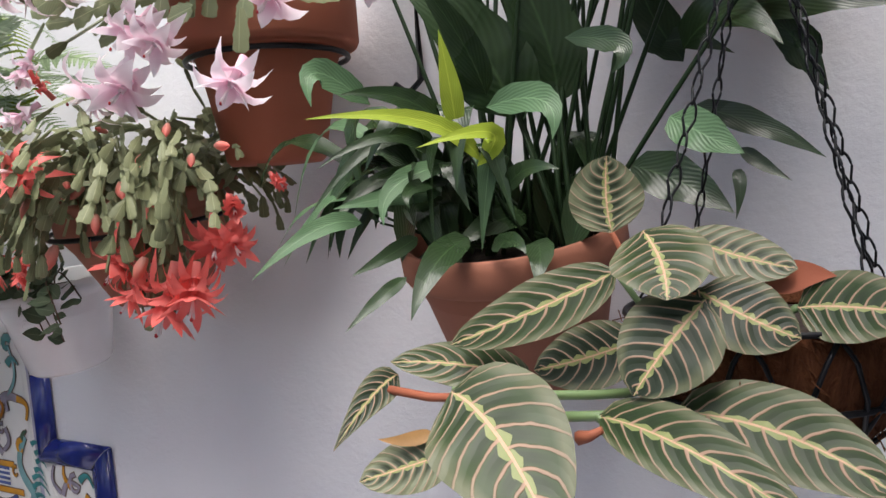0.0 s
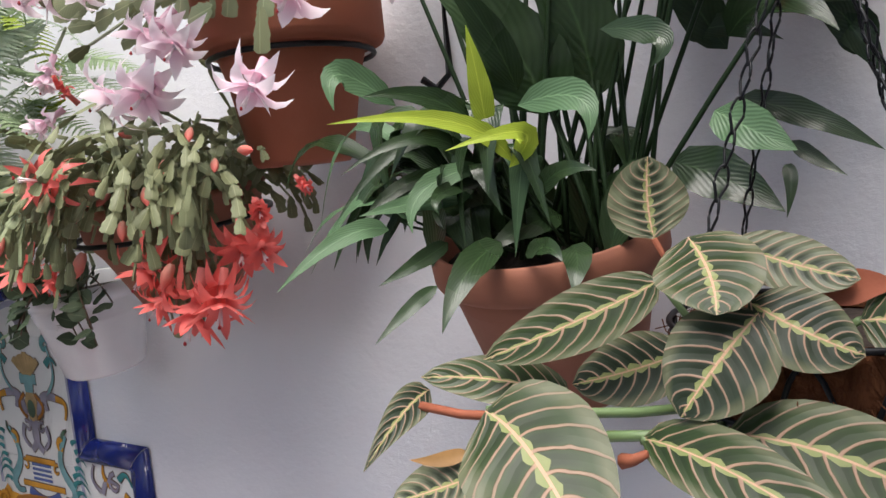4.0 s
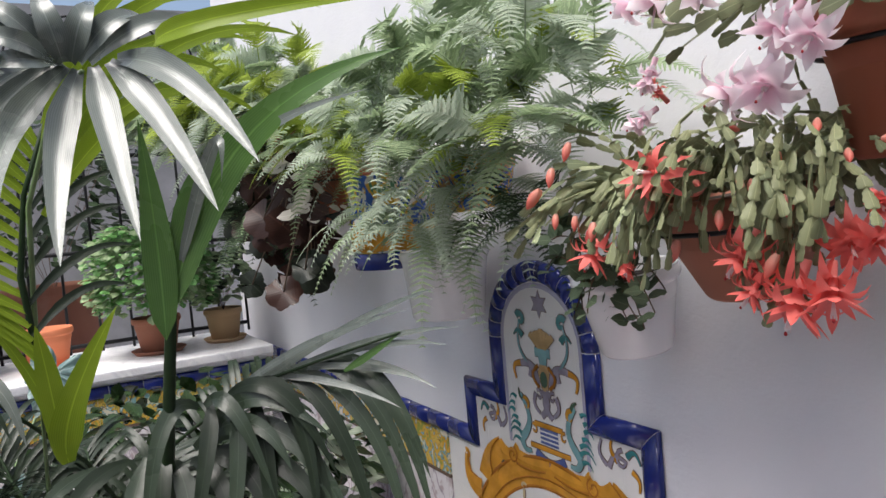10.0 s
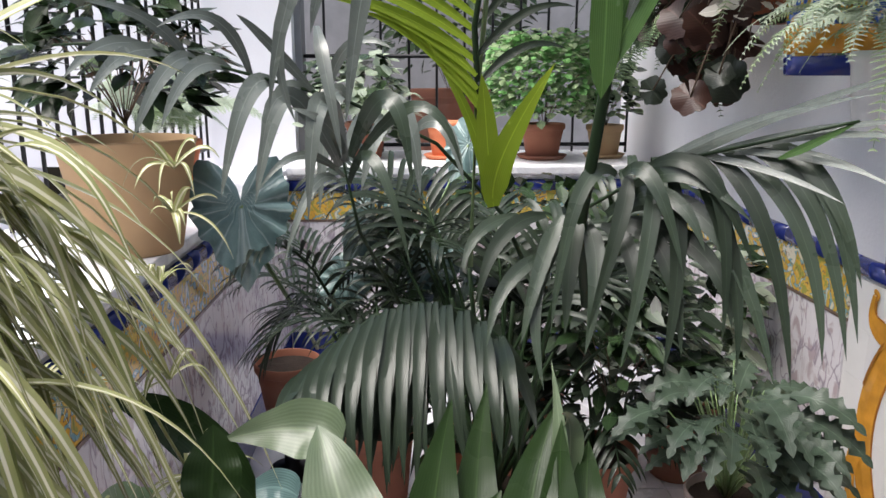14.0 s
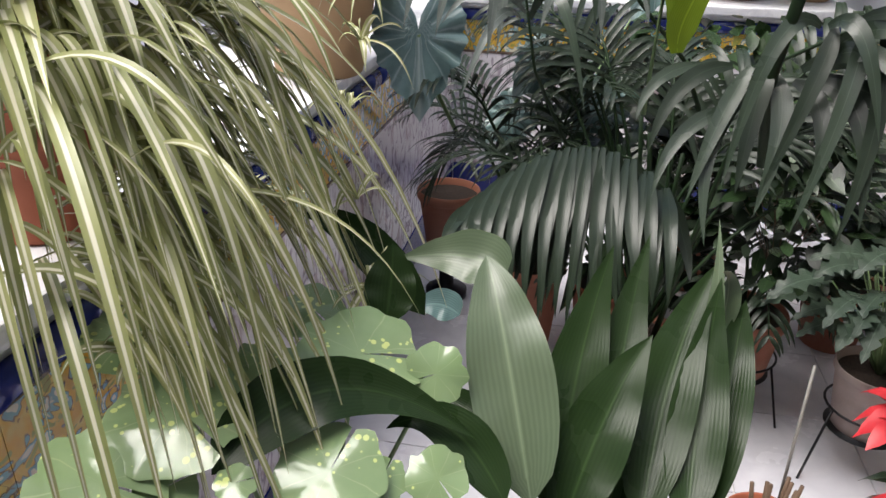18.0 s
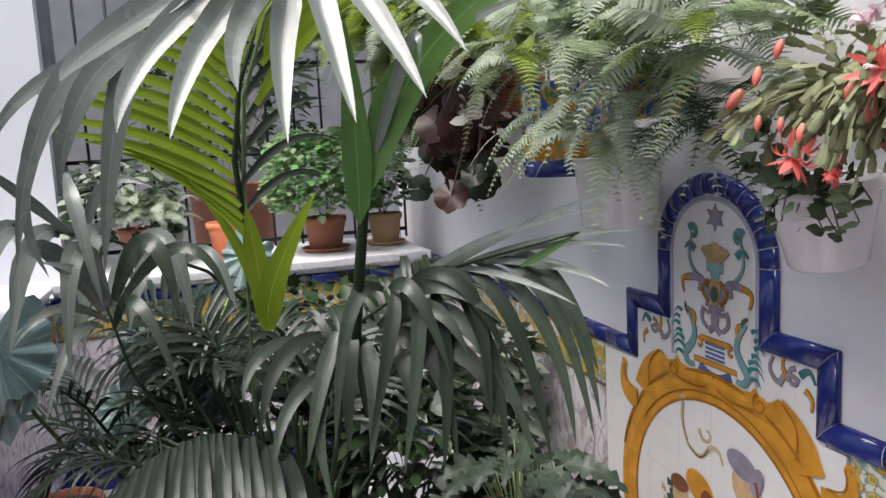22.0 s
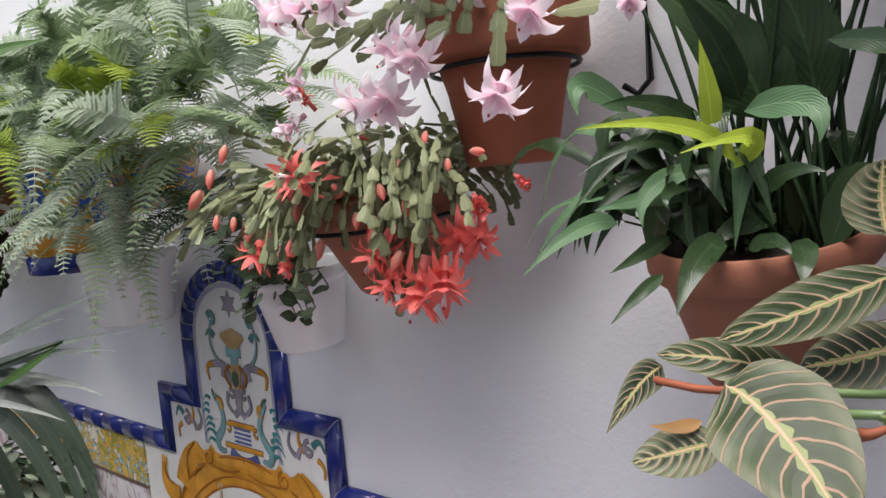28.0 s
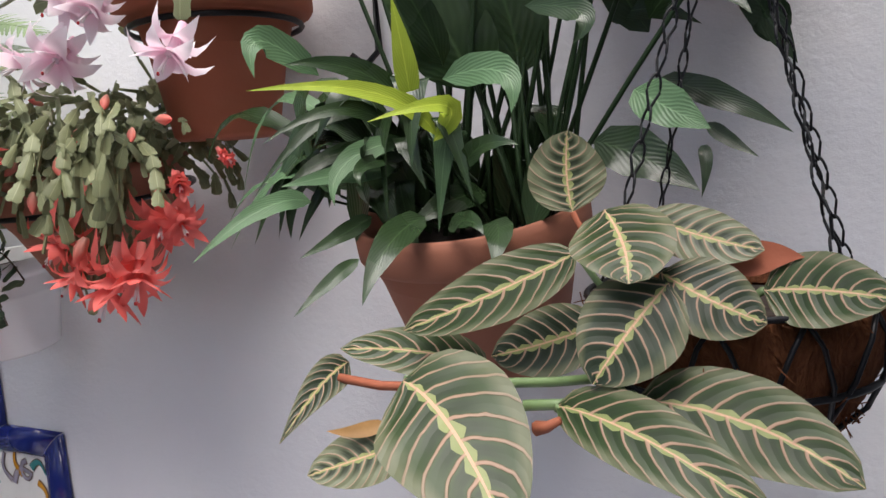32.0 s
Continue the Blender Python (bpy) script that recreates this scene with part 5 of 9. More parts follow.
leaf(lily, (-0.427, 0.985, 1.728), (-0.426, 0.950, 1.803), (-0.443, 0.899, 1.878), 0.053, (0.43, -0.89, 0.16), M_LILY, sh_lance, fold=0.2, wave=0.15)
leaf(lily, (-0.356, 0.994, 1.714), (-0.353, 0.948, 1.748), (-0.370, 0.925, 1.696), 0.039, (0.35, -0.91, 0.21), M_LILY_PALE, sh_lance, fold=0.2, wave=0.15)
leaf(lily, (-0.091, 1.097, 1.731), (-0.111, 1.071, 1.768), (-0.137, 1.054, 1.794), 0.042, (0.07, -0.98, 0.20), M_LILY, sh_lance, fold=0.2, wave=0.15)
leaf(lily, (-0.128, 1.086, 1.792), (-0.101, 1.074, 1.749), (-0.076, 1.070, 1.703), 0.036, (0.06, -0.97, 0.22), M_LILY, sh_lance, fold=0.2, wave=0.15)
leaf(lily, (-0.262, 1.037, 1.769), (-0.215, 1.026, 1.773), (-0.162, 1.017, 1.749), 0.027, (0.19, -0.96, 0.19), M_LILY, sh_lance, fold=0.2, wave=0.15)
leaf(lily, (-0.221, 1.048, 1.752), (-0.247, 1.013, 1.807), (-0.250, 1.005, 1.837), 0.047, (0.23, -0.96, 0.16), M_LILY, sh_lance, fold=0.2, wave=0.15)
leaf(lily, (-0.170, 1.049, 1.799), (-0.081, 1.037, 1.797), (-0.008, 1.021, 1.772), 0.047, (0.04, -0.98, 0.17), M_LILY, sh_lance, fold=0.2, wave=0.15)
leaf(lily, (-0.374, 0.925, 1.594), (-0.392, 0.873, 1.589), (-0.420, 0.834, 1.567), 0.033, (0.40, -0.83, 0.38), M_LILY, sh_lance, fold=0.2, wave=0.15)
leaf(lily, (-0.470, 0.876, 1.589), (-0.455, 0.840, 1.604), (-0.431, 0.838, 1.555), 0.042, (0.48, -0.80, 0.36), M_LILY, sh_lance, fold=0.2, wave=0.15)

for p0, pm, p2, w in (((-0.375, 0.90, 1.70), (-0.395, 0.875, 1.775), (-0.475, 0.83, 1.865), 0.088), ((-0.330, 0.93, 1.71), (-0.335, 0.90, 1.80), (-0.375, 0.86, 1.90), 0.075),
                      ((-0.205, 0.97, 1.755), (-0.155, 0.93, 1.775), (-0.105, 0.90, 1.735), 0.050)):
    leaf(lily, p0, pm, p2, w, (0.35, -0.9, 0.25), M_LILY, sh_lance, 0.18, 0.08, 13)
POT_LILY = (-0.402, 0.942, 1.582)
random.seed(4)
for k in range(30):
    a = rnd(-3.1, -1.7) if k % 4 else rnd(-1.5, -0.2)
    r0 = Vector((POT_LILY[0] + rnd(-0.06, 0.06), POT_LILY[1] + rnd(-0.06, 0.05), POT_LILY[2] - 0.02))
    reach, rise = rnd(0.10, 0.20), rnd(0.02, 0.14)
    d = Vector((math.cos(a) - 0.35, 0.6 * math.sin(a), 0)) * reach
    pm = r0 + d * 0.6 + Vector((0, 0, rise))
    p2 = pm + d * rnd(0.30, 0.55) + Vector((rnd(-0.03, 0.03), 0, -rnd(0.02, 0.09)))
    if p2.y > 1.08:
        continue
    s = r0.lerp(pm, 0.80)
    leaf(lily, s, pm + d * 0.22 + Vector((0, 0, 0.018)), p2, rnd(0.026, 0.046), Vector((rnd(-0.3, 0.5), -0.5, 1)), M_LILY if rnd(0, 1) < 0.93 else M_LILY_PALE, sh_lance, 0.2, 0.14, 12)
    stalk(lily, [r0, s], 0.0022, M_STEM, "stalk", 0.0016)
for k in range(34):
    a = rnd(-1.0, 1.0)
    r0 = Vector((POT_LILY[0] + rnd(-0.03, 0.10), POT_LILY[1] + rnd(-0.05, 0.06), POT_LILY[2] - 0.03))
    top = r0 + Vector((0.06 + 0.22 * a, rnd(-0.08, 0.08), rnd(0.34, 0.54)))
    stalk(lily, arc(r0, top, 0.01, 6), 0.0032, M_STEM, "stalk", 0.002)
    tip = top + Vector((0.16 * a + rnd(-0.08, 0.08), rnd(-0.12, 0.02), rnd(0.02, 0.16)))
    if tip.y < 1.1 and k % 3 == 0:
        leaf(lily, top, top.lerp(tip, 0.5) + Vector((0, 0, 0.03)), tip, rnd(0.05, 0.075), (0.05, -0.7, 0.8), M_LILY, sh_lance, 0.18, 0.07, 9)
for k in range(16):
    r0 = Vector((POT_LILY[0] + rnd(-0.10, 0.10), POT_LILY[1] + rnd(-0.09, 0.09), POT_LILY[2] - 0.03))
    tip = r0 + Vector((rnd(-0.09, 0.09), rnd(-0.07, 0.02), rnd(0.06, 0.12)))
    leaf(lily, r0, r0.lerp(tip, 0.6) + Vector((0, 0.01, 0.02)), tip, rnd(0.035, 0.055), (0, -0.8, 0.5), M_LILY, sh_lance, 0.2, 0.05, 8)
lily_pot = thing("flower_pot", "round terracotta wall pot holding the peace lily", "flower pot")
pot(lily_pot, POT_LILY, 0.131, 0.084, 0.19, M_TERRA, 0.045, 0.006, 0.011, tilt=13)


# ---- pink holiday cactus ----

POT_PINK = (-0.777, 0.985, 1.925)
pink_pot = thing("flower_pot", "old dark terracotta pot with wide collar in a wall ring", "flower pot")
pot(pink_pot, POT_PINK, 0.130, 0.070, 0.243, M_TERRA_DARK, 0.088, 0.016, 0.012)
wall_ring(pink_pot, POT_PINK, 0.113, POT_PINK[2] - 0.098)
part("hook", tube(Geo(), [(POT_PINK[0] + 0.17, 1.118, 2.06), (POT_PINK[0] + 0.17, 1.118, 1.79), (POT_PINK[0] + 0.155, 1.105, 1.77), (POT_PINK[0] + 0.135, 1.10, 1.785)], 0.006, 6), M_IRON, pink_pot)
pink = thing("holiday_cactus", "holiday cactus with drooping flat stems and pale pink flowers", "plant")
random.seed(9)
for k in range(58):
    a = rnd(-3.5, 0.5)
    p = Vector((POT_PINK[0] + rnd(0.03, 0.12) * math.cos(a), POT_PINK[1] + rnd(0.03, 0.12) * math.sin(a), POT_PINK[2] - 0.005))
    d = Vector((math.cos(a) * 0.8 - 0.25, math.sin(a) * 0.8, rnd(0.3, 1.3)))
    cactus_stem(pink, p, d, random.choice((3, 4, 4, 5)), 0.046, 0.026, rnd(0.25, 0.5), 0.35)

bloom(pink, (-0.607, 0.735, 1.757), (-0.1, -0.6, -0.9), 0.071, M_PINK, 1.00)
bloom(pink, (-0.814, 0.790, 1.851), (-0.4, -0.6, -0.7), 0.087, M_PINK, 1.00)
bloom(pink, (-0.774, 0.790, 1.830), (0.0, -0.7, -0.7), 0.070, M_PINK, 1.00)
bloom(pink, (-0.893, 0.790, 1.787), (-0.5, -0.6, -0.4), 0.091, M_PINK, 1.00)
bloom(pink, (-0.841, 0.790, 1.784), (0.1, -0.7, -0.6), 0.081, M_PINK, 1.00)
bloom(pink, (-1.059, 0.790, 1.774), (-0.3, -0.7, -0.5), 0.068, M_PINK, 0.60)
bloom(pink, (-1.039, 0.790, 1.835), (-0.2, -0.4, -1), 0.067, M_PINK, 0.60)
bloom(pink, (-0.592, 0.790, 1.852), (-0.1, -0.7, -0.8), 0.075, M_PINK, 1.00)
bloom(pink, (-1.010, 0.790, 1.947), (-0.6, -0.5, -0.5), 0.101, M_PINK, 1.00)
bloom(pink, (-0.927, 0.790, 1.935), (-0.3, -0.7, -0.4), 0.079, M_PINK, 1.00)
bloom(pink, (-1.066, 0.790, 1.948), (-0.9, -0.3, -0.2), 0.078, M_PINK, 1.00)
bloom(pink, (-0.468, 0.790, 1.837), (0.3, -0.6, -0.8), 0.046, M_PINK, 0.60)
bloom(pink, (-0.720, 0.850, 1.938), (0.0, -0.8, -0.4), 0.080, M_PINK, 1.00)
bloom(pink, (-0.802, 0.850, 1.949), (-0.4, -0.7, -0.4), 0.084, M_PINK, 1.00)
chain(pink, [(-0.646, 0.800, 1.847), (-0.654, 0.800, 1.798)], [(0.03, -1, 0.35)] * 2, 0.033, 0.0)
chain(pink, [(-0.742, 0.820, 1.867), (-0.785, 0.820, 1.860)], [(-0.13, -1, 0.26)] * 2, 0.036, 1.0)
chain(pink, [(-0.785, 0.860, 1.909), (-0.832, 0.860, 1.907), (-0.878, 0.860, 1.906), (-0.925, 0.860, 1.904), (-0.980, 0.860, 1.881)], [(0.24, -1, 0.45)] * 5, 0.021, 0.0)
chain(pink, [(-0.758, 0.840, 1.894), (-0.811, 0.840, 1.905), (-0.864, 0.840, 1.915), (-0.907, 0.840, 1.909), (-0.949, 0.840, 1.904), (-0.992, 0.840, 1.898), (-1.053, 0.840, 1.904)], [(-0.22, -1, 0.10)] * 7, 0.026, 0.2)
chain(pink, [(-1.027, 0.820, 1.898), (-1.068, 0.820, 1.866)], [(-0.27, -1, 0.22)] * 2, 0.016, 1.0)
chain(pink, [(-0.889, 0.860, 1.898), (-0.930, 0.860, 1.872), (-0.969, 0.860, 1.870)], [(-0.28, -1, 0.23)] * 3, 0.026, 0.0)
chain(pink, [(-0.959, 0.840, 1.933), (-1.002, 0.840, 1.924), (-1.044, 0.840, 1.915), (-1.084, 0.840, 1.927)], [(0.09, -1, 0.14)] * 4, 0.026, 1.0)
chain(pink, [(-0.786, 0.830, 1.920), (-0.799, 0.830, 1.901), (-0.810, 0.830, 1.869)], [(0.11, -1, 0.30)] * 3, 0.031, 0.7)
chain(pink, [(-0.736, 0.830, 1.910), (-0.748, 0.830, 1.891), (-0.758, 0.830, 1.860)], [(-0.29, -1, 0.28)] * 3, 0.031, 0.7)
chain(pink, [(-0.707, 0.830, 1.904), (-0.719, 0.830, 1.885), (-0.728, 0.830, 1.855)], [(-0.14, -1, 0.21)] * 3, 0.031, 0.7)
chain(pink, [(-0.652, 0.830, 1.892), (-0.664, 0.830, 1.874), (-0.672, 0.830, 1.845)], [(-0.13, -1, 0.35)] * 3, 0.031, 0.7)
chain(pink, [(-0.609, 0.830, 1.883), (-0.620, 0.830, 1.866), (-0.628, 0.830, 1.837)], [(-0.04, -1, 0.08)] * 3, 0.031, 0.7)
chain(pink, [(-0.588, 0.830, 1.853), (-0.524, 0.830, 1.847)], [(0.03, -1, 0.39)] * 2, 0.029, 0.3)

# ---- coral-red holiday cactus ----

POT_RED = (-1.035, 0.955, 1.665)
red_pot = thing("flower_pot", "terracotta wall pot under a mass of holiday cactus", "flower pot")
pot(red_pot, POT_RED, 0.150, 0.075, 0.175, M_TERRA, 0.0, 0.0, 0.011, tilt=8)
wall_ring(red_pot, POT_RED, 0.148, POT_RED[2] - 0.05)
red = thing("holiday_cactus", "holiday cactus in bud and bloom, coral red flowers on drooping stems", "plant")
random.seed(21)
for k in range(165):
    a = rnd(-3.7, 0.6)
    q = rnd(0.3, 1.0)
    p = Vector((POT_RED[0] + 0.145 * q * math.cos(a), POT_RED[1] + 0.145 * q * math.sin(a), POT_RED[2] - 0.01))
    left = 0.45 if math.cos(a) < -0.2 else 0.0
    d = Vector((math.cos(a) * (0.55 + left), math.sin(a) * 0.75, rnd(0.7, 1.5)))
    cactus_stem(red, p, d, random.choice((5, 6, 7, 7, 8)), 0.027, 0.0155, rnd(0.30, 0.66), 0.26)
for k in range(44):
    cactus_stem(red, (-0.95 + rnd(-0.13, 0.18), 0.84 + rnd(-0.05, 0.04), 1.72 + rnd(-0.05, 0.05)), (rnd(-0.5, 0.6), -0.35, rnd(-0.6, 0.3)), random.choice((5, 6, 6)), 0.027, 0.0155, 0.5, 0.10)
for k in range(14):
    cactus_stem(red, (-0.885 + rnd(-0.03, 0.03), 0.87 + rnd(-0.02, 0.03), 1.66), (rnd(-0.2, 0.2), -0.2, -1), 6, 0.029, 0.016, 0.5, 0.0)
for k in range(34):
    a = rnd(-3.6, -2.2)
    p = Vector((POT_RED[0] - 0.12, POT_RED[1] - 0.04 + rnd(-0.06, 0.06), POT_RED[2]))
    cactus_stem(red, p, (-1.0, rnd(-0.7, 0.1), rnd(0.2, 0.9)), random.choice((6, 7, 8)), 0.031, 0.0165, rnd(0.18, 0.32), 0.35)

bloom(red, (-0.977, 0.730, 1.690), (-0.1, -1, 0.1), 0.088, M_RED, 1.00)
bloom(red, (-1.232, 0.820, 1.573), (-0.3, -0.4, -1), 0.092, M_RED, 1.00)
bloom(red, (-1.149, 0.820, 1.558), (0.1, -0.4, -1), 0.076, M_RED, 0.50)
bloom(red, (-0.922, 0.820, 1.568), (-0.3, -0.5, -0.8), 0.094, M_RED, 1.00)
bloom(red, (-0.842, 0.820, 1.514), (-0.1, -0.4, -1), 0.117, M_RED, 1.00)
bloom(red, (-0.791, 0.820, 1.524), (0.3, -0.5, -0.9), 0.095, M_RED, 1.00)
bloom(red, (-0.797, 0.870, 1.581), (0.5, -0.6, -0.5), 0.089, M_RED, 1.00)
bloom(red, (-0.759, 0.870, 1.629), (0.6, -0.5, -0.4), 0.061, M_RED, 0.50)
bloom(red, (-0.905, 0.820, 1.522), (-0.4, -0.4, -0.8), 0.075, M_RED, 1.00)
bloom(red, (-1.057, 0.820, 1.817), (-0.2, -0.5, 0.6), 0.062, M_RED, 0.50)
bloom(red, (-0.681, 0.870, 1.656), (0.7, -0.2, -0.5), 0.041, M_RED, 0.50)
bloom(red, (-0.765, 0.870, 1.580), (0.7,-0.4,-0.5), 0.070, M_RED, 1.00)
bud(red, (-1.278, 0.750, 1.686), (-0.7, -0.2, -0.7), 0.046)
bud(red, (-1.188, 0.750, 1.757), (-0.2, -0.3, -1), 0.033)
bud(red, (-1.239, 0.750, 1.720), (0, -0.3, -1), 0.035)
bud(red, (-1.238, 0.750, 1.642), (0, -0.2, -1), 0.028)
bud(red, (-1.187, 0.750, 1.637), (0, -0.2, -1), 0.026)
bud(red, (-1.142, 0.750, 1.625), (0, -0.3, -1), 0.032)
bud(red, (-1.066, 0.770, 1.685), (-0.2, -0.4, -1), 0.036)
bud(red, (-1.033, 0.770, 1.658), (0, -0.3, -1), 0.038)
bud(red, (-0.987, 0.770, 1.593), (-0.3, -0.3, -1), 0.037)
bud(red, (-0.826, 0.800, 1.651), (0, -0.3, -1), 0.035)
bud(red, (-0.883, 0.800, 1.668), (0.6, -0.4, -0.7), 0.033)
bud(red, (-0.850, 0.800, 1.571), (-0.4, -0.3, -0.9), 0.036)
bud(red, (-0.957, 0.800, 1.668), (-0.5, -0.4, -0.5), 0.026)
bud(red, (-0.783, 0.800, 1.733), (0.3, -0.5, -0.6), 0.024)
bud(red, (-0.896, 0.800, 1.735), (0, -0.8, 0.2), 0.019)
bud(red, (-0.950, 0.770, 1.674), (0.7, -0.4, -0.3), 0.021)
bud(red, (-0.707, 0.800, 1.700), (1, -0.2, -0.1), 0.028)
bud(red, (-0.838, 0.800, 1.700), (0,-.4,-1), 0.025)
bud(red, (-0.938, 0.800, 1.630), (0.2,-.3,-1), 0.029)
bud(red, (-0.748, 0.800, 1.693), (.4,-.5,-.6), 0.023)

# ---- wire basket, coir liner and chains ----
BK = Vector((-0.125, 0.870, 1.499))
basket = thing("hanging_basket", "black wire hanging basket lined with brown coir", "hanging basket")


def coir():
    m = Mat("coir_fibre", 0.95, spec=0.1)
    a = m.noise(60, 6, m.coord("Object", (1, 1, 0.4)), 0.75, 2.5)
    b = m.noise(9, 3)
    m.color(m.mix(b, m.ramp(a, [(0.35, (0.05, 0.018, 0.008)), (0.6, (0.24, 0.092, 0.04))]), (0.15, 0.054, 0.024)))
    m.bump(a, 1.0, 0.012)
    return m.m


M_COIR = coir()
bowl = [(0.116, 0.0), (0.119, -0.018), (0.114, -0.05), (0.098, -0.085), (0.072, -0.110), (0.036, -0.122), (0.001, -0.124)]
part("liner", lathe(Geo(), [(0.104, -0.01), (0.110, 0.004)] + bowl, 48, BK, wob=0.05), M_COIR, basket)
part("soil", disc(Geo(), 0.106, -0.012, 24, BK, 0.012), M_SOIL, basket)
for z, r in ((0.004, 0.123), (-0.060, 0.116)):
    part("hoop", tube(Geo(), [BK + Vector((r * math.cos(a), r * math.sin(a), z)) for a in (2 * math.pi * k / 36 for k in range(36))], 0.0028, 6, closed=True), M_IRON, basket)
for k in range(12):
    a = 2 * math.pi * k / 12
    for s in (-1, 1):
        pts = [BK + Vector(((r + 0.006) * math.cos(a + s * 0.45 * i / 5), (r + 0.006) * math.sin(a + s * 0.45 * i / 5), z)) for i, (r, z) in enumerate(bowl[:6])]
        part("wire", tube(Geo(), pts, 0.0022, 5), M_IRON, basket)
random.seed(5)
g = Geo()
for k in range(420):
    a, i = rnd(0, 6.28), rnd(0, 4.99)
    (r0, z0), (r1, z1) = bowl[int(i)], bowl[int(i) + 1]
    r, z = r0 + (r1 - r0) * (i % 1), z0 + (z1 - z0) * (i % 1)
    p = BK + Vector(((r + 0.002) * math.cos(a), (r + 0.002) * math.sin(a), z))
    tube(g, bez(p, p + Vector((rnd(-0.012, 0.012) + 0.004 * math.cos(a), rnd(-0.012, 0.012) + 0.004 * math.sin(a), rnd(-0.012, 0.012))), p + Vector((rnd(-0.018, 0.018), rnd(-0.018, 0.018), rnd(-0.018, 0.018))) + Vector((0.002 * math.cos(a), 0.004 * math.sin(a), 0)), 4), 0.0006, 3)
tagged(part("fibre", g, M_COIR, basket), kind="stuff")
# chain link: a round eye that narrows to two close wires
_pts = []
for k in range(24):
    a = 2 * math.pi * k / 24
    z = 0.0150 * math.cos(a)
    _pts.append((math.sin(a) * (0.0052 if z > 0 else 0.0052 - 0.0030 * min(1.0, -z / 0.010)), 0.0, z))
_link = tube(Geo(), _pts, 0.00125, 5, closed=True).mesh("link", M_IRON)
HOOK = Vector((-0.121, 0.870, 1.870))
for ex, ey in ((-0.091, -0.085), (0.089, -0.083), (-0.085, 0.083), (0.092, 0.082)):
    a, b = HOOK + Vector((ex * 0.06, ey * 0.06, 0)), BK + Vector((ex, ey, 0.004))
    n = int((b - a).length / 0.0262)
    for k in range(n):
        p = a.lerp(b, (k + 0.5) / n)
        part("link", _link, None, basket, at=Matrix.Translation(p) @ (a - b).to_track_quat("Z", "Y").to_matrix().to_4x4() @ pose(0, 0, 0, 0, 0, 62 * (k % 2) + 8))
part("wall_hook", tube(Geo(), [(HOOK.x, YR - 0.004, 2.04), (HOOK.x, YR - 0.006, 1.92), (HOOK.x, 1.0, 1.92), (HOOK.x, HOOK.y - 0.01, 1.89), HOOK], 0.006, 6), M_IRON, basket)

# ---- white wall pot with a trailing ivy ----
WP = (-1.362, 1.000, 1.520)
white_pot = thing("flower_pot", "white glazed wall pot with a trailing ivy", "flower pot")
pot(white_pot, WP, 0.110, 0.073, 0.172, M_WHITEPOT, 0.030, 0.004, 0.008, tilt=7)
ivy = thing("ivy", "small ivy with variegated leaves trailing over a white pot", "plant")
random.seed(31)
for k in range(15):
    a = rnd(-3.0, 0.4)
    p0 = Vector((WP[0] + 0.08 * math.cos(a), WP[1] + 0.08 * math.sin(a), WP[2] - 0.01))
    if k < 5:
        p2 = Vector((WP[0] + rnd(0.10, 0.33), WP[1] - rnd(0.05, 0.15), WP[2] - rnd(0.02, 0.11)))
    else:
        p2 = p0 + Vector((rnd(-0.08, 0.12), rnd(-0.12, 0.0), rnd(-0.09, 0.12)))
    pts = bez(p0, (p0 + p2) / 2 + Vector((0, -0.02, 0.07)), p2, 10)
    stalk(ivy, pts, 0.0014, M_STEM_BROWN, "vine")
    for i in range(1, 10):
        d = Vector((rnd(-1, 1), rnd(-1, 0.2), rnd(-0.4, 0.7))).normalized()
        L = rnd(0.022, 0.042)
        leaf(ivy, pts[i], pts[i] + d * L * 0.5, pts[i] + d * L, L * 0.85, (rnd(-0.4, 0.4), -0.7, 0.7), M_IVY, sh_broad, 0.1, 0.1, 6, cross=2)


# ---- painted wall pots behind the ferns ----
def talavera(name, ground, scale):
    m = Mat(name, 0.15)
    a = m.noise(scale, 2, distort=1.6)
    b = m.noise(scale * 0.7, 2, distort=1.2)
    c = m.mix(m.ramp(b, [(0.5, (0, 0, 0)), (0.53, (1, 1, 1))]), ground, (0.62, 0.36, 0.05))
    c = m.mix(m.ramp(a, [(0.54, (0, 0, 0)), (0.57, (1, 1, 1))]), c, (0.05, 0.12, 0.42))
    c = m.mix(m.ramp(a, [(0.40, (1, 1, 1)), (0.42, (0, 0, 0))]), c, (0.10, 0.24, 0.14))
    m.color(c)
    return m.m


M_TAL = talavera("painted_majolica", (0.70, 0.68, 0.64), 17)
M_TAL2 = talavera("painted_majolica_brown", (0.42, 0.24, 0.13), 24)
tal = thing("flower_pot", "painted majolica wall pot with yellow band and blue foot", "flower pot")
CT = (-2.40, 0.985, 1.795)
pot(tal, CT, 0.150, 0.128, 0.29, M_TAL, 0.0, 0.0, 0.008)
part("foot_band", lathe(Geo(), [(0.129, -0.292), (0.133, -0.288), (0.137, -0.245), (0.131, -0.24)], 40, CT), M_BLUE, tal)
part("yellow_band", lathe(Geo(), [(0.133, -0.235), (0.1375, -0.232), (0.1415, -0.165), (0.137, -0.160)], 40, CT), M_GOLD, tal)
tal2 = thing("flower_pot", "brown painted majolica wall pot under a fern", "flower pot")
CT2 = (-1.89, 0.985, 1.815)
pot(tal2, CT2, 0.125, 0.082, 0.15, M_TAL2, 0.0, 0.0, 0.008, tilt=6)
wp2 = thing("flower_pot", "white glazed wall pot half hidden by fern fronds", "flower pot")
CW2 = (-2.09, 0.990, 1.56)
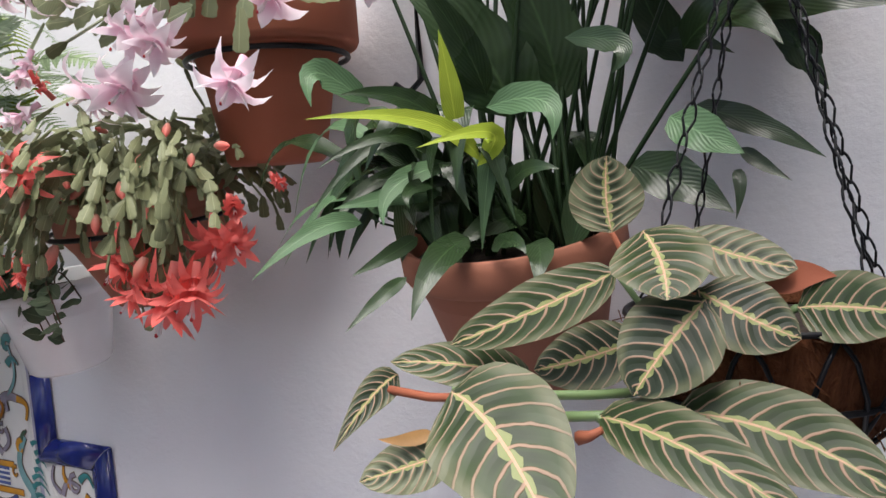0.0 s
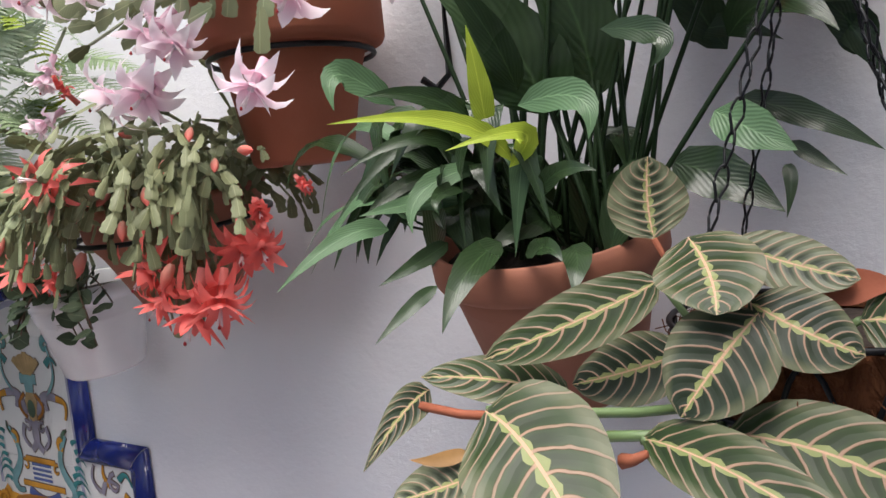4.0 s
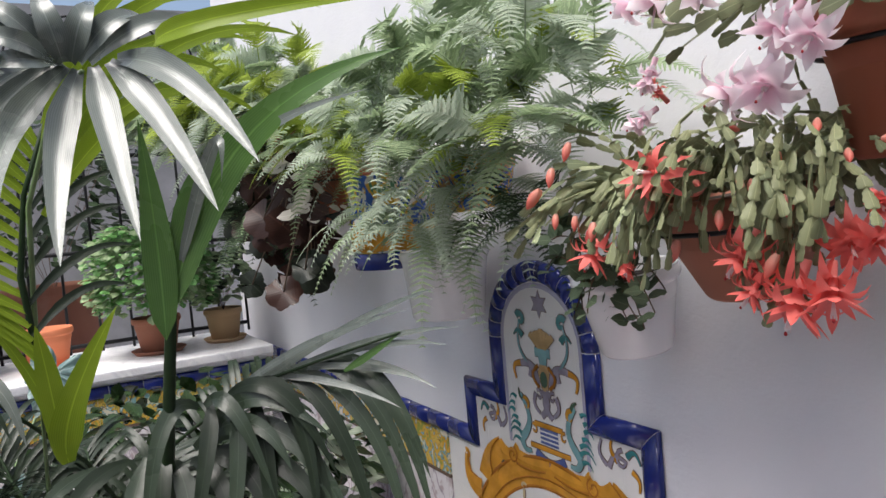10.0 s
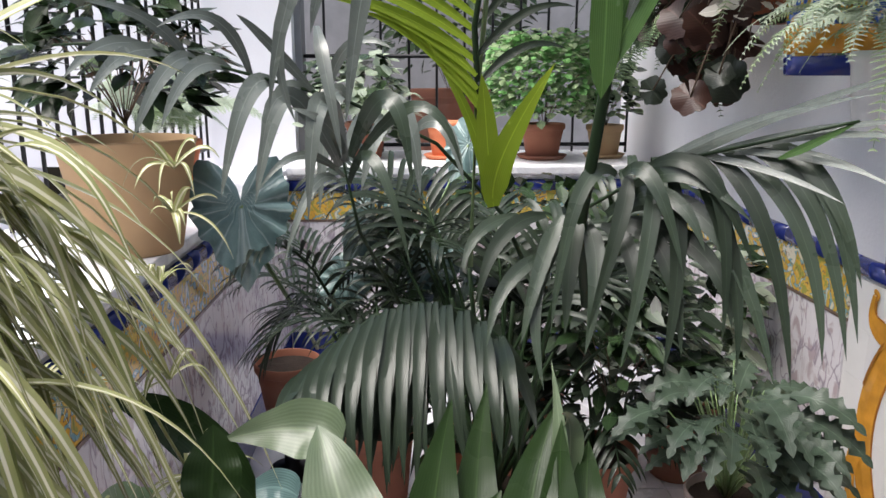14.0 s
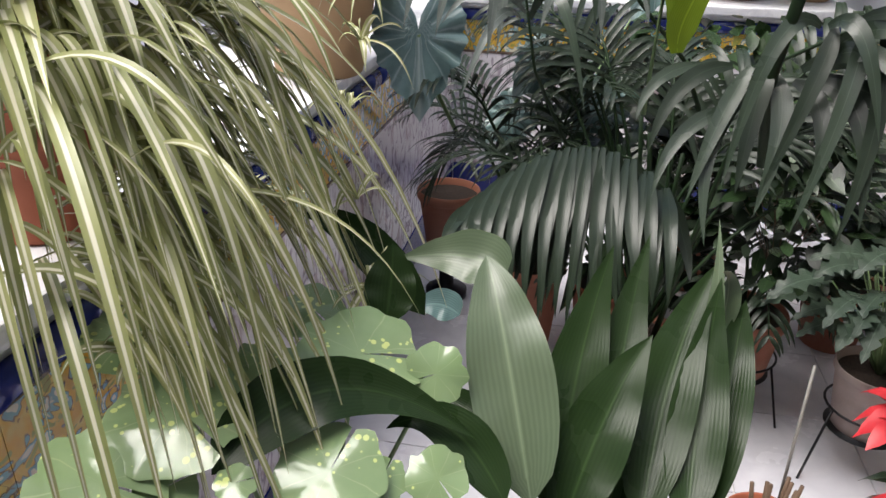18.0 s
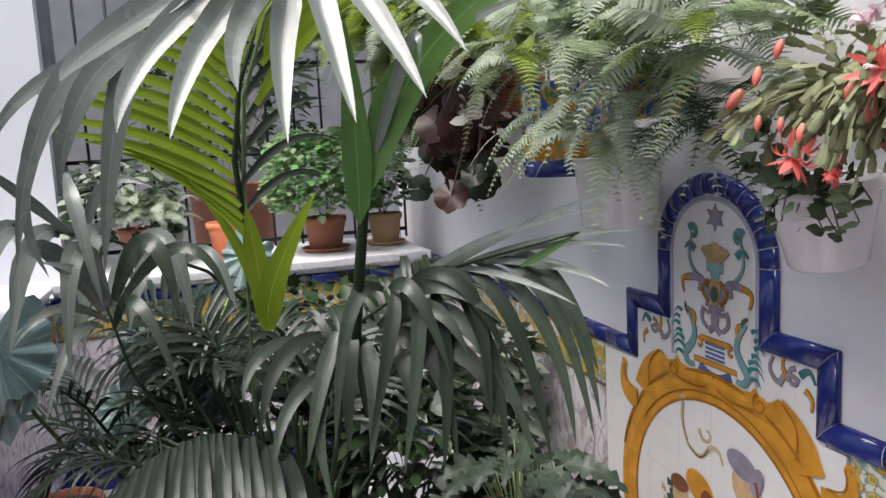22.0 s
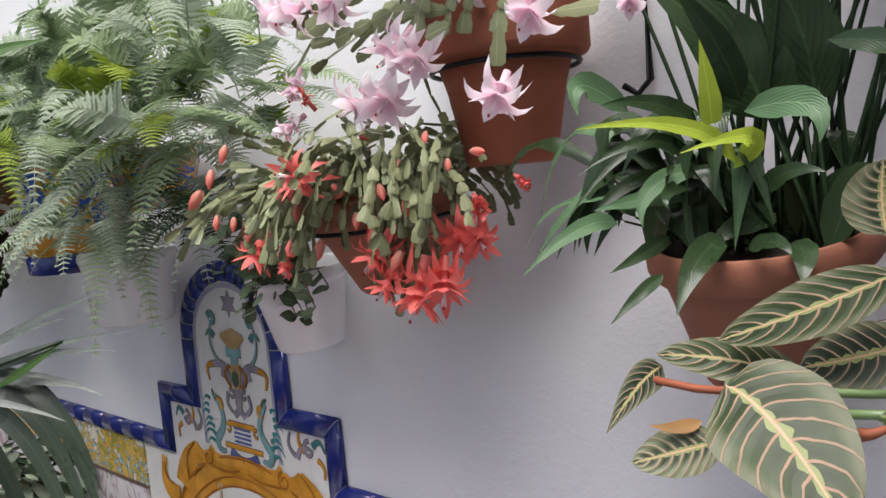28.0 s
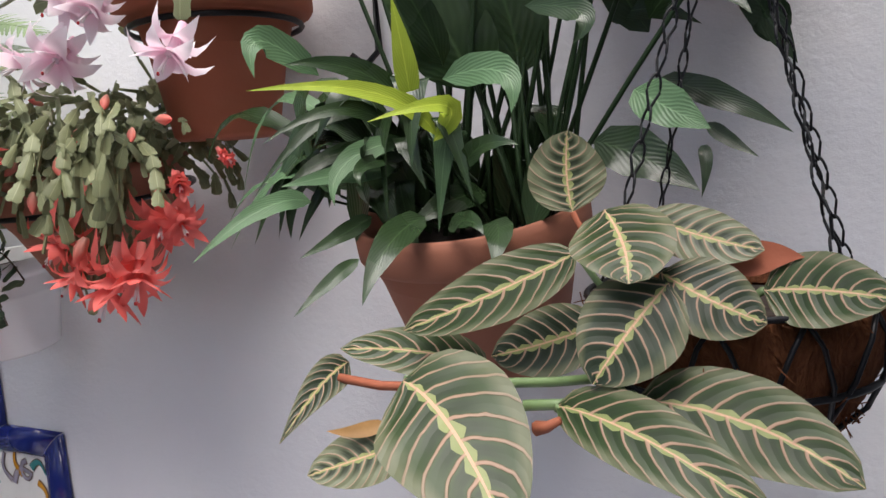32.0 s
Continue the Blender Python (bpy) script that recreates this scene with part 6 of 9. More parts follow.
pot(wp2, CW2, 0.128, 0.104, 0.195, M_WHITEPOT, 0.03, 0.003, 0.008)


# ---- ferns ----
def pinna(g, p, d, n, L, w):
    """One toothed leaflet of a fern: from p along d, upper side to n, with its tip bent down."""
    s = d.cross(n).normalized()
    k = 8
    v, uv = [], []
    for i in range(k + 1):
        t = i / k
        q = p + d * (L * t) - n * (L * 0.16 * t * t)
        half = w * (1.0 if i % 2 else 0.58) * (1 - t) ** 0.55 if i < k else 0.0004
        for u in (-1, 0, 1):
            v.append(q + s * (half * u) + d * (0.35 * half * abs(u)) - n * (0.18 * half * (1 - abs(u))))
            uv.append((0.5 + 0.5 * u, t))
    f = []
    for i in range(k):
        a = i * 3
        f += [(a, a + 1, a + 4, a + 3), (a + 1, a + 2, a + 5, a + 4)]
    g.add(v, f, uv)


def fern_frond(parent, p0, d, elev, L, droop, mat, wide=0.19, ymax=1.09):
    """One arching feathered frond: d its way over the ground, elev how steeply it starts, droop how far the tip hangs."""
    p0, d, up = Vector(p0), Vector(d), Vector((0, 0, 1))
    p1 = p0 + d * (L * 0.55 * math.cos(elev)) + up * (L * 0.62 * math.sin(elev))
    p2 = p0 + d * (L * 0.92 * math.cos(elev)) + up * (L * (0.78 * math.sin(elev) - 0.62 * droop))
    p1.y, p2.y = min(p1.y, ymax), min(p2.y, ymax)
    pts = bez(p0, p1, p2, 14)
    g = tube(Geo(), pts, 0.0016, 4, 0, 0.0006)
    face = d * rnd(0.7, 1.1) + up * 0.6 + Vector((rnd(-0.35, 0.45), rnd(-0.45, 0.2), 0))
    pairs = max(9, int(L / 0.0128))
    for i in range(pairs):
        v = 0.14 + 0.86 * i / (pairs - 1)
        q = v * 13
        a = min(int(q), 12)
        p = pts[a].lerp(pts[a + 1], q - a)
        t = (pts[a + 1] - pts[a]).normalized()
        s = t.cross(face)
        s = s.normalized() if s.length > 1e-4 else t.orthogonal()
        n = s.cross(t)
        ll = L * wide * (min(1.0, 0.45 + (v - 0.14) * 3.2)) * (1.04 - v) ** 0.75 + 0.004
        for sg in (-1, 1):
            dd = (s * sg + t * 0.42 + n * 0.08 + Vector((rnd(-1, 1), rnd(-1, 1), rnd(-1, 1))) * 0.07).normalized()
            pinna(g, p, dd, n, ll * rnd(0.9, 1.06), min(0.0085, max(0.0032, ll * 0.13)))
    return part("frond", g, mat, parent)


def fern(label, c, n, size, mats, seed, az=(-3.5, 0.6), elev=(-0.2, 1.1), droop=(0.3, 0.9), core=(0.10, 0.07, 0.06), ymax=1.09, wide=0.19, flat_=0.85):
    f = thing("fern", label, "plant", group="ferns along the wall")
    random.seed(seed)
    for k in range(n):
        a = rnd(*az)
        d = Vector((math.cos(a), math.sin(a) * flat_, 0))
        p0 = Vector(c) + Vector((rnd(-1, 1) * core[0], rnd(-1, 1) * core[1], rnd(-1, 1) * core[2]))
        p0.y = min(p0.y, ymax - 0.01)
        fern_frond(f, p0, d, rnd(*elev), rnd(*size), rnd(*droop), random.choice(mats), wide, ymax)
    return f


GREYS, YOUNG = (M_FERN, M_FERN_BLUE, M_FERN_BLUE, M_FERN), (M_FERN, M_FERN_LIT, M_FERN_LIT, M_FERN)
fern("big lacy fern with grey-green arching fronds in a wall pot", (-1.70, 0.86, 1.88), 230, (0.15, 0.33), GREYS + GREYS + (M_FERN_LIT,), 41, az=(-3.1, 0.6), elev=(-0.1, 1.3), droop=(0.3, 1.25), core=(0.38, 0.14, 0.12), wide=0.26)
fern("tall upright fern fronds with fresh tips", (-1.72, 0.96, 2.00), 34, (0.12, 0.26), (M_FERN, M_FERN_LIT, M_FERN), 42, elev=(0.7, 1.5), droop=(0.0, 0.4), core=(0.38, 0.06, 0.06), wide=0.22)
fern("dense drooping fern hanging below its pot", (-2.06, 0.88, 1.64), 34, (0.18, 0.36), GREYS, 43, az=(-2.6, 0.0), elev=(0.0, 0.8), droop=(0.8, 1.5), core=(0.22, 0.06, 0.06), wide=0.20)
fern("fern with dark narrow fronds trailing over the tiled arch", (-1.62, 0.96, 1.66), 28, (0.16, 0.30), (M_FERN, M_FERN_BLUE, M_FERN_DARK), 49, az=(-2.4, 0.3), elev=(0.0, 0.7), droop=(0.8, 1.5), core=(0.17, 0.05, 0.06), wide=0.20)
fern("arching fern over a painted pot", (-2.42, 0.86, 1.92), 110, (0.18, 0.36), (M_FERN, M_FERN_LIT, M_FERN_BLUE), 44, az=(-3.1, 0.5), elev=(-0.1, 1.2), droop=(0.4, 1.3), core=(0.26, 0.11, 0.09), wide=0.23)
fern("pale green fern on the wall", (-3.05, 0.80, 2.14), 140, (0.22, 0.42), YOUNG + (M_FERN_BLUE,), 45, az=(-3.1, 0.5), elev=(-0.1, 1.2), droop=(0.3, 1.2), core=(0.38, 0.14, 0.12), wide=0.23)
fern("bright fern by the end window", (-3.70, 0.76, 2.22), 130, (0.26, 0.48), YOUNG, 46, az=(-3.1, 0.5), elev=(-0.1, 1.2), droop=(0.3, 1.2), core=(0.40, 0.16, 0.12), wide=0.22)
fern("fern beside the window grille", (-4.35, 0.62, 2.24), 90, (0.30, 0.54), GREYS, 47, az=(-3.1, 0.5), elev=(-0.1, 1.2), droop=(0.3, 1.2), core=(0.26, 0.22, 0.12), wide=0.22)
fern("dark fishbone fern hanging by the end window", (-3.35, 0.84, 1.80), 80, (0.22, 0.42), (M_FERN_DARK, M_FERN_DARK, M_FERN), 50, az=(-3.0, 0.4), elev=(-0.1, 0.9), droop=(0.7, 1.5), core=(0.30, 0.09, 0.14), wide=0.18)
for c, r, h in (((-3.05, 0.95, 2.05), 0.13, 0.20), ((-3.70, 0.95, 2.08), 0.13, 0.20), ((-4.35, 0.93, 2.08), 0.13, 0.20), ((-3.35, 0.96, 1.70), 0.12, 0.18)):
    fp = thing("flower_pot", "terracotta wall pot hidden under fern fronds", "flower pot", group="wall pots")
    pot(fp, c, r, r * 0.66, h, M_TERRA, 0.04, 0.008)
    wall_ring(fp, c, r - 0.02, c[2] - 0.05)

# ---- dark begonias ----
def round_leaf(parent, c, n, r, mat, notch=0.05, cup=0.10, turn=0.0):
    """A kidney-shaped leaf with a notch at the stalk and a wavy rim."""
    c, n = Vector(c), Vector(n).normalized()
    s = n.orthogonal().normalized()
    w = n.cross(s)
    v, f, uv = [c], [], [(0.5, 0.5)]
    m, rings = 40, (0.35, 0.7, 1.0)
    for q in rings:
        for k in range(m):
            a = notch + (2 * math.pi - 2 * notch) * k / (m - 1) + turn
            rr = r * q * (0.93 + 0.05 * math.cos(7 * a) + 0.03 * math.sin(11 * a)) * (1 - 0.12 * (abs(k - m / 2) < 1))
            h = cup * r * q * q * (0.4 + 0.8 * math.sin(3 * a + turn)) - 0.12 * r * q * q
            v.append(c + s * rr * math.cos(a) + w * rr * math.sin(a) + n * h)
            uv.append((0.5 + 0.5 * q * math.cos(a), 0.5 + 0.5 * q * math.sin(a)))
    for k in range(m - 1):
        f.append((0, 1 + k, 2 + k))
        for i in range(2):
            p = 1 + i * m + k
            f.append((p, p + m, p + m + 1, p + 1))
    return part("leaf", Geo().add(v, f, uv), mat, parent)


beg_pot = thing("flower_pot", "reddish terracotta wall pot with dark begonias", "flower pot")
CB = (-2.80, 0.97, 1.87)
pot(beg_pot, CB, 0.13, 0.085, 0.20, M_TERRA_DARK, 0.04, 0.008)
wall_ring(beg_pot, CB, 0.115, CB[2] - 0.06)
begonia = thing("begonia", "begonia with large dark wine-brown leaves hanging down", "plant")
random.seed(52)
for k in range(44):
    p0 = Vector((CB[0] + rnd(-0.10, 0.10), CB[1] - rnd(0.04, 0.12), CB[2] + rnd(-0.05, 0.02)))
    p1 = Vector((-3.02 + rnd(-0.40, 0.30), 0.84 + rnd(-0.14, 0.12), 1.62 + rnd(-0.20, 0.22)))
    stalk(begonia, arc(p0, p1, 0.05, 6), 0.0028, M_STEM_BROWN)
    round_leaf(begonia, p1, (1.0, rnd(-0.9, 0.1), rnd(-0.2, 0.9)), rnd(0.048, 0.088), M_BEGONIA if rnd(0, 1) < 0.75 else M_BEGONIA_DARK, 0.12, 0.14, rnd(0, 6))
pale = thing("begonia", "small begonia with pale silvery leaves", "plant")
for k in range(46):
    p0 = Vector((-2.70 + rnd(-0.20, 0.14), 0.83 + rnd(-0.08, 0.10), 1.80 + rnd(-0.12, 0.12)))
    d = Vector((rnd(-1, 1), rnd(-1, 0), rnd(-0.5, 0.5))).normalized()
    L = rnd(0.045, 0.085)
    leaf(pale, p0, p0 + d * L * 0.5, p0 + d * L, L * 0.62, (1.0, rnd(-0.9, 0.2), rnd(0.2, 0.9)), M_BEGONIA_PALE if k % 4 else M_BEGONIA, sh_broad, 0.12, 0.1, 7, cross=2)
    stalk(pale, [p0, p0.lerp(Vector((-2.75, 0.95, 1.74)), 0.5), (-2.75, 0.95, 1.74)], 0.0015, M_STEM_BROWN)

# ---- pots on the end sill ----
ZS = SILL + 0.012
for x, y, r, h, mat, lab in ((-4.48, -0.02, 0.125, 0.19, M_TERRA_ORANGE, "orange plastic flower pot on the marble sill"), (-4.45, 0.50, 0.125, 0.18, M_TERRA, "terracotta pot with a maidenhair fern"), (-4.50, 0.86, 0.105, 0.17, M_TAN, "ochre clay pot standing in a saucer")):
    fp = thing("flower_pot", lab, "flower pot")
    pot(fp, (x, y, ZS + 0.014 + h), r, r * 0.72, h, mat, 0.035, 0.006)
    part("saucer", lathe(Geo(), [(0.001, 0.0), (r * 0.95, 0.0), (r * 1.12, 0.022), (r * 1.08, 0.024), (r * 0.9, 0.008), (0.001, 0.007)], 32, (x, y, ZS)), mat, fp)


def bushy(label, c, rx, rz, n, size, mats, seed, name="maidenhair_fern", round_=0.9, cat="plant", stems=14):
    """A mound of small leaflets on wiry stems."""
    b = thing(name, label, cat)
    random.seed(seed)
    c = Vector(c)
    geos = [Geo() for _ in mats]
    for k in range(n):
        a, q, e = rnd(0, 6.28), rnd(0.35, 1.0) ** 0.5, rnd(-0.75, 1.4)
        p = c + Vector((rx * q * math.cos(a) * math.cos(e * 0.8), rx * q * math.sin(a) * math.cos(e * 0.8), rz * (0.15 + q * math.sin(e))))
        d = Vector((math.cos(a) + rnd(-0.6, 0.6), math.sin(a) + rnd(-0.6, 0.6), rnd(-0.9, 0.3))).normalized()
        L = size * rnd(0.7, 1.3)
        blade(random.choice(geos), bez(p, p + d * L * 0.5, p + d * L, 4), L * round_, (rnd(-0.4, 0.6), rnd(-0.6, 0.4), 1), sh_broad, 0.1, 2, 0.1)
    for k, (g, m) in enumerate(zip(geos, mats)):
        tagged(part("foliage", g, m, b), kind="stuff")
    for k in range(stems):
        a = 2 * math.pi * k / stems
        stalk(b, arc(c + Vector((0, 0, -rz * 0.75)), c + Vector((rx * 0.7 * math.cos(a), rx * 0.7 * math.sin(a), rz * 0.4)), 0.03, 6), 0.0015, M_STEM_BROWN)
    return b


bushy("bright green maidenhair fern in a pot on the sill", (-4.42, 0.50, 1.43), 0.33, 0.28, 2400, 0.042, (M_MAIDEN, M_FERN), 61)
bushy("low leafy plant in a pot on the sill", (-4.48, 0.86, 1.38), 0.16, 0.20, 260, 0.06, (M_FERN, M_LILY), 62, "pot_plant")
bushy("dark leafy plant against the grille", (-4.62, -0.55, 1.30), 0.30, 0.30, 420, 0.07, (M_LILY, M_FERN_BLUE), 63, "pot_plant")
fern("green fern on the end sill by the grille", (-4.50, -0.45, 1.30), 34, (0.26, 0.44), (M_FERN_BLUE, M_FERN), 48, (-3.14, 3.14), (0.3, 1.2), (0.4, 0.9), (0.08, 0.10, 0.03))
fp = thing("flower_pot", "terracotta pot among leaves on the end sill", "flower pot")
pot(fp, (-4.55, -0.48, ZS + 0.20), 0.12, 0.085, 0.20, M_TERRA, 0.035, 0.006)

hang = thing("flower_pot", "terracotta pot hung high on the wall", "flower pot")
pot(hang, (-0.19, 0.985, 2.04), 0.13, 0.085, 0.19, M_TERRA_ORANGE, 0.04, 0.006)
wall_ring(hang, (-0.19, 0.985), 0.118, 1.98)

# ---- kentia palm on the floor ----
def palm_frond(parent, pts, n, length, width, mat, droop=0.55, start=0.3, vee=0.3, face=(0, 0, 1), spread=0.75, seed=0, split=True, tipless=0.6):
    """A palm frond: rib with strap leaflets on both sides."""
    random.seed(seed)
    pts = [Vector(p) for p in pts]
    k = len(pts)
    rib = part("frond", tube(Geo(), pts, 0.007, 6, 0, 0.002), M_STEM, parent)
    up = Vector(face)
    for i in range(n):
        v = start + (1 - start) * i / (n - 1)
        q = v * (k - 1)
        a = min(int(q), k - 2)
        p = pts[a].lerp(pts[a + 1], q - a)
        t = (pts[a + 1] - pts[a]).normalized()
        s = t.cross(up).normalized()
        nn = s.cross(t)
        L = length * (0.75 + 0.5 * math.sin(math.pi * min(1, 0.15 + v * 0.85))) * (1 - (1 - tipless) * max(0, (v - 0.75) / 0.25))
        for sg in (-1, 1):
            d = (s * sg * spread + t * (0.55 + 0.5 * v) + nn * vee + Vector((rnd(-1, 1), rnd(-1, 1), rnd(-1, 1))) * 0.07).normalized()
            ll = L * rnd(0.9, 1.08)
            p1 = p + d * ll * 0.55
            p2 = p + d * ll * 0.80 + Vector((0, 0, -1)) * ll * droop * rnd(0.85, 1.15)
            g = blade(Geo(), bez(p, p1, p2, 10), width * rnd(0.85, 1.1), nn + Vector((0, 0, 0.3)), sh_blade, 0.22, 2)
            part("leaflet", g, mat, rib)
    return rib


def leaflets(parent, p0, pm, p2, w, face, mat, shape, n=12, name="leaflet"):
    """Two narrow leaflets side by side that part towards their tips."""
    p0, pm, p2 = Vector(p0), Vector(pm), Vector(p2)
    side = (p2 - p0).cross(Vector(face)).normalized()
    for sg in (-1, 1):
        o = side * (sg * w * 0.42)
        leaf(parent, p0 + o * 0.5, pm + o + Vector((0, 0, rnd(-0.008, 0.008))), p2 + o * rnd(0.9, 1.8) + Vector((rnd(-0.01, 0.01), 0, rnd(-0.02, 0.03))), w * rnd(0.84, 1.0), face, mat, shape, 0.2, 0.02, n, name)


random.seed(75)
kentia = thing("palm", "tall kentia palm with glossy arching fronds in a floor pot", "plant")
KB = Vector((-2.20, 0.02, 0.33))

leaf(kentia, (-1.632, 0.132, 1.978), (-1.500, 0.212, 1.920), (-1.347, 0.285, 1.763), 0.058, (0.95, -0.25, 0.19), M_PALM_SHEEN, sh_blade, fold=0.3, n=14, name="leaflet")
leaf(kentia, (-1.635, 0.119, 1.974), (-1.518, 0.172, 1.864), (-1.370, 0.221, 1.695), 0.055, (0.95, -0.22, 0.23), M_PALM_SHEEN, sh_blade, fold=0.3, n=14, name="leaflet")
leaf(kentia, (-1.641, 0.094, 1.967), (-1.536, 0.100, 1.838), (-1.398, 0.110, 1.661), 0.053, (0.96, -0.17, 0.24), M_PALM_SHEEN, sh_blade, fold=0.3, n=14, name="leaflet")
leaf(kentia, (-1.646, 0.070, 1.962), (-1.550, 0.022, 1.811), (-1.414, 0.002, 1.635), 0.055, (0.96, -0.11, 0.26), M_PALM_SHEEN, sh_blade, fold=0.3, n=14, name="leaflet")
leaf(kentia, (-1.647, 0.052, 1.968), (-1.553, -0.046, 1.841), (-1.421, -0.067, 1.717), 0.051, (0.97, -0.06, 0.24), M_PALM_SHEEN, sh_blade, fold=0.3, n=14, name="leaflet")
leaf(kentia, (-1.648, 0.028, 1.975), (-1.558, -0.109, 1.815), (-1.421, -0.173, 1.648), 0.055, (0.97, -0.02, 0.26), M_PALM_SHEEN, sh_blade, fold=0.3, n=14, name="leaflet")
leaf(kentia, (-1.649, 0.009, 1.981), (-1.557, -0.180, 1.816), (-1.417, -0.246, 1.662), 0.055, (0.97, 0.03, 0.26), M_PALM_SHEEN, sh_blade, fold=0.3, n=14, name="leaflet")
leaf(kentia, (-1.650, -0.011, 1.988), (-1.553, -0.235, 1.835), (-1.409, -0.313, 1.737), 0.057, (0.97, 0.07, 0.25), M_PALM_SHEEN, sh_blade, fold=0.3, n=14, name="leaflet")
leaf(kentia, (-1.647, 0.043, 1.971), (-1.535, -0.025, 1.955), (-1.679, -0.081, 1.966), 0.038, (0.98, -0.08, 0.16), M_PALM_SHEEN, sh_blade, fold=0.3, n=14, name="leaflet")
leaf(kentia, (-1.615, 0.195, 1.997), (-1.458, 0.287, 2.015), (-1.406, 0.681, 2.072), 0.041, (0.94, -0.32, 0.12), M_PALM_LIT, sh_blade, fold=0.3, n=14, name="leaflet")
leaf(kentia, (-1.648, 0.037, 1.972), (-1.529, -0.032, 1.986), (-1.670, -0.106, 2.013), 0.038, (0.99, -0.08, 0.14), M_PALM_SHEEN, sh_blade, fold=0.3, n=14, name="leaflet")
leaf(kentia, (-1.649, 0.022, 1.977), (-1.540, -0.078, 1.941), (-1.681, -0.183, 1.954), 0.034, (0.98, -0.04, 0.17), M_PALM_SHEEN, sh_blade, fold=0.3, n=14, name="leaflet")
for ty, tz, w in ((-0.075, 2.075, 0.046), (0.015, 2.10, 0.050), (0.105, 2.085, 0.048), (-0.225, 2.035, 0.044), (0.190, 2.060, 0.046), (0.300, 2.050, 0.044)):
    leaf(kentia, (-1.645, 0.045 + 0.15 * ty, 1.975), (-1.60, 0.045 + 0.55 * (ty - 0.045), 2.035), (-1.66, ty, tz), w, (0.95, -0.1, 0.35), M_PALM_SHEEN, sh_blade, fold=0.3, n=12, name="leaflet")
stalk(kentia, [(-2.088, -0.058, 1.036), (-2.084, -0.046, 1.447), (-1.949, -0.030, 1.748), (-1.783, 0.019, 1.898), (-1.635, 0.075, 1.959)], 0.0070, M_STEM_PALE, "rib", 0.0040)
stalk(kentia, [(-2.045, -0.025, 1.215), (-2.027, -0.047, 1.454), (-2.000, -0.059, 1.606), (-1.966, -0.036, 1.774), (-1.913, 0.021, 1.930)], 0.0100, M_STEM, "rib", 0.0040)
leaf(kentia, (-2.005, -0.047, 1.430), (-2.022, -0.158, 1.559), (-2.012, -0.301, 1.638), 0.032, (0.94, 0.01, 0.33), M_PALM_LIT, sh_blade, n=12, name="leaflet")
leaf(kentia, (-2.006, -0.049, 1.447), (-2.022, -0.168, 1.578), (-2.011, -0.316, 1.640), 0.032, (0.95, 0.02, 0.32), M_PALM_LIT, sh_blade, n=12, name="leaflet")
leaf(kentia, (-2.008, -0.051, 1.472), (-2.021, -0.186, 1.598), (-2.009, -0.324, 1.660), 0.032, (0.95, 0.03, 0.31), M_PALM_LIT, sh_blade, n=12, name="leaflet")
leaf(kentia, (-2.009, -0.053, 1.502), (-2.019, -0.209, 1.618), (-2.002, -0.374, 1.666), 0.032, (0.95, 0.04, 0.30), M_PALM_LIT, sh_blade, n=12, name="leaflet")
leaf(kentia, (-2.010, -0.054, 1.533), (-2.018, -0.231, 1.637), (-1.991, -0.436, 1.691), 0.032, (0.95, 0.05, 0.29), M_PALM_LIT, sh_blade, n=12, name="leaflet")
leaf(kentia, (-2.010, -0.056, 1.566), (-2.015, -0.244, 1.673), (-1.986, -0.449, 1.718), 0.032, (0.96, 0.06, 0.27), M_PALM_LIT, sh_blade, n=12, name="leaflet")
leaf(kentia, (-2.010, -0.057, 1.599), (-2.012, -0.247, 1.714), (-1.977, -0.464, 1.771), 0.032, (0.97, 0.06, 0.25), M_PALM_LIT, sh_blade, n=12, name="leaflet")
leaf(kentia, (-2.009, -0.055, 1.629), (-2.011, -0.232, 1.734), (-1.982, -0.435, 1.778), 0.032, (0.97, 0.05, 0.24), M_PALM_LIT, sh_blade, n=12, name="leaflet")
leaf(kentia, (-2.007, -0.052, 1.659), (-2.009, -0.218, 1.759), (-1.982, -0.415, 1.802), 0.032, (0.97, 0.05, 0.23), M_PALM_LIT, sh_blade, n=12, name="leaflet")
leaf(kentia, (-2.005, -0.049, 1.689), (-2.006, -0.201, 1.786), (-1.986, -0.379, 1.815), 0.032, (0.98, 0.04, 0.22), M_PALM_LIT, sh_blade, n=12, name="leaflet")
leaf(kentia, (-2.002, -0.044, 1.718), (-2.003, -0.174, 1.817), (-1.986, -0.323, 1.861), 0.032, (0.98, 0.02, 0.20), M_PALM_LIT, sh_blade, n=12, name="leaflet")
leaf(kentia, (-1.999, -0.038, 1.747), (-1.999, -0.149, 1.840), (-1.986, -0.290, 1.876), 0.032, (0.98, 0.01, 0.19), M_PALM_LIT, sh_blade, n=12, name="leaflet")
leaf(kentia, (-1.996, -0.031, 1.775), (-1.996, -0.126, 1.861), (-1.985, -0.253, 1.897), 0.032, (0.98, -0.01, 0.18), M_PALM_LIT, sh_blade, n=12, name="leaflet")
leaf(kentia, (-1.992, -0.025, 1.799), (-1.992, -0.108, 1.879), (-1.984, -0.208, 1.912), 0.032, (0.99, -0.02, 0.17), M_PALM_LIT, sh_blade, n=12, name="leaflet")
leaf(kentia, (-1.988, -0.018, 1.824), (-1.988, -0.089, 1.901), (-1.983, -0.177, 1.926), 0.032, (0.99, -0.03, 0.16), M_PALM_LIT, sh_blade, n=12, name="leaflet")
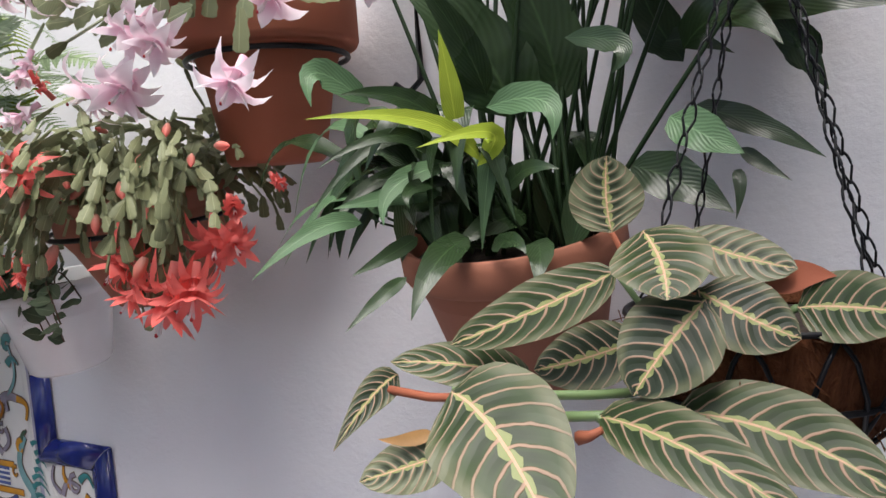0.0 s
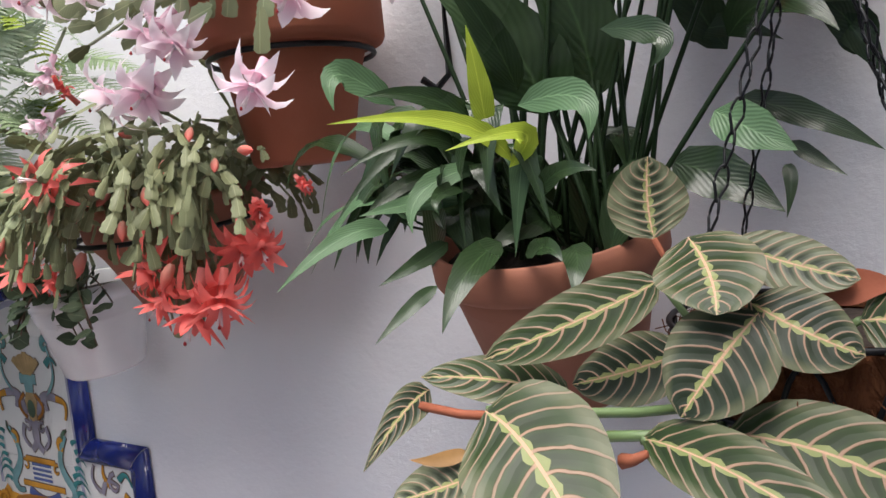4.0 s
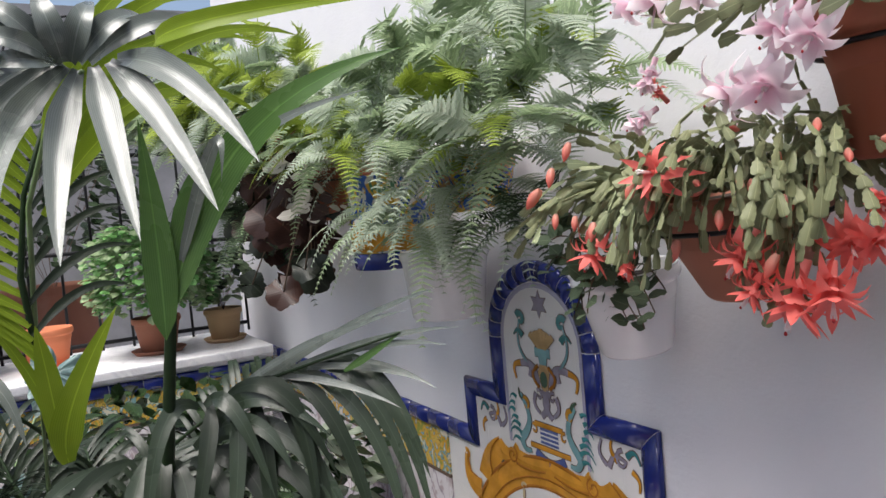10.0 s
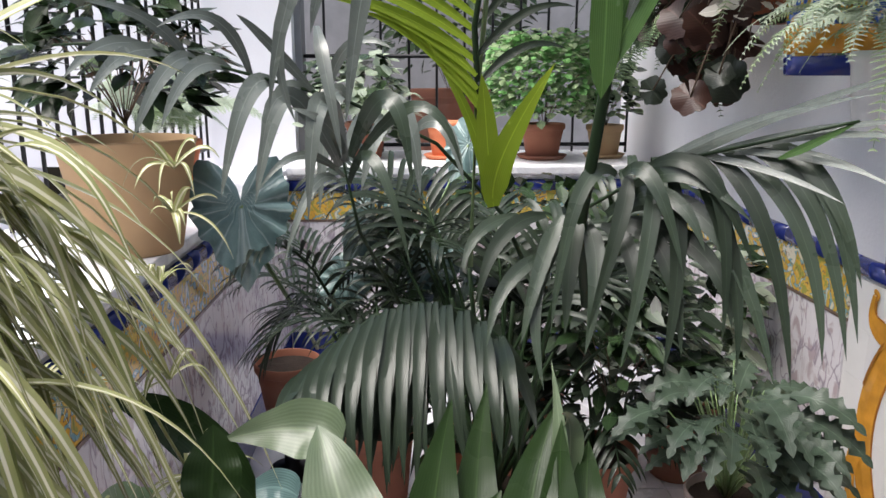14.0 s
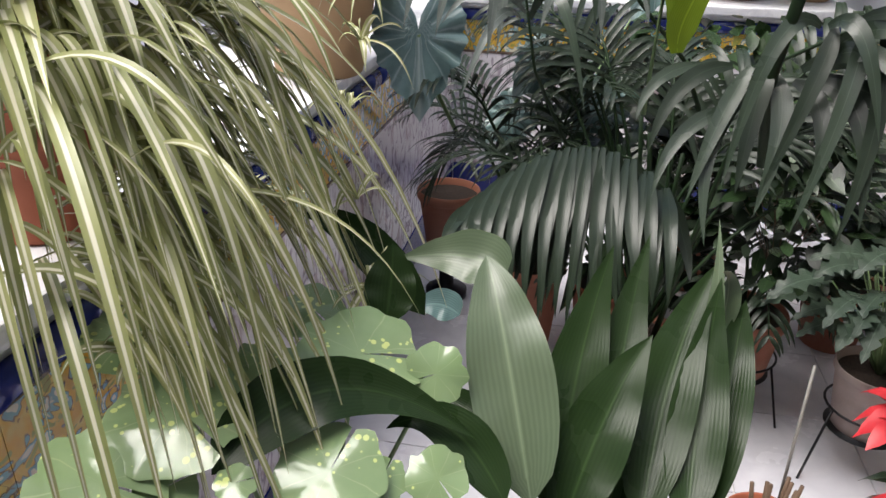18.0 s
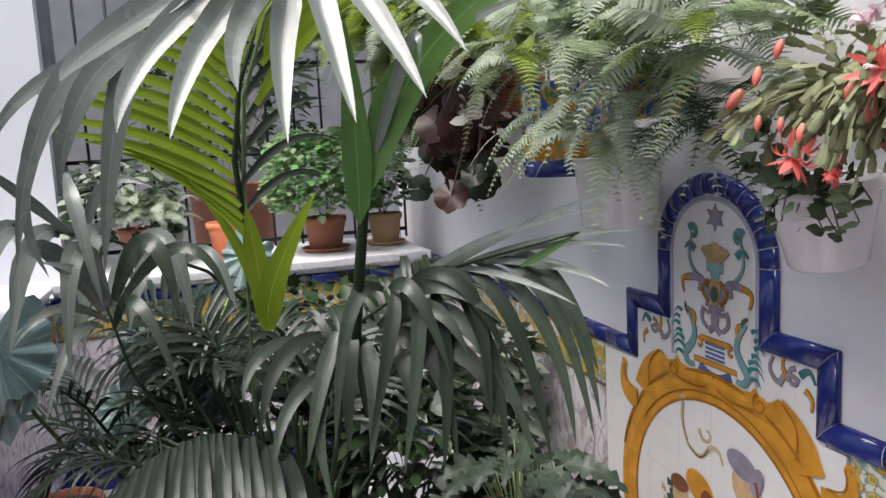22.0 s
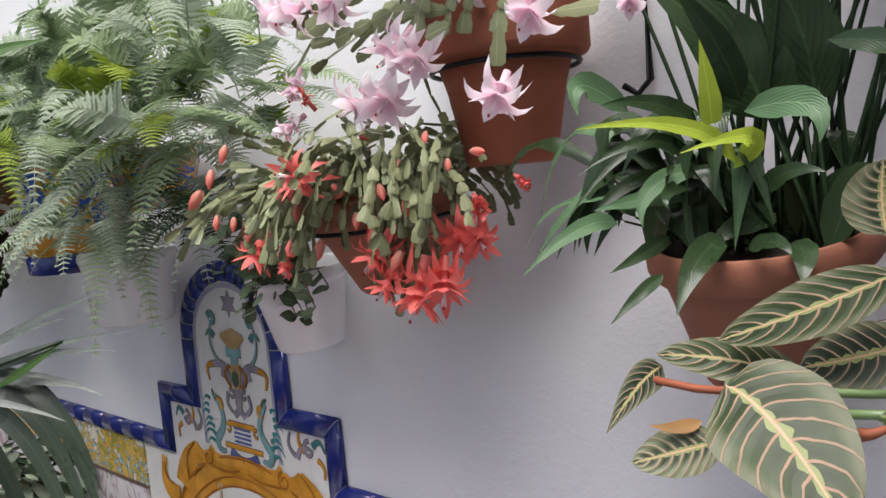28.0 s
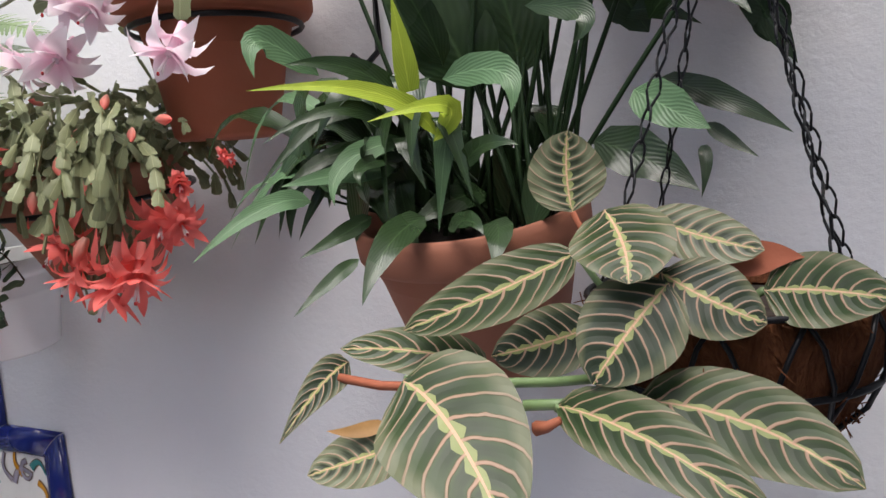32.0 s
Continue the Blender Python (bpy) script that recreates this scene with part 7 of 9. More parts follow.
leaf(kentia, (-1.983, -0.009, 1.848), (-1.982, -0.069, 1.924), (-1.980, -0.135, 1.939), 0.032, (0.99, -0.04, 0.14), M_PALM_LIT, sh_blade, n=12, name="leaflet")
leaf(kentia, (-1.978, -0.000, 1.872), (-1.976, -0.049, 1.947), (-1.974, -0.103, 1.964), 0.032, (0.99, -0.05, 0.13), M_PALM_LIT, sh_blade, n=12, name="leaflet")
leaf(kentia, (-2.008, -0.049, 1.481), (-2.032, 0.054, 1.564), (-2.038, 0.155, 1.562), 0.024, (0.94, -0.10, 0.33), M_PALM, sh_blade, n=12, name="leaflet")
leaf(kentia, (-2.010, -0.053, 1.544), (-2.029, 0.060, 1.641), (-2.033, 0.172, 1.653), 0.024, (0.95, -0.11, 0.29), M_PALM, sh_blade, n=12, name="leaflet")
leaf(kentia, (-2.009, -0.052, 1.606), (-2.025, 0.056, 1.717), (-2.027, 0.162, 1.744), 0.024, (0.96, -0.11, 0.25), M_PALM, sh_blade, n=12, name="leaflet")
leaf(kentia, (-2.006, -0.046, 1.668), (-2.017, 0.060, 1.786), (-2.017, 0.164, 1.819), 0.024, (0.97, -0.11, 0.22), M_PALM, sh_blade, n=12, name="leaflet")
leaf(kentia, (-1.999, -0.030, 1.741), (-2.005, 0.075, 1.853), (-2.005, 0.178, 1.881), 0.024, (0.98, -0.12, 0.18), M_PALM, sh_blade, n=12, name="leaflet")
leaf(kentia, (-1.991, -0.015, 1.801), (-1.989, 0.101, 1.918), (-1.983, 0.215, 1.952), 0.024, (0.98, -0.14, 0.15), M_PALM, sh_blade, n=12, name="leaflet")
leaf(kentia, (-1.982, -0.001, 1.849), (-1.976, 0.108, 1.970), (-1.968, 0.215, 2.010), 0.024, (0.98, -0.14, 0.12), M_PALM, sh_blade, n=12, name="leaflet")
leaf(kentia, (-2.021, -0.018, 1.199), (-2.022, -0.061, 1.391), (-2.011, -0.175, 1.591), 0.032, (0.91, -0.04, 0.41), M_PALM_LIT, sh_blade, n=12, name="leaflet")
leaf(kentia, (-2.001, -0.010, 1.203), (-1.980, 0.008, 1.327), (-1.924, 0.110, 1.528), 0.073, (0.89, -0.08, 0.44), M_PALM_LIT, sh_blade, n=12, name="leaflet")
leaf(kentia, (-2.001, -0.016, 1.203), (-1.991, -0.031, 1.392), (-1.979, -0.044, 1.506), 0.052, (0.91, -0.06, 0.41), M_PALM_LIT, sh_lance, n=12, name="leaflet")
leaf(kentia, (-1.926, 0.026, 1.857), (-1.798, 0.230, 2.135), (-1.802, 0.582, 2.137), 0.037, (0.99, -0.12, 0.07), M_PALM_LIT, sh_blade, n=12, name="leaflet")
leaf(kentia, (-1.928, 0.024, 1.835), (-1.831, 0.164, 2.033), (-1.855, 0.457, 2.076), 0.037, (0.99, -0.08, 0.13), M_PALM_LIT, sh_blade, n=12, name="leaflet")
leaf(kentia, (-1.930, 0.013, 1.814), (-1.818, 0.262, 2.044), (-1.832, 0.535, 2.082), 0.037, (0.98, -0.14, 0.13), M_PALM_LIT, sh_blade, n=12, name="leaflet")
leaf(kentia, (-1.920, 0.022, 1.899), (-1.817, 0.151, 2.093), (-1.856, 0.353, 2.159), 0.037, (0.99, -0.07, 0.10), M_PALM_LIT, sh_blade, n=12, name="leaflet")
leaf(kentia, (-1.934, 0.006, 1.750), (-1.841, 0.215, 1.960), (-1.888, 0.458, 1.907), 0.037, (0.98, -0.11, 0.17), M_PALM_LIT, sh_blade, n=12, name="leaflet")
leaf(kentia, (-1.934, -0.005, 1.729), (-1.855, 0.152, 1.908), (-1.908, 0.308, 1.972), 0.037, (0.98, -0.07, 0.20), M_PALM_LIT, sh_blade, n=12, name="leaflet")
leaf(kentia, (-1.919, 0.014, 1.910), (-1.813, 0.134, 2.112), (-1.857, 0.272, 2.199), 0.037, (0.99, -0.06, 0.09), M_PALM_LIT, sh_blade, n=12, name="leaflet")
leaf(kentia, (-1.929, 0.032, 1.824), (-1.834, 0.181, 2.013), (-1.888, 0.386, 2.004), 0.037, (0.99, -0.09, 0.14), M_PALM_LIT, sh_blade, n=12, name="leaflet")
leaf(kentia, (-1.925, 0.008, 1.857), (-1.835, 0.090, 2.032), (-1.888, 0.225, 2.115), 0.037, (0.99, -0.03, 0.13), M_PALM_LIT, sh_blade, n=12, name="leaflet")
leaf(kentia, (-1.872, -0.202, 1.865), (-1.770, -0.373, 1.758), (-1.739, -0.471, 1.435), 0.054, (0.96, 0.15, 0.22), M_PALM_SHEEN, sh_blade, n=12, name="leaflet")
leaf(kentia, (-1.871, -0.192, 1.870), (-1.776, -0.318, 1.769), (-1.760, -0.389, 1.579), 0.058, (0.97, 0.12, 0.21), M_PALM_SHEEN, sh_blade, n=12, name="leaflet")
leaf(kentia, (-1.875, -0.203, 1.849), (-1.785, -0.269, 1.740), (-1.762, -0.327, 1.407), 0.060, (0.97, 0.09, 0.23), M_PALM_SHEEN, sh_blade, n=12, name="leaflet")
leaf(kentia, (-1.870, -0.265, 1.852), (-1.763, -0.417, 1.757), (-1.737, -0.488, 1.649), 0.031, (0.96, 0.18, 0.22), M_PALM_SHEEN, sh_blade, n=12, name="leaflet")
leaf(kentia, (-1.875, -0.384, 1.719), (-1.769, -0.449, 1.581), (-1.747, -0.421, 1.411), 0.031, (0.93, 0.20, 0.32), M_PALM_SHEEN, sh_blade, n=12, name="leaflet")
leaf(kentia, (-1.871, -0.341, 1.323), (-1.778, -0.378, 1.450), (-1.719, -0.401, 1.222), 0.051, (0.91, 0.15, 0.39), M_PALM_SHEEN, sh_blade, n=12, name="leaflet")
leaf(kentia, (-1.868, -0.351, 1.313), (-1.768, -0.439, 1.465), (-1.723, -0.487, 1.340), 0.045, (0.91, 0.19, 0.38), M_PALM_SHEEN, sh_blade, n=12, name="leaflet")
leaf(kentia, (-1.871, -0.346, 1.324), (-1.777, -0.362, 1.403), (-1.747, -0.437, 1.442), 0.027, (0.90, 0.14, 0.41), M_PALM_SHEEN, sh_blade, n=12, name="leaflet")
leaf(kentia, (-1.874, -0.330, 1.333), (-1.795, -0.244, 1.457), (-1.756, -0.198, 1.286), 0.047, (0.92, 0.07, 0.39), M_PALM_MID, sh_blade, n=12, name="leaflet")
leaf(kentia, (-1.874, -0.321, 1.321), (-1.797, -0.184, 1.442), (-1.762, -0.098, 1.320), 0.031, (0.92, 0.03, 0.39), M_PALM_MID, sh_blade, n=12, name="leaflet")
leaf(kentia, (-1.866, -0.342, 1.291), (-1.760, -0.419, 1.348), (-1.712, -0.493, 1.284), 0.023, (0.88, 0.17, 0.44), M_PALM_SHEEN, sh_blade, n=12, name="leaflet")
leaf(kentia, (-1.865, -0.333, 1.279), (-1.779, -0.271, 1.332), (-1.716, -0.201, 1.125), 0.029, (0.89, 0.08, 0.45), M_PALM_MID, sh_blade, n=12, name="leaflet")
leaf(kentia, (-1.863, -0.353, 1.281), (-1.754, -0.395, 1.285), (-1.690, -0.447, 1.146), 0.025, (0.87, 0.15, 0.48), M_PALM_SHEEN, sh_blade, n=12, name="leaflet")
leaf(kentia, (-1.881, -0.393, 1.601), (-1.783, -0.365, 1.506), (-1.753, -0.335, 1.342), 0.031, (0.92, 0.14, 0.36), M_PALM_SHEEN, sh_blade, n=12, name="leaflet")
stalk(kentia, [(-2.070, -0.223, 0.925), (-1.973, -0.321, 1.148), (-1.871, -0.346, 1.324)], 0.0050, M_STEM, "rib", 0.0030)
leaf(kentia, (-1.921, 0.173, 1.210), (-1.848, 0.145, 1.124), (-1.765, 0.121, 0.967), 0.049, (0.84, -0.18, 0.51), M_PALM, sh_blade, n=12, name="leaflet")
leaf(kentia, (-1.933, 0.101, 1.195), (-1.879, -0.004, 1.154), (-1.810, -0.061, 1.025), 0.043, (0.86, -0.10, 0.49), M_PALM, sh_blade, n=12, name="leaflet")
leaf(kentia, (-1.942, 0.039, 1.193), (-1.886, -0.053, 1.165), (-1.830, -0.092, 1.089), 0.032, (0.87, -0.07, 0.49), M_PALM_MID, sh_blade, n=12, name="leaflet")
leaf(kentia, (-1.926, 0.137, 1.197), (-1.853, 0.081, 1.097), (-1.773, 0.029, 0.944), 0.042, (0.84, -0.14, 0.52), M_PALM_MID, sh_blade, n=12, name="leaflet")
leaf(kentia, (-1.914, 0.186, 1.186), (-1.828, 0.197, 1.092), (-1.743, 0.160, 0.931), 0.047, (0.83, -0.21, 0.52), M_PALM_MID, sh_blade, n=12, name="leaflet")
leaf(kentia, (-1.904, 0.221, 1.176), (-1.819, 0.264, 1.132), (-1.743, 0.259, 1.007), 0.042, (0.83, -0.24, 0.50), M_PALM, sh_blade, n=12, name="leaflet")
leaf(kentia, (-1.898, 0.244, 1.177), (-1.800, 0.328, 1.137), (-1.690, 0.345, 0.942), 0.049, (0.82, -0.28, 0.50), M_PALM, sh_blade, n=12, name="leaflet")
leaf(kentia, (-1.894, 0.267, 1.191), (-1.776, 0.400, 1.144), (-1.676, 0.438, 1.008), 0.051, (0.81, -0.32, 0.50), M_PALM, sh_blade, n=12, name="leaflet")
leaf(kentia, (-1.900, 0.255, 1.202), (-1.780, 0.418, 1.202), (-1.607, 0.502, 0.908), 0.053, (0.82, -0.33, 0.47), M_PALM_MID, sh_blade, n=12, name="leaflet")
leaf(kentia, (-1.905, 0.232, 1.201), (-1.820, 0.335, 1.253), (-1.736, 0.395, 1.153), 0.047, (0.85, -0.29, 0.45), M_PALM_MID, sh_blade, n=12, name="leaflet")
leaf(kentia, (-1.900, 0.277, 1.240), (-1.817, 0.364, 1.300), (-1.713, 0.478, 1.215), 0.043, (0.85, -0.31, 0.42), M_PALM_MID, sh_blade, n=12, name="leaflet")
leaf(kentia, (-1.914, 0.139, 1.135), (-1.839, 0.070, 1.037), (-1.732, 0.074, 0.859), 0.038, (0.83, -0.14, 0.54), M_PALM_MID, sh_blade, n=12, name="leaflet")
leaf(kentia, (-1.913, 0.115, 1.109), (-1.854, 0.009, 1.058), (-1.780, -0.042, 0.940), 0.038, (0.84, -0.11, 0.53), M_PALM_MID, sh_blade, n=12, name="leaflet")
stalk(kentia, [(-1.929, 0.203, 0.981), (-1.899, 0.174, 1.184), (-1.851, 0.199, 1.448), (-1.823, 0.212, 1.587)], 0.0150, M_STEM, "rib", 0.0120)
leaf(kentia, (-1.817, 0.200, 1.502), (-1.738, 0.365, 1.843), (-1.521, 0.631, 1.987), 0.085, (0.92, -0.30, 0.25), M_PALM_GREEN_LIT, sh_lance, n=12, name="leaflet")
leaf(kentia, (-1.813, 0.186, 1.455), (-1.811, 0.188, 1.674), (-1.782, 0.173, 1.897), 0.064, (0.92, -0.18, 0.34), M_PALM_GREEN_LIT, sh_lance, n=12, name="leaflet")
leaf(kentia, (-1.819, 0.219, 1.562), (-1.796, 0.256, 1.731), (-1.763, 0.290, 1.811), 0.054, (0.92, -0.23, 0.31), M_PALM_GREEN_LIT, sh_lance, n=12, name="leaflet")
leaf(kentia, (-1.820, 0.220, 1.574), (-1.737, 0.302, 1.833), (-1.699, 0.303, 1.760), 0.029, (0.93, -0.26, 0.26), M_PALM_SHEEN, sh_lance, n=12, name="leaflet")
leaf(kentia, (-1.779, 0.376, 1.811), (-1.692, 0.426, 1.873), (-1.520, 0.553, 1.907), 0.024, (0.91, -0.34, 0.24), M_PALM_SHEEN, sh_lance, n=12, name="leaflet")
stalk(kentia, [(-2.022, 0.074, 0.929), (-1.972, 0.179, 1.190), (-1.879, 0.351, 1.318), (-1.752, 0.515, 1.376), (-1.636, 0.623, 1.420)], 0.0060, M_STEM, "rib", 0.0030)
leaf(kentia, (-1.890, 0.260, 1.291), (-1.814, 0.305, 1.285), (-1.738, 0.354, 1.107), 0.040, (0.86, -0.24, 0.46), M_PALM_MID, sh_blade, n=12, name="leaflet")
leaf(kentia, (-1.879, 0.311, 1.308), (-1.788, 0.400, 1.307), (-1.696, 0.480, 1.130), 0.040, (0.84, -0.30, 0.45), M_PALM, sh_blade, n=12, name="leaflet")
leaf(kentia, (-1.870, 0.348, 1.319), (-1.772, 0.426, 1.270), (-1.671, 0.418, 0.980), 0.040, (0.83, -0.31, 0.46), M_PALM, sh_blade, n=12, name="leaflet")
leaf(kentia, (-1.887, 0.272, 1.290), (-1.814, 0.237, 1.190), (-1.744, 0.161, 0.972), 0.040, (0.84, -0.20, 0.50), M_PALM, sh_blade, n=12, name="leaflet")
leaf(kentia, (-1.876, 0.323, 1.308), (-1.792, 0.295, 1.163), (-1.705, 0.225, 0.913), 0.040, (0.83, -0.23, 0.51), M_PALM_MID, sh_blade, n=12, name="leaflet")
leaf(kentia, (-1.868, 0.354, 1.317), (-1.769, 0.352, 1.138), (-1.682, 0.307, 0.912), 0.040, (0.81, -0.26, 0.52), M_PALM, sh_blade, n=12, name="leaflet")
leaf(kentia, (-1.860, 0.385, 1.331), (-1.741, 0.446, 1.161), (-1.644, 0.440, 0.935), 0.040, (0.80, -0.31, 0.51), M_PALM, sh_blade, n=12, name="leaflet")
leaf(kentia, (-1.849, 0.422, 1.342), (-1.728, 0.506, 1.209), (-1.596, 0.527, 0.917), 0.040, (0.80, -0.35, 0.49), M_PALM, sh_blade, n=12, name="leaflet")
leaf(kentia, (-1.839, 0.452, 1.350), (-1.705, 0.561, 1.220), (-1.590, 0.580, 0.964), 0.040, (0.79, -0.38, 0.49), M_PALM_MID, sh_blade, n=12, name="leaflet")
leaf(kentia, (-1.829, 0.482, 1.359), (-1.701, 0.584, 1.256), (-1.575, 0.617, 0.977), 0.040, (0.79, -0.39, 0.47), M_PALM_MID, sh_blade, n=12, name="leaflet")
leaf(kentia, (-1.815, 0.516, 1.364), (-1.694, 0.606, 1.280), (-1.578, 0.636, 1.011), 0.040, (0.79, -0.41, 0.46), M_PALM_MID, sh_blade, n=12, name="leaflet")
leaf(kentia, (-1.893, 0.247, 1.291), (-1.844, 0.157, 1.255), (-1.758, 0.089, 0.976), 0.040, (0.87, -0.16, 0.47), M_PALM_MID, sh_blade, n=12, name="leaflet")
leaf(kentia, (-1.806, 0.539, 1.370), (-1.696, 0.607, 1.291), (-1.607, 0.648, 1.111), 0.040, (0.79, -0.41, 0.45), M_PALM_MID, sh_blade, n=12, name="leaflet")
leaf(kentia, (-1.870, 0.348, 1.319), (-1.757, 0.511, 1.415), (-1.612, 0.632, 1.469), 0.016, (0.84, -0.36, 0.39), M_PALM_SHEEN, sh_strap, n=9, cross=2, name="leaflet")
leaf(kentia, (-1.859, 0.385, 1.327), (-1.735, 0.565, 1.442), (-1.577, 0.694, 1.511), 0.016, (0.84, -0.40, 0.38), M_PALM_SHEEN, sh_strap, n=9, cross=2, name="leaflet")
leaf(kentia, (-1.849, 0.422, 1.338), (-1.717, 0.595, 1.400), (-1.555, 0.721, 1.425), 0.016, (0.82, -0.41, 0.40), M_PALM_SHEEN, sh_strap, n=9, cross=2, name="leaflet")
leaf(kentia, (-1.836, 0.458, 1.345), (-1.721, 0.573, 1.344), (-1.580, 0.656, 1.315), 0.016, (0.81, -0.39, 0.43), M_PALM_SHEEN, sh_strap, n=9, cross=2, name="leaflet")
leaf(kentia, (-1.857, 0.398, 1.337), (-1.745, 0.513, 1.316), (-1.605, 0.598, 1.270), 0.016, (0.82, -0.36, 0.44), M_PALM_SHEEN, sh_strap, n=9, cross=2, name="leaflet")
leaf(kentia, (-1.828, 0.481, 1.353), (-1.710, 0.606, 1.389), (-1.568, 0.694, 1.391), 0.016, (0.81, -0.41, 0.41), M_PALM_SHEEN, sh_strap, n=9, cross=2, name="leaflet")
leaf(kentia, (-1.876, 0.323, 1.314), (-1.779, 0.456, 1.402), (-1.651, 0.556, 1.449), 0.016, (0.85, -0.33, 0.40), M_PALM_SHEEN, sh_strap, n=9, cross=2, name="leaflet")
leaf(kentia, (-1.815, 0.516, 1.358), (-1.706, 0.604, 1.345), (-1.573, 0.665, 1.304), 0.016, (0.81, -0.41, 0.43), M_PALM_SHEEN, sh_strap, n=9, cross=2, name="leaflet")
leaf(kentia, (-1.741, 0.530, 1.340), (-1.690, 0.576, 1.377), (-1.636, 0.623, 1.420), 0.020, (0.82, -0.40, 0.41), M_PALM_GREEN_LIT, sh_blade, n=12, name="leaflet")
dome = [(-1.932, 0.036, 0.800), (-1.953, 0.001, 0.899), (-1.960, -0.081, 0.962), (-1.940, -0.188, 0.989), (-1.909, -0.292, 0.966), (-1.866, -0.366, 0.918), (-1.824, -0.413, 0.853)]
stalk(kentia, [KB, (-2.05, 0.05, 0.62), dome[0]], 0.006, M_STEM, "rib")
stalk(kentia, dome, 0.005, M_STEM, "rib", 0.002)
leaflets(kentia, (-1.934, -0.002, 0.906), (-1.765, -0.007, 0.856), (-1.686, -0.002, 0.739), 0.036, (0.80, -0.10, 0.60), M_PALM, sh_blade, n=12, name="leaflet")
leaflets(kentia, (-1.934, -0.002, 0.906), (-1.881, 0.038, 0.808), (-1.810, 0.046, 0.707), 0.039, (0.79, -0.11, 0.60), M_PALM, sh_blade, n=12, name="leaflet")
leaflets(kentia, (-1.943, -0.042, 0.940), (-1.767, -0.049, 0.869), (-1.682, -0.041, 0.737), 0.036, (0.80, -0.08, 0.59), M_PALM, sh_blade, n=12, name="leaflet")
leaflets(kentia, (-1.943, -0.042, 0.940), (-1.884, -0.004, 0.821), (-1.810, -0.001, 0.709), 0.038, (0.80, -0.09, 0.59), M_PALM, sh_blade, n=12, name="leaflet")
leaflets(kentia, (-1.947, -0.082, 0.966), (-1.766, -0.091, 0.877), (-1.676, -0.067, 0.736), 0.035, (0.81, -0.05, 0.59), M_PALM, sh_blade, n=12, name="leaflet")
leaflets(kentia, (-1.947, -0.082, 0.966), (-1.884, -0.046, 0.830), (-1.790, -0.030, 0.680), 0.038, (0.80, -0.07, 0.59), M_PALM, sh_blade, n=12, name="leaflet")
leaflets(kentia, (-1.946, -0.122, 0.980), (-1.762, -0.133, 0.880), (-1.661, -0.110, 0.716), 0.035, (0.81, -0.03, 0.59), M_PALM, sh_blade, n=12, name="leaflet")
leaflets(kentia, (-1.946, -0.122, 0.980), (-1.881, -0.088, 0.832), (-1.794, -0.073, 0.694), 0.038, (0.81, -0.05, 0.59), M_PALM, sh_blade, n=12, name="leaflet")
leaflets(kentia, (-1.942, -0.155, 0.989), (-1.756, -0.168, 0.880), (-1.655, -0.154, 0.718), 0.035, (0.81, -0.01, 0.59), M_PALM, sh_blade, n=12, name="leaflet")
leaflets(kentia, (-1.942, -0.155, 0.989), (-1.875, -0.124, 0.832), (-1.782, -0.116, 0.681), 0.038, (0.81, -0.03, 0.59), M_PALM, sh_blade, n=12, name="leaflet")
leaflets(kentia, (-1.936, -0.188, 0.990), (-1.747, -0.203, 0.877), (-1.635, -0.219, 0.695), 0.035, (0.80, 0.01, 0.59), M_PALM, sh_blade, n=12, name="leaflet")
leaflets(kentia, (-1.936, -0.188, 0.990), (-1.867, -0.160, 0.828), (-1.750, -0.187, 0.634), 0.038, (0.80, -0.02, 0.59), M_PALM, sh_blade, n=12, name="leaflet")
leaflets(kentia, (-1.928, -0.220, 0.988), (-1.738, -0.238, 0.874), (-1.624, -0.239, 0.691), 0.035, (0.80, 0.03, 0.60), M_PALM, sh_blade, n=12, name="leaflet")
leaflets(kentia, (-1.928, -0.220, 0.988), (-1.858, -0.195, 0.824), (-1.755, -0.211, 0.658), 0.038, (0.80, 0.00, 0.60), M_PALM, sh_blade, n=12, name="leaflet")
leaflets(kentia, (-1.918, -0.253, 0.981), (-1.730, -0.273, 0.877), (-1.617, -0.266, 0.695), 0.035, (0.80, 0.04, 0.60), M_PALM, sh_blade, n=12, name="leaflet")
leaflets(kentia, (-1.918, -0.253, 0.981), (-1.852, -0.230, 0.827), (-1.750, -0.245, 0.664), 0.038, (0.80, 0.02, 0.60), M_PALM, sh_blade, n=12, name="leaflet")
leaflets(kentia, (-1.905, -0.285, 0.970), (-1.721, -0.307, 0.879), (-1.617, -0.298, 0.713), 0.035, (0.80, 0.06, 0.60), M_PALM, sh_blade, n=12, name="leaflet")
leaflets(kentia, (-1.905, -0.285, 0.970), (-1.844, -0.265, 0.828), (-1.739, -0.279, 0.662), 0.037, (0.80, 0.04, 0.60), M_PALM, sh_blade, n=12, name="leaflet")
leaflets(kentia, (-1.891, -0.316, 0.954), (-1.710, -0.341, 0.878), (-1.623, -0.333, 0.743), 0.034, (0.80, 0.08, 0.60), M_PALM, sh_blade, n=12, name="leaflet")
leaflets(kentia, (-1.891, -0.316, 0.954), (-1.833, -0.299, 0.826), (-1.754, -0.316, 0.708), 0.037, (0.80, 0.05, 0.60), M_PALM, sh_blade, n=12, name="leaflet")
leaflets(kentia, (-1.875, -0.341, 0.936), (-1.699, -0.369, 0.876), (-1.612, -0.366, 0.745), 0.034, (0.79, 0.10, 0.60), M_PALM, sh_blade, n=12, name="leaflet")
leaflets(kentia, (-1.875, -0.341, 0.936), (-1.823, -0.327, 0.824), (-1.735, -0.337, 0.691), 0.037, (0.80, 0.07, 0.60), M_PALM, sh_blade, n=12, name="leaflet")
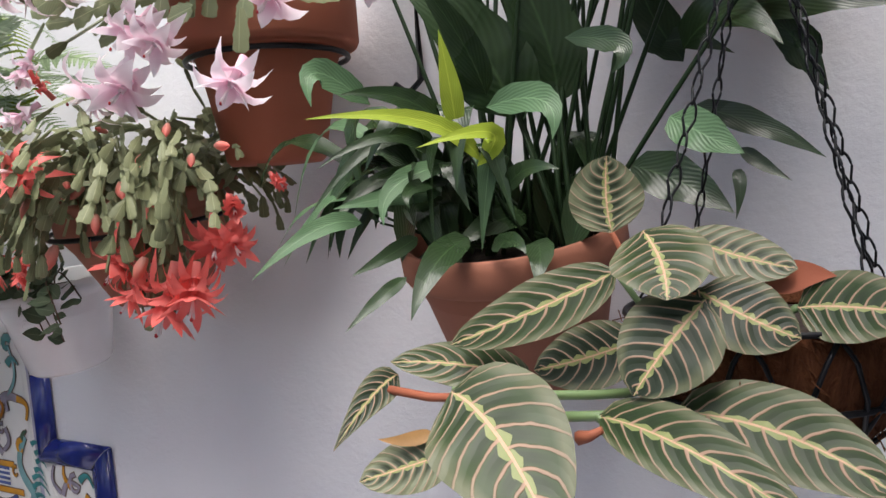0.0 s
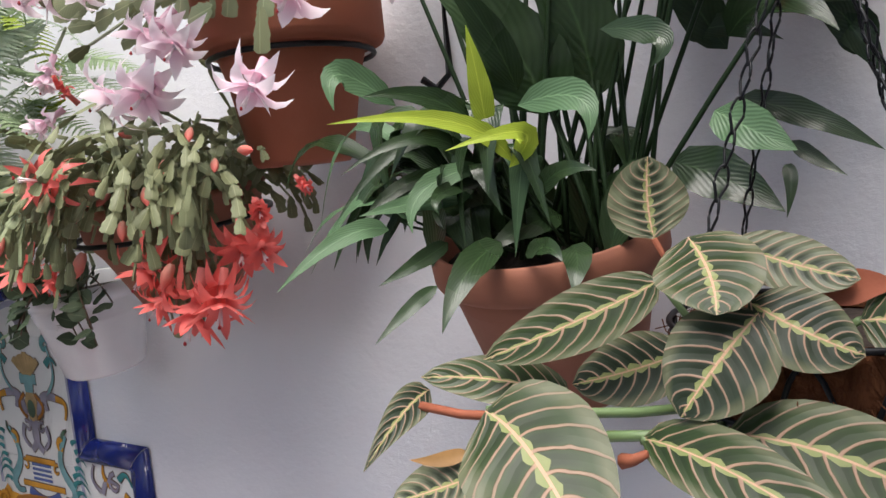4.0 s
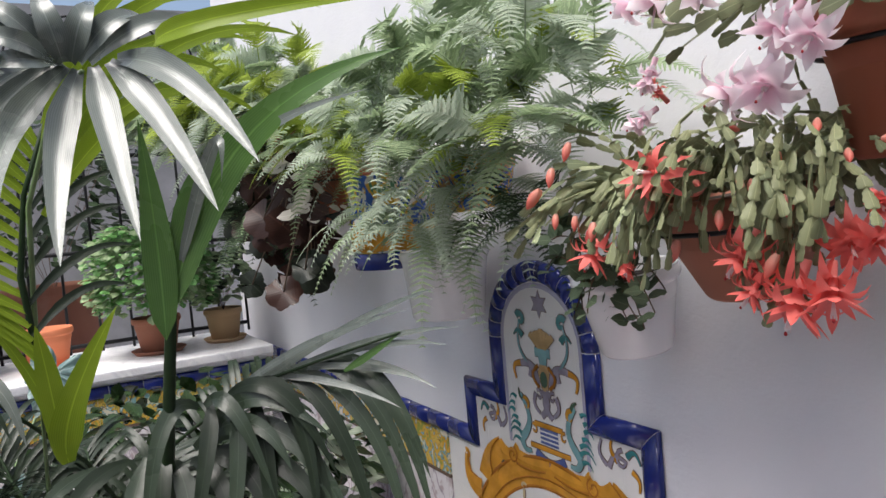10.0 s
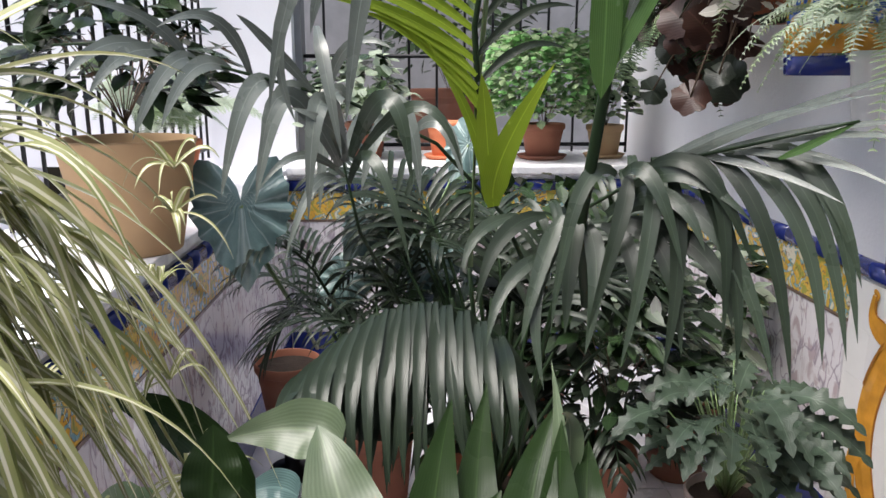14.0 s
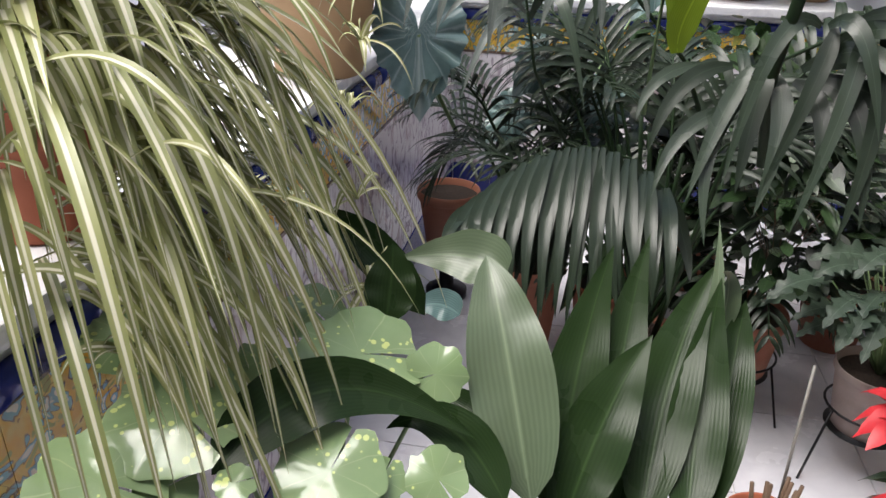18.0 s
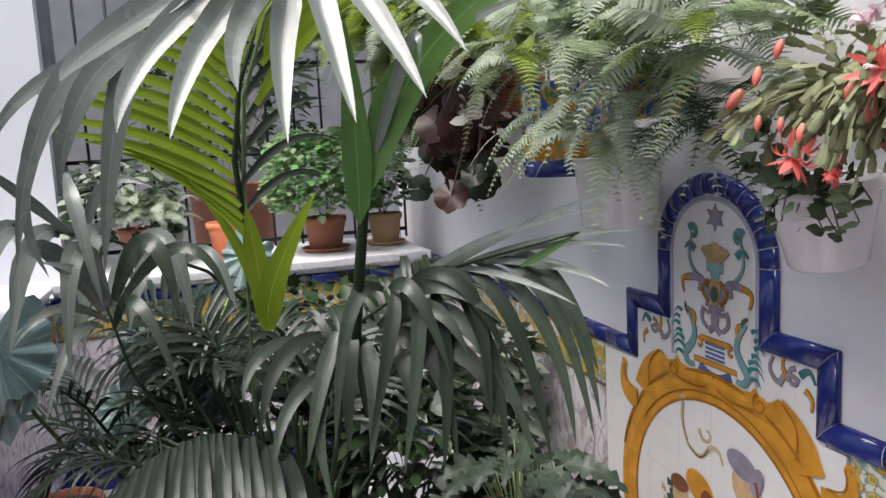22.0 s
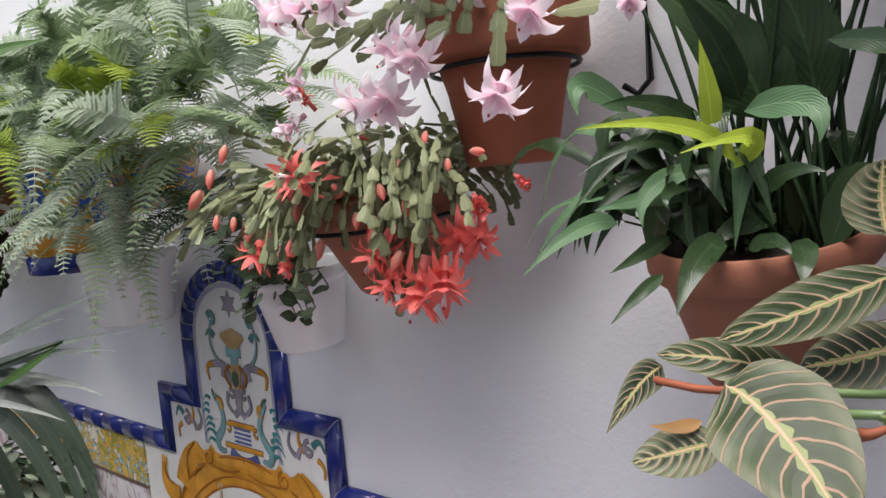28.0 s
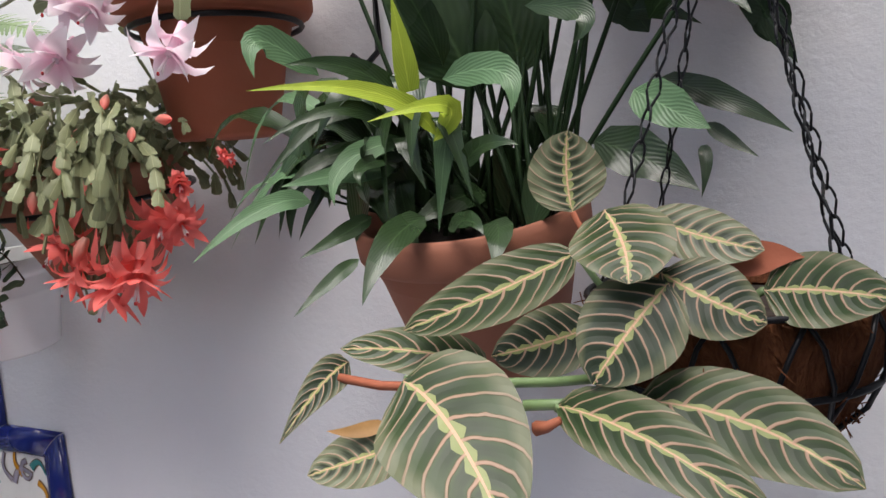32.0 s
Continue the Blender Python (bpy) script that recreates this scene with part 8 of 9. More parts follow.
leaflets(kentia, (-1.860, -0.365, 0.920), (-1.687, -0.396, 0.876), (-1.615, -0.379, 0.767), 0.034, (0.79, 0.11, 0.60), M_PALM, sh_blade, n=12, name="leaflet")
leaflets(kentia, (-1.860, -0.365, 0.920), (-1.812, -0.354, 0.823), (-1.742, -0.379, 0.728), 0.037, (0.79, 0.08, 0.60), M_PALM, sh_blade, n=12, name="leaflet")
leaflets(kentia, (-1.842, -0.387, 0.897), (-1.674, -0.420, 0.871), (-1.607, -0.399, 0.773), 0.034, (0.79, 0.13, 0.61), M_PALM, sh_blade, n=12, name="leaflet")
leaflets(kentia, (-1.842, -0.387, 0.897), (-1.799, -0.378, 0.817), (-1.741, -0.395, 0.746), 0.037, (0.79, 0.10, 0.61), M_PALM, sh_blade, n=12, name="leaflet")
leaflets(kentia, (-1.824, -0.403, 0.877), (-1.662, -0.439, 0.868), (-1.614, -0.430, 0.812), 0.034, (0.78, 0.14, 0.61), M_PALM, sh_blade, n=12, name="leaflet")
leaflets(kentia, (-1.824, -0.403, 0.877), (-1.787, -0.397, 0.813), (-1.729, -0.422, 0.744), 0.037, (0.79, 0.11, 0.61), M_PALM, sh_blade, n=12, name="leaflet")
stalk(kentia, [(-2.202, 0.089, 1.026), (-2.156, 0.026, 1.159), (-2.131, -0.141, 1.339), (-2.068, -0.348, 1.443), (-2.001, -0.615, 1.519), (-1.938, -0.806, 1.573), (-1.884, -0.933, 1.562)], 0.0060, M_STEM, "rib", 0.0030)
leaf(kentia, (-2.058, -0.347, 1.443), (-2.003, -0.385, 1.434), (-1.933, -0.407, 1.204), 0.054, (0.92, 0.12, 0.37), M_PALM_SHEEN, sh_blade, n=12, name="leaflet")
leaf(kentia, (-2.046, -0.445, 1.465), (-1.985, -0.498, 1.437), (-1.911, -0.544, 1.226), 0.051, (0.91, 0.18, 0.37), M_PALM_SHEEN, sh_blade, n=12, name="leaflet")
leaf(kentia, (-2.034, -0.516, 1.483), (-1.971, -0.565, 1.451), (-1.896, -0.614, 1.243), 0.051, (0.91, 0.21, 0.36), M_PALM_SHEEN, sh_blade, n=12, name="leaflet")
leaf(kentia, (-2.062, -0.296, 1.429), (-2.016, -0.217, 1.417), (-1.956, -0.182, 1.236), 0.053, (0.93, 0.03, 0.38), M_PALM_SHEEN, sh_blade, n=12, name="leaflet")
leaf(kentia, (-2.014, -0.606, 1.515), (-1.945, -0.669, 1.514), (-1.880, -0.724, 1.396), 0.043, (0.90, 0.27, 0.33), M_PALM_SHEEN, sh_blade, n=12, name="leaflet")
leaf(kentia, (-1.996, -0.671, 1.531), (-1.928, -0.719, 1.514), (-1.858, -0.778, 1.371), 0.043, (0.89, 0.30, 0.33), M_PALM_SHEEN, sh_blade, n=12, name="leaflet")
leaf(kentia, (-1.976, -0.733, 1.548), (-1.901, -0.794, 1.544), (-1.835, -0.849, 1.463), 0.041, (0.88, 0.34, 0.32), M_PALM_SHEEN, sh_blade, n=12, name="leaflet")
leaf(kentia, (-1.962, -0.772, 1.562), (-1.886, -0.830, 1.561), (-1.817, -0.888, 1.496), 0.036, (0.88, 0.36, 0.31), M_PALM_SHEEN, sh_blade, n=12, name="leaflet")
leaf(kentia, (-2.024, -0.562, 1.499), (-1.956, -0.618, 1.618), (-1.884, -0.719, 1.598), 0.031, (0.93, 0.25, 0.28), M_PALM_SHEEN, sh_blade, n=12, name="leaflet")
leaf(kentia, (-2.050, -0.421, 1.458), (-1.983, -0.512, 1.571), (-1.927, -0.565, 1.627), 0.029, (0.93, 0.19, 0.30), M_PALM_SHEEN, sh_blade, n=12, name="leaflet")
leaf(kentia, (-2.063, -0.271, 1.409), (-2.008, -0.319, 1.394), (-1.956, -0.355, 1.311), 0.043, (0.92, 0.08, 0.39), M_PALM_SHEEN, sh_blade, n=12, name="leaflet")
leaf(kentia, (-2.064, -0.245, 1.401), (-2.009, -0.282, 1.367), (-1.951, -0.315, 1.248), 0.041, (0.91, 0.06, 0.40), M_PALM_SHEEN, sh_blade, n=12, name="leaflet")
leaf(kentia, (-2.063, -0.194, 1.374), (-2.014, -0.128, 1.389), (-1.959, -0.083, 1.264), 0.041, (0.92, -0.02, 0.39), M_PALM_SHEEN, sh_blade, n=12, name="leaflet")
leaf(kentia, (-1.990, -0.692, 1.538), (-1.915, -0.750, 1.617), (-1.834, -0.840, 1.644), 0.031, (0.90, 0.32, 0.28), M_PALM_SHEEN, sh_blade, n=12, name="leaflet")
leaf(kentia, (-2.053, -0.396, 1.451), (-2.010, -0.335, 1.570), (-1.977, -0.235, 1.556), 0.029, (0.95, 0.09, 0.30), M_PALM_SHEEN, sh_blade, n=12, name="leaflet")

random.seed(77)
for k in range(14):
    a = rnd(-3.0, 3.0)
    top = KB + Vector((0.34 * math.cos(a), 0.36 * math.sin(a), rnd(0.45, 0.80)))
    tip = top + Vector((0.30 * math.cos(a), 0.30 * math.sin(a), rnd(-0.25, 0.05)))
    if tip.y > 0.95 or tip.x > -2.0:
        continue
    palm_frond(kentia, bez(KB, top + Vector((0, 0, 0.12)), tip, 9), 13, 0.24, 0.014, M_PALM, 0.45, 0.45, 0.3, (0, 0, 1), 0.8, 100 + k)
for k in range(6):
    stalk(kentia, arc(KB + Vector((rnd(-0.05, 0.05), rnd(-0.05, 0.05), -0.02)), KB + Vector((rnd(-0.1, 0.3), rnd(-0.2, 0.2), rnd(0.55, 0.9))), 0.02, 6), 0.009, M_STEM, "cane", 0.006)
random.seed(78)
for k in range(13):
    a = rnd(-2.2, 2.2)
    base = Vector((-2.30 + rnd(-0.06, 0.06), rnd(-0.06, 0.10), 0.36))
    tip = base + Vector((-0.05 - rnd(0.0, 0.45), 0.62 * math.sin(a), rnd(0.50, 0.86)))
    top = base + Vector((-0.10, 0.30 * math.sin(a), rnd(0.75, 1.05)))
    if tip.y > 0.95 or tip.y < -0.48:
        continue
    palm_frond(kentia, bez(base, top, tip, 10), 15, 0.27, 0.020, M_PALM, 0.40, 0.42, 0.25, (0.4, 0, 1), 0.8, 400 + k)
kp = thing("flower_pot", "terracotta floor pot of the kentia palm", "flower pot")
pot(kp, (KB.x, KB.y, 0.345), 0.155, 0.11, 0.345, M_TERRA, 0.05, 0.008)


# ---- side sill: tan pot, blue-green leaf, spider plant ----

tan = thing("flower_pot", "large tan clay pot standing on the side sill", "flower pot")
TP = (-2.27, -0.948, SILL + 0.30)
pot(tan, TP, 0.178, 0.122, 0.30, M_TAN, 0.0, 0.0, 0.010)
bushy("dark leafy shrub in the tan pot", (-2.27, -0.948, SILL + 0.48), 0.24, 0.20, 300, 0.085, (M_LILY, M_ASPI), 71, "pot_plant", 0.5)
fern("ferns along the side railing", (-3.2, -1.15, 1.32), 44, (0.28, 0.50), (M_FERN, M_FERN_BLUE), 72, (-3.14, 3.14), (0.3, 1.3), (0.2, 0.8), (0.22, 0.08, 0.04))
fp = thing("flower_pot", "terracotta pot on the side sill", "flower pot")
pot(fp, (-3.2, -1.15, SILL + 0.22), 0.13, 0.09, 0.22, M_TERRA_ORANGE, 0.04, 0.006)
blue = thing("elephant_ear", "elephant ear plant with large blue-green veined leaves", "plant")


def ear(parent, c, tip, face, mat):
    """An arrow-shaped leaf with two back lobes, hung from its stalk at c."""
    c, tip = Vector(c), Vector(tip)
    d = tip - c
    R = d.length
    d.normalize()
    n = Vector(face)
    n = (n - d * n.dot(d)).normalized()
    s = d.cross(n)
    v, f, uv, m = [c], [], [(0.5, 0.0)], 49
    for q in (0.3, 0.65, 1.0):
        for k in range(m):
            a = -math.pi + 2 * math.pi * k / (m - 1)
            b = abs(a)
            r = 0.60 + 0.40 * max(0, 1 - b / 0.75) ** 1.4 + 0.16 * math.exp(-((b - 2.45) / 0.35) ** 2) - 0.52 * max(0, (b - 2.65) / 0.49) ** 1.2
            r *= 1 + 0.05 * math.cos(13 * a)
            h = R * (0.20 * q * abs(math.sin(5.5 * a)) * q - 0.22 * q * q)
            v.append(c + (d * math.cos(a) + s * math.sin(a)) * R * r * q + n * h)
            uv.append((0.5 + a / (2 * math.pi), q))
    for k in range(m - 1):
        f.append((0, 1 + k, 2 + k))
        for i in range(2):
            p = 1 + i * m + k
            f.append((p, p + m, p + m + 1, p + 1))
    return part("leaf", Geo().add(v, f, uv), mat, parent)


ear(blue, (-2.303, -0.669, 1.157), (-2.221, -0.645, 0.951), (0.96, 0.22, 0.41), M_EAR)
ear(blue, (-2.617, -0.342, 1.042), (-2.549, -0.418, 0.946), (0.98, 0.06, 0.44), M_EAR)
ear(blue, (-2.696, -0.131, 0.914), (-2.629, -0.223, 0.815), (0.97, -0.02, 0.48), M_EAR)
ear(blue, (-2.849, -0.015, 1.273), (-2.800, -0.076, 1.164), (0.99, -0.07, 0.33), M_EAR)
ear(blue, (-2.765, -0.440, 0.824), (-2.689, -0.530, 0.745), (0.96, 0.10, 0.51), M_EAR)
stalk(blue, [(-2.303, -0.669, 1.157), (-2.453, -0.631, 0.940), (-2.704, -0.573, 0.679), (-2.917, -0.566, 0.519)], 0.0060, M_STEM_PALE, "stalk", 0.0080)
stalk(blue, [(-2.617, -0.342, 1.042), (-2.738, -0.497, 0.750), (-2.917, -0.566, 0.519)], 0.0050, M_STEM_PALE, "stalk")
stalk(blue, [(-2.696, -0.131, 0.914), (-2.725, -0.380, 0.674), (-2.918, -0.555, 0.519)], 0.0050, M_STEM_PALE, "stalk")
stalk(blue, [(-2.849, -0.015, 1.273), (-2.883, -0.227, 0.837), (-2.920, -0.545, 0.518)], 0.0050, M_STEM_PALE, "stalk")

bp = thing("flower_pot", "terracotta pot on the floor by the tiled side wall", "flower pot")
pot(bp, (-2.93, -0.68, 0.47), 0.125, 0.085, 0.47 * 0.5, M_TERRA, 0.04, 0.006)
part("stand", lathe(Geo(), [(0.001, -0.47), (0.085, -0.47), (0.085, -0.44), (0.03, -0.42), (0.03, -0.26), (0.09, -0.245), (0.001, -0.24)], 28, (-2.93, -0.68, 0.47)), M_IRON, bp)


spider = thing("spider_plant", "big spider plant with cream-striped leaves cascading off the sill", "plant")
SP = Vector((-1.16, -0.99, SILL + 0.36))
sp_pot = thing("flower_pot", "tall old terracotta pot of the spider plant on the sill", "flower pot")
pot(sp_pot, SP, 0.13, 0.095, 0.36, M_TERRA_DARK, 0.03, 0.004)
random.seed(81)


def strap(parent, p0, d, L, elev, fall, w):
    """A strap leaf thrown out along d that bends over and hangs."""
    pts = []
    for i in range(15):
        u = i / 14
        q = Vector(p0) + Vector(d) * (L * math.cos(elev) * (u - 0.28 * u * u)) + Vector((0, 0, L * (math.sin(elev) * u - fall * u * u)))
        if q.y < YL + 0.03:
            q.z = max(q.z, SILL + 0.008)
        pts.append(q)
    face = Vector(d) * 0.5 + Vector((rnd(-0.4, 0.4), rnd(-0.4, 0.4), 1))
    part("leaf", blade(Geo(), pts, w, face, sh_strap, 0.28, 2, 0.0, 0, rnd(-0.5, 0.5)), M_SPIDER, parent)


for k in range(190):
    a = rnd(0.15, 1.85)
    p0 = SP + Vector((rnd(-0.07, 0.07), rnd(-0.05, 0.07), -0.02))
    strap(spider, p0, (math.cos(a), math.sin(a), 0), rnd(0.42, 0.78), rnd(0.10, 1.0), rnd(0.25, 1.0), rnd(0.013, 0.026))
for k in range(150):
    p0 = Vector((rnd(-1.30, -0.86), -0.88 + rnd(0.02, 0.16), rnd(1.08, 1.36)))
    a = rnd(0.7, 1.75)
    strap(spider, p0, (math.cos(a), math.sin(a), 0), rnd(0.28, 0.54), rnd(0.1, 0.9), rnd(0.6, 1.3), rnd(0.010, 0.019))
for c, run_ in (((-0.93, -0.72, 0.99), 18), ((-1.22, -0.50, 0.96), 7), ((-1.28, -0.54, 1.08), 6), ((-1.50, -0.62, 1.16), 8), ((-1.72, -0.66, 1.24), 11), ((-1.62, -0.62, 1.34), 9), ((-1.10, -0.76, 1.00), 26), ((-1.30, -0.76, 1.02), 24)):
    c = Vector(c)
    stalk(spider, bez(SP, (SP + c) / 2 + Vector((0, 0.08, 0.22)), c, 9), 0.0022, M_SPIDER, "runner")
    for k in range(run_):
        a = rnd(0, 6.28)
        strap(spider, c, (math.cos(a), abs(math.sin(a)) if run_ > 20 else math.sin(a), 0), rnd(0.09, 0.17) if run_ < 20 else rnd(0.14, 0.30), rnd(0.2, 1.2), rnd(0.3, 1.0), rnd(0.008, 0.014))


# ---- floor plants ----
aspi = thing("aspidistra", "aspidistra with broad dark leaves, some bent and painted pale for gloss", "plant")
leaf(aspi, (-1.045, -0.187, 0.710), (-1.208, -0.173, 0.862), (-1.321, -0.137, 1.025), 0.102, (0.69, -0.03, 0.72), M_ASPI, sh_lance, fold=0.28, wave=0.10, n=16)
leaf(aspi, (-1.050, -0.113, 0.722), (-1.227, -0.109, 0.861), (-1.362, -0.080, 1.033), 0.090, (0.70, -0.08, 0.71), M_ASPI, sh_lance, fold=0.28, wave=0.10, n=16)
leaf(aspi, (-1.030, -0.072, 0.751), (-1.192, -0.038, 0.897), (-1.299, 0.019, 1.027), 0.096, (0.70, -0.13, 0.71), M_ASPI, sh_lance, fold=0.28, wave=0.10, n=16)
leaf(aspi, (-0.991, -0.177, 0.756), (-1.091, -0.132, 0.875), (-1.168, -0.078, 0.963), 0.098, (0.66, -0.07, 0.75), M_ASPI, sh_lance, fold=0.28, wave=0.10, n=16)
leaf(aspi, (-1.026, -0.014, 0.759), (-1.171, 0.003, 0.879), (-1.269, 0.020, 1.014), 0.083, (0.68, -0.16, 0.72), M_ASPI, sh_lance, fold=0.28, wave=0.10, n=16)
leaf(aspi, (-1.059, 0.014, 0.743), (-1.209, 0.047, 0.879), (-1.284, 0.064, 0.974), 0.077, (0.69, -0.19, 0.70), M_ASPI, sh_lance, fold=0.28, wave=0.10, n=16)
leaf(aspi, (-1.241, -0.003, 0.910), (-1.247, 0.015, 0.968), (-1.325, 0.012, 1.085), 0.030, (0.74, -0.17, 0.66), M_ASPI_PALE, sh_lance, fold=0.28, wave=0.10, n=16)
leaf(aspi, (-1.264, 0.030, 0.921), (-1.278, 0.035, 0.992), (-1.246, 0.015, 1.034), 0.040, (0.75, -0.18, 0.64), M_ASPI_PALE, sh_lance, fold=0.28, wave=0.10, n=16)
leaf(aspi, (-0.985, -0.221, 0.792), (-1.117, -0.282, 0.963), (-1.213, -0.324, 1.038), 0.118, (0.71, 0.05, 0.70), M_ASPI_PALE, sh_lance, fold=0.28, wave=0.10, n=16)
leaf(aspi, (-1.204, -0.292, 1.014), (-1.226, -0.359, 1.027), (-1.231, -0.460, 1.009), 0.085, (0.76, 0.11, 0.64), M_ASPI_PALE, sh_lance, fold=0.28, wave=0.10, n=16)
leaf(aspi, (-0.824, -0.577, 0.918), (-0.953, -0.473, 0.961), (-0.979, -0.297, 0.894), 0.089, (0.63, 0.22, 0.74), M_ASPI, sh_lance, fold=0.28, wave=0.10, n=16)
leaf(aspi, (-1.156, -0.462, 0.940), (-1.186, -0.461, 0.991), (-1.212, -0.464, 1.042), 0.078, (0.73, 0.19, 0.66), M_ASPI, sh_broad, fold=0.28, wave=0.10, n=16)
leaf(aspi, (-1.241, -0.420, 0.907), (-1.271, -0.539, 1.018), (-1.257, -0.626, 1.053), 0.072, (0.75, 0.23, 0.62), M_ASPI, sh_lance, fold=0.28, wave=0.10, n=16)
leaf(aspi, (-0.946, -0.252, 0.823), (-0.997, -0.336, 0.891), (-0.980, -0.415, 0.889), 0.068, (0.63, 0.10, 0.77), M_ASPI, sh_lance, fold=0.28, wave=0.10, n=16)
leaf(aspi, (-1.035, -0.275, 0.774), (-1.106, -0.313, 0.829), (-1.132, -0.429, 0.840), 0.067, (0.65, 0.07, 0.76), M_ASPI, sh_lance, fold=0.28, wave=0.10, n=16)
leaf(aspi, (-1.379, -0.385, 0.832), (-1.382, -0.428, 0.848), (-1.366, -0.476, 0.838), 0.061, (0.72, 0.13, 0.68), M_ALOC, sh_lance, fold=0.28, wave=0.10, n=16)

ap = thing("flower_pot", "terracotta pot holding the aspidistra on the floor", "flower pot")
pot(ap, (-1.17, -0.16, 0.33), 0.17, 0.12, 0.33, M_TERRA, 0.05, 0.008)
for dx, dy in ((-0.02, 0.0), (0.03, 0.02), (0.0, -0.04), (-0.06, 0.03), (0.05, -0.03), (-0.05, -0.05), (0.02, 0.06)):
    stalk(aspi, [(-1.17 + dx, -0.16 + dy, 0.30), (-1.12 + 1.8 * dx, -0.17 + 1.8 * dy, 0.52), (-1.06 + 2.4 * dx, -0.18 + 2.2 * dy, 0.74)], 0.006, M_STEM, "stalk", 0.004)


leopard = thing("leopard_plant", "leopard plant with round glossy green leaves spotted yellow", "plant")
LB = Vector((-1.02, -0.55, 0.42))

round_leaf(leopard, (-0.873, -0.638, 0.963), (0.35, 0.1, 1), 0.091, M_SPOT, turn=0.3)
stalk(leopard, arc(LB, (-0.873, -0.638, 0.959), 0.03, 7), 0.0035, M_STEM_PALE)
round_leaf(leopard, (-1.026, -0.462, 0.967), (0.3, 0.25, 1), 0.091, M_SPOT, turn=1.2)
stalk(leopard, arc(LB, (-1.026, -0.462, 0.963), 0.03, 7), 0.0035, M_STEM_PALE)
round_leaf(leopard, (-0.872, -0.454, 0.906), (0.4, 0.1, 1), 0.071, M_SPOT, turn=2.2)
stalk(leopard, arc(LB, (-0.872, -0.454, 0.902), 0.03, 7), 0.0035, M_STEM_PALE)
round_leaf(leopard, (-0.776, -0.684, 0.930), (0.3, 0.3, 0.8), 0.079, M_SPOT, turn=0.9)
stalk(leopard, arc(LB, (-0.776, -0.684, 0.926), 0.03, 7), 0.0035, M_STEM_PALE)
round_leaf(leopard, (-1.035, -0.361, 0.945), (0.7, 0.2, 0.6), 0.045, M_SPOT, turn=2.6)
stalk(leopard, arc(LB, (-1.035, -0.361, 0.941), 0.03, 7), 0.0035, M_STEM_PALE)
round_leaf(leopard, (-0.979, -0.683, 0.951), (0.2, 0.1, 1), 0.038, M_SPOT, turn=1.9)
stalk(leopard, arc(LB, (-0.979, -0.683, 0.947), 0.03, 7), 0.0035, M_STEM_PALE)
round_leaf(leopard, (-1.014, -0.785, 0.957), (0.2, 0.3, 0.9), 0.068, M_SPOT, turn=0.4)
stalk(leopard, arc(LB, (-1.014, -0.785, 0.953), 0.03, 7), 0.0035, M_STEM_PALE)
round_leaf(leopard, (-1.020, -0.591, 0.939), (0.1, 0.3, 1), 0.047, M_SPOT, turn=2.8)
stalk(leopard, arc(LB, (-1.020, -0.591, 0.935), 0.03, 7), 0.0035, M_STEM_PALE)
round_leaf(leopard, (-0.918, -0.335, 0.877), (0.6, 0.2, 0.7), 0.042, M_SPOT, turn=0.2)
stalk(leopard, arc(LB, (-0.918, -0.335, 0.873), 0.03, 7), 0.0035, M_STEM_PALE)
round_leaf(leopard, (-0.815, -0.545, 0.921), (0.4, 0.1, 1), 0.026, M_SPOT, turn=1.4)
stalk(leopard, arc(LB, (-0.815, -0.545, 0.917), 0.03, 7), 0.0035, M_STEM_PALE)
round_leaf(leopard, (-0.903, -0.401, 0.876), (0.3, 0.2, 1), 0.035, M_SPOT, turn=2.2)
stalk(leopard, arc(LB, (-0.903, -0.401, 0.872), 0.03, 7), 0.0035, M_STEM_PALE)
round_leaf(leopard, (-0.815, -0.631, 0.898), (0.3, 0.2, 1), 0.039, M_SPOT, turn=1.7)
stalk(leopard, arc(LB, (-0.815, -0.631, 0.894), 0.03, 7), 0.0035, M_STEM_PALE)
round_leaf(leopard, (-1.159, -0.577, 0.946), (0.3, 0.1, 1), 0.056, M_SPOT, turn=0.2)
stalk(leopard, arc(LB, (-1.159, -0.577, 0.942), 0.03, 7), 0.0035, M_STEM_PALE)

lp_pot = thing("flower_pot", "terracotta pot of the leopard plant by the side wall", "flower pot")
pot(lp_pot, (LB.x, LB.y, 0.44), 0.16, 0.12, 0.44, M_TERRA, 0.05, 0.008)

poin = thing("poinsettia", "poinsettia with spreading scarlet bracts", "plant")
random.seed(91)
PB = Vector((-1.30, 0.52, 0.65))
for fl in range(7):
    c = PB + Vector((rnd(-0.16, 0.16), rnd(-0.16, 0.18), rnd(-0.02, 0.07)))
    stalk(poin, arc((PB.x, PB.y, 0.36), c, 0.02, 6), 0.004, M_STEM_PALE)
    for k in range(11):
        a = 2 * math.pi * k / 11 + rnd(-0.2, 0.2)
        L = rnd(0.07, 0.125)
        d = Vector((math.cos(a), math.sin(a), rnd(-0.15, 0.35)))
        leaf(poin, c, c + d * L * 0.5 + Vector((0, 0, 0.015)), c + d * L + Vector((0, 0, -0.02)), L * 0.46, (0, 0, 1), M_SCARLET, sh_broad, 0.15, 0.1, 8, "bract")
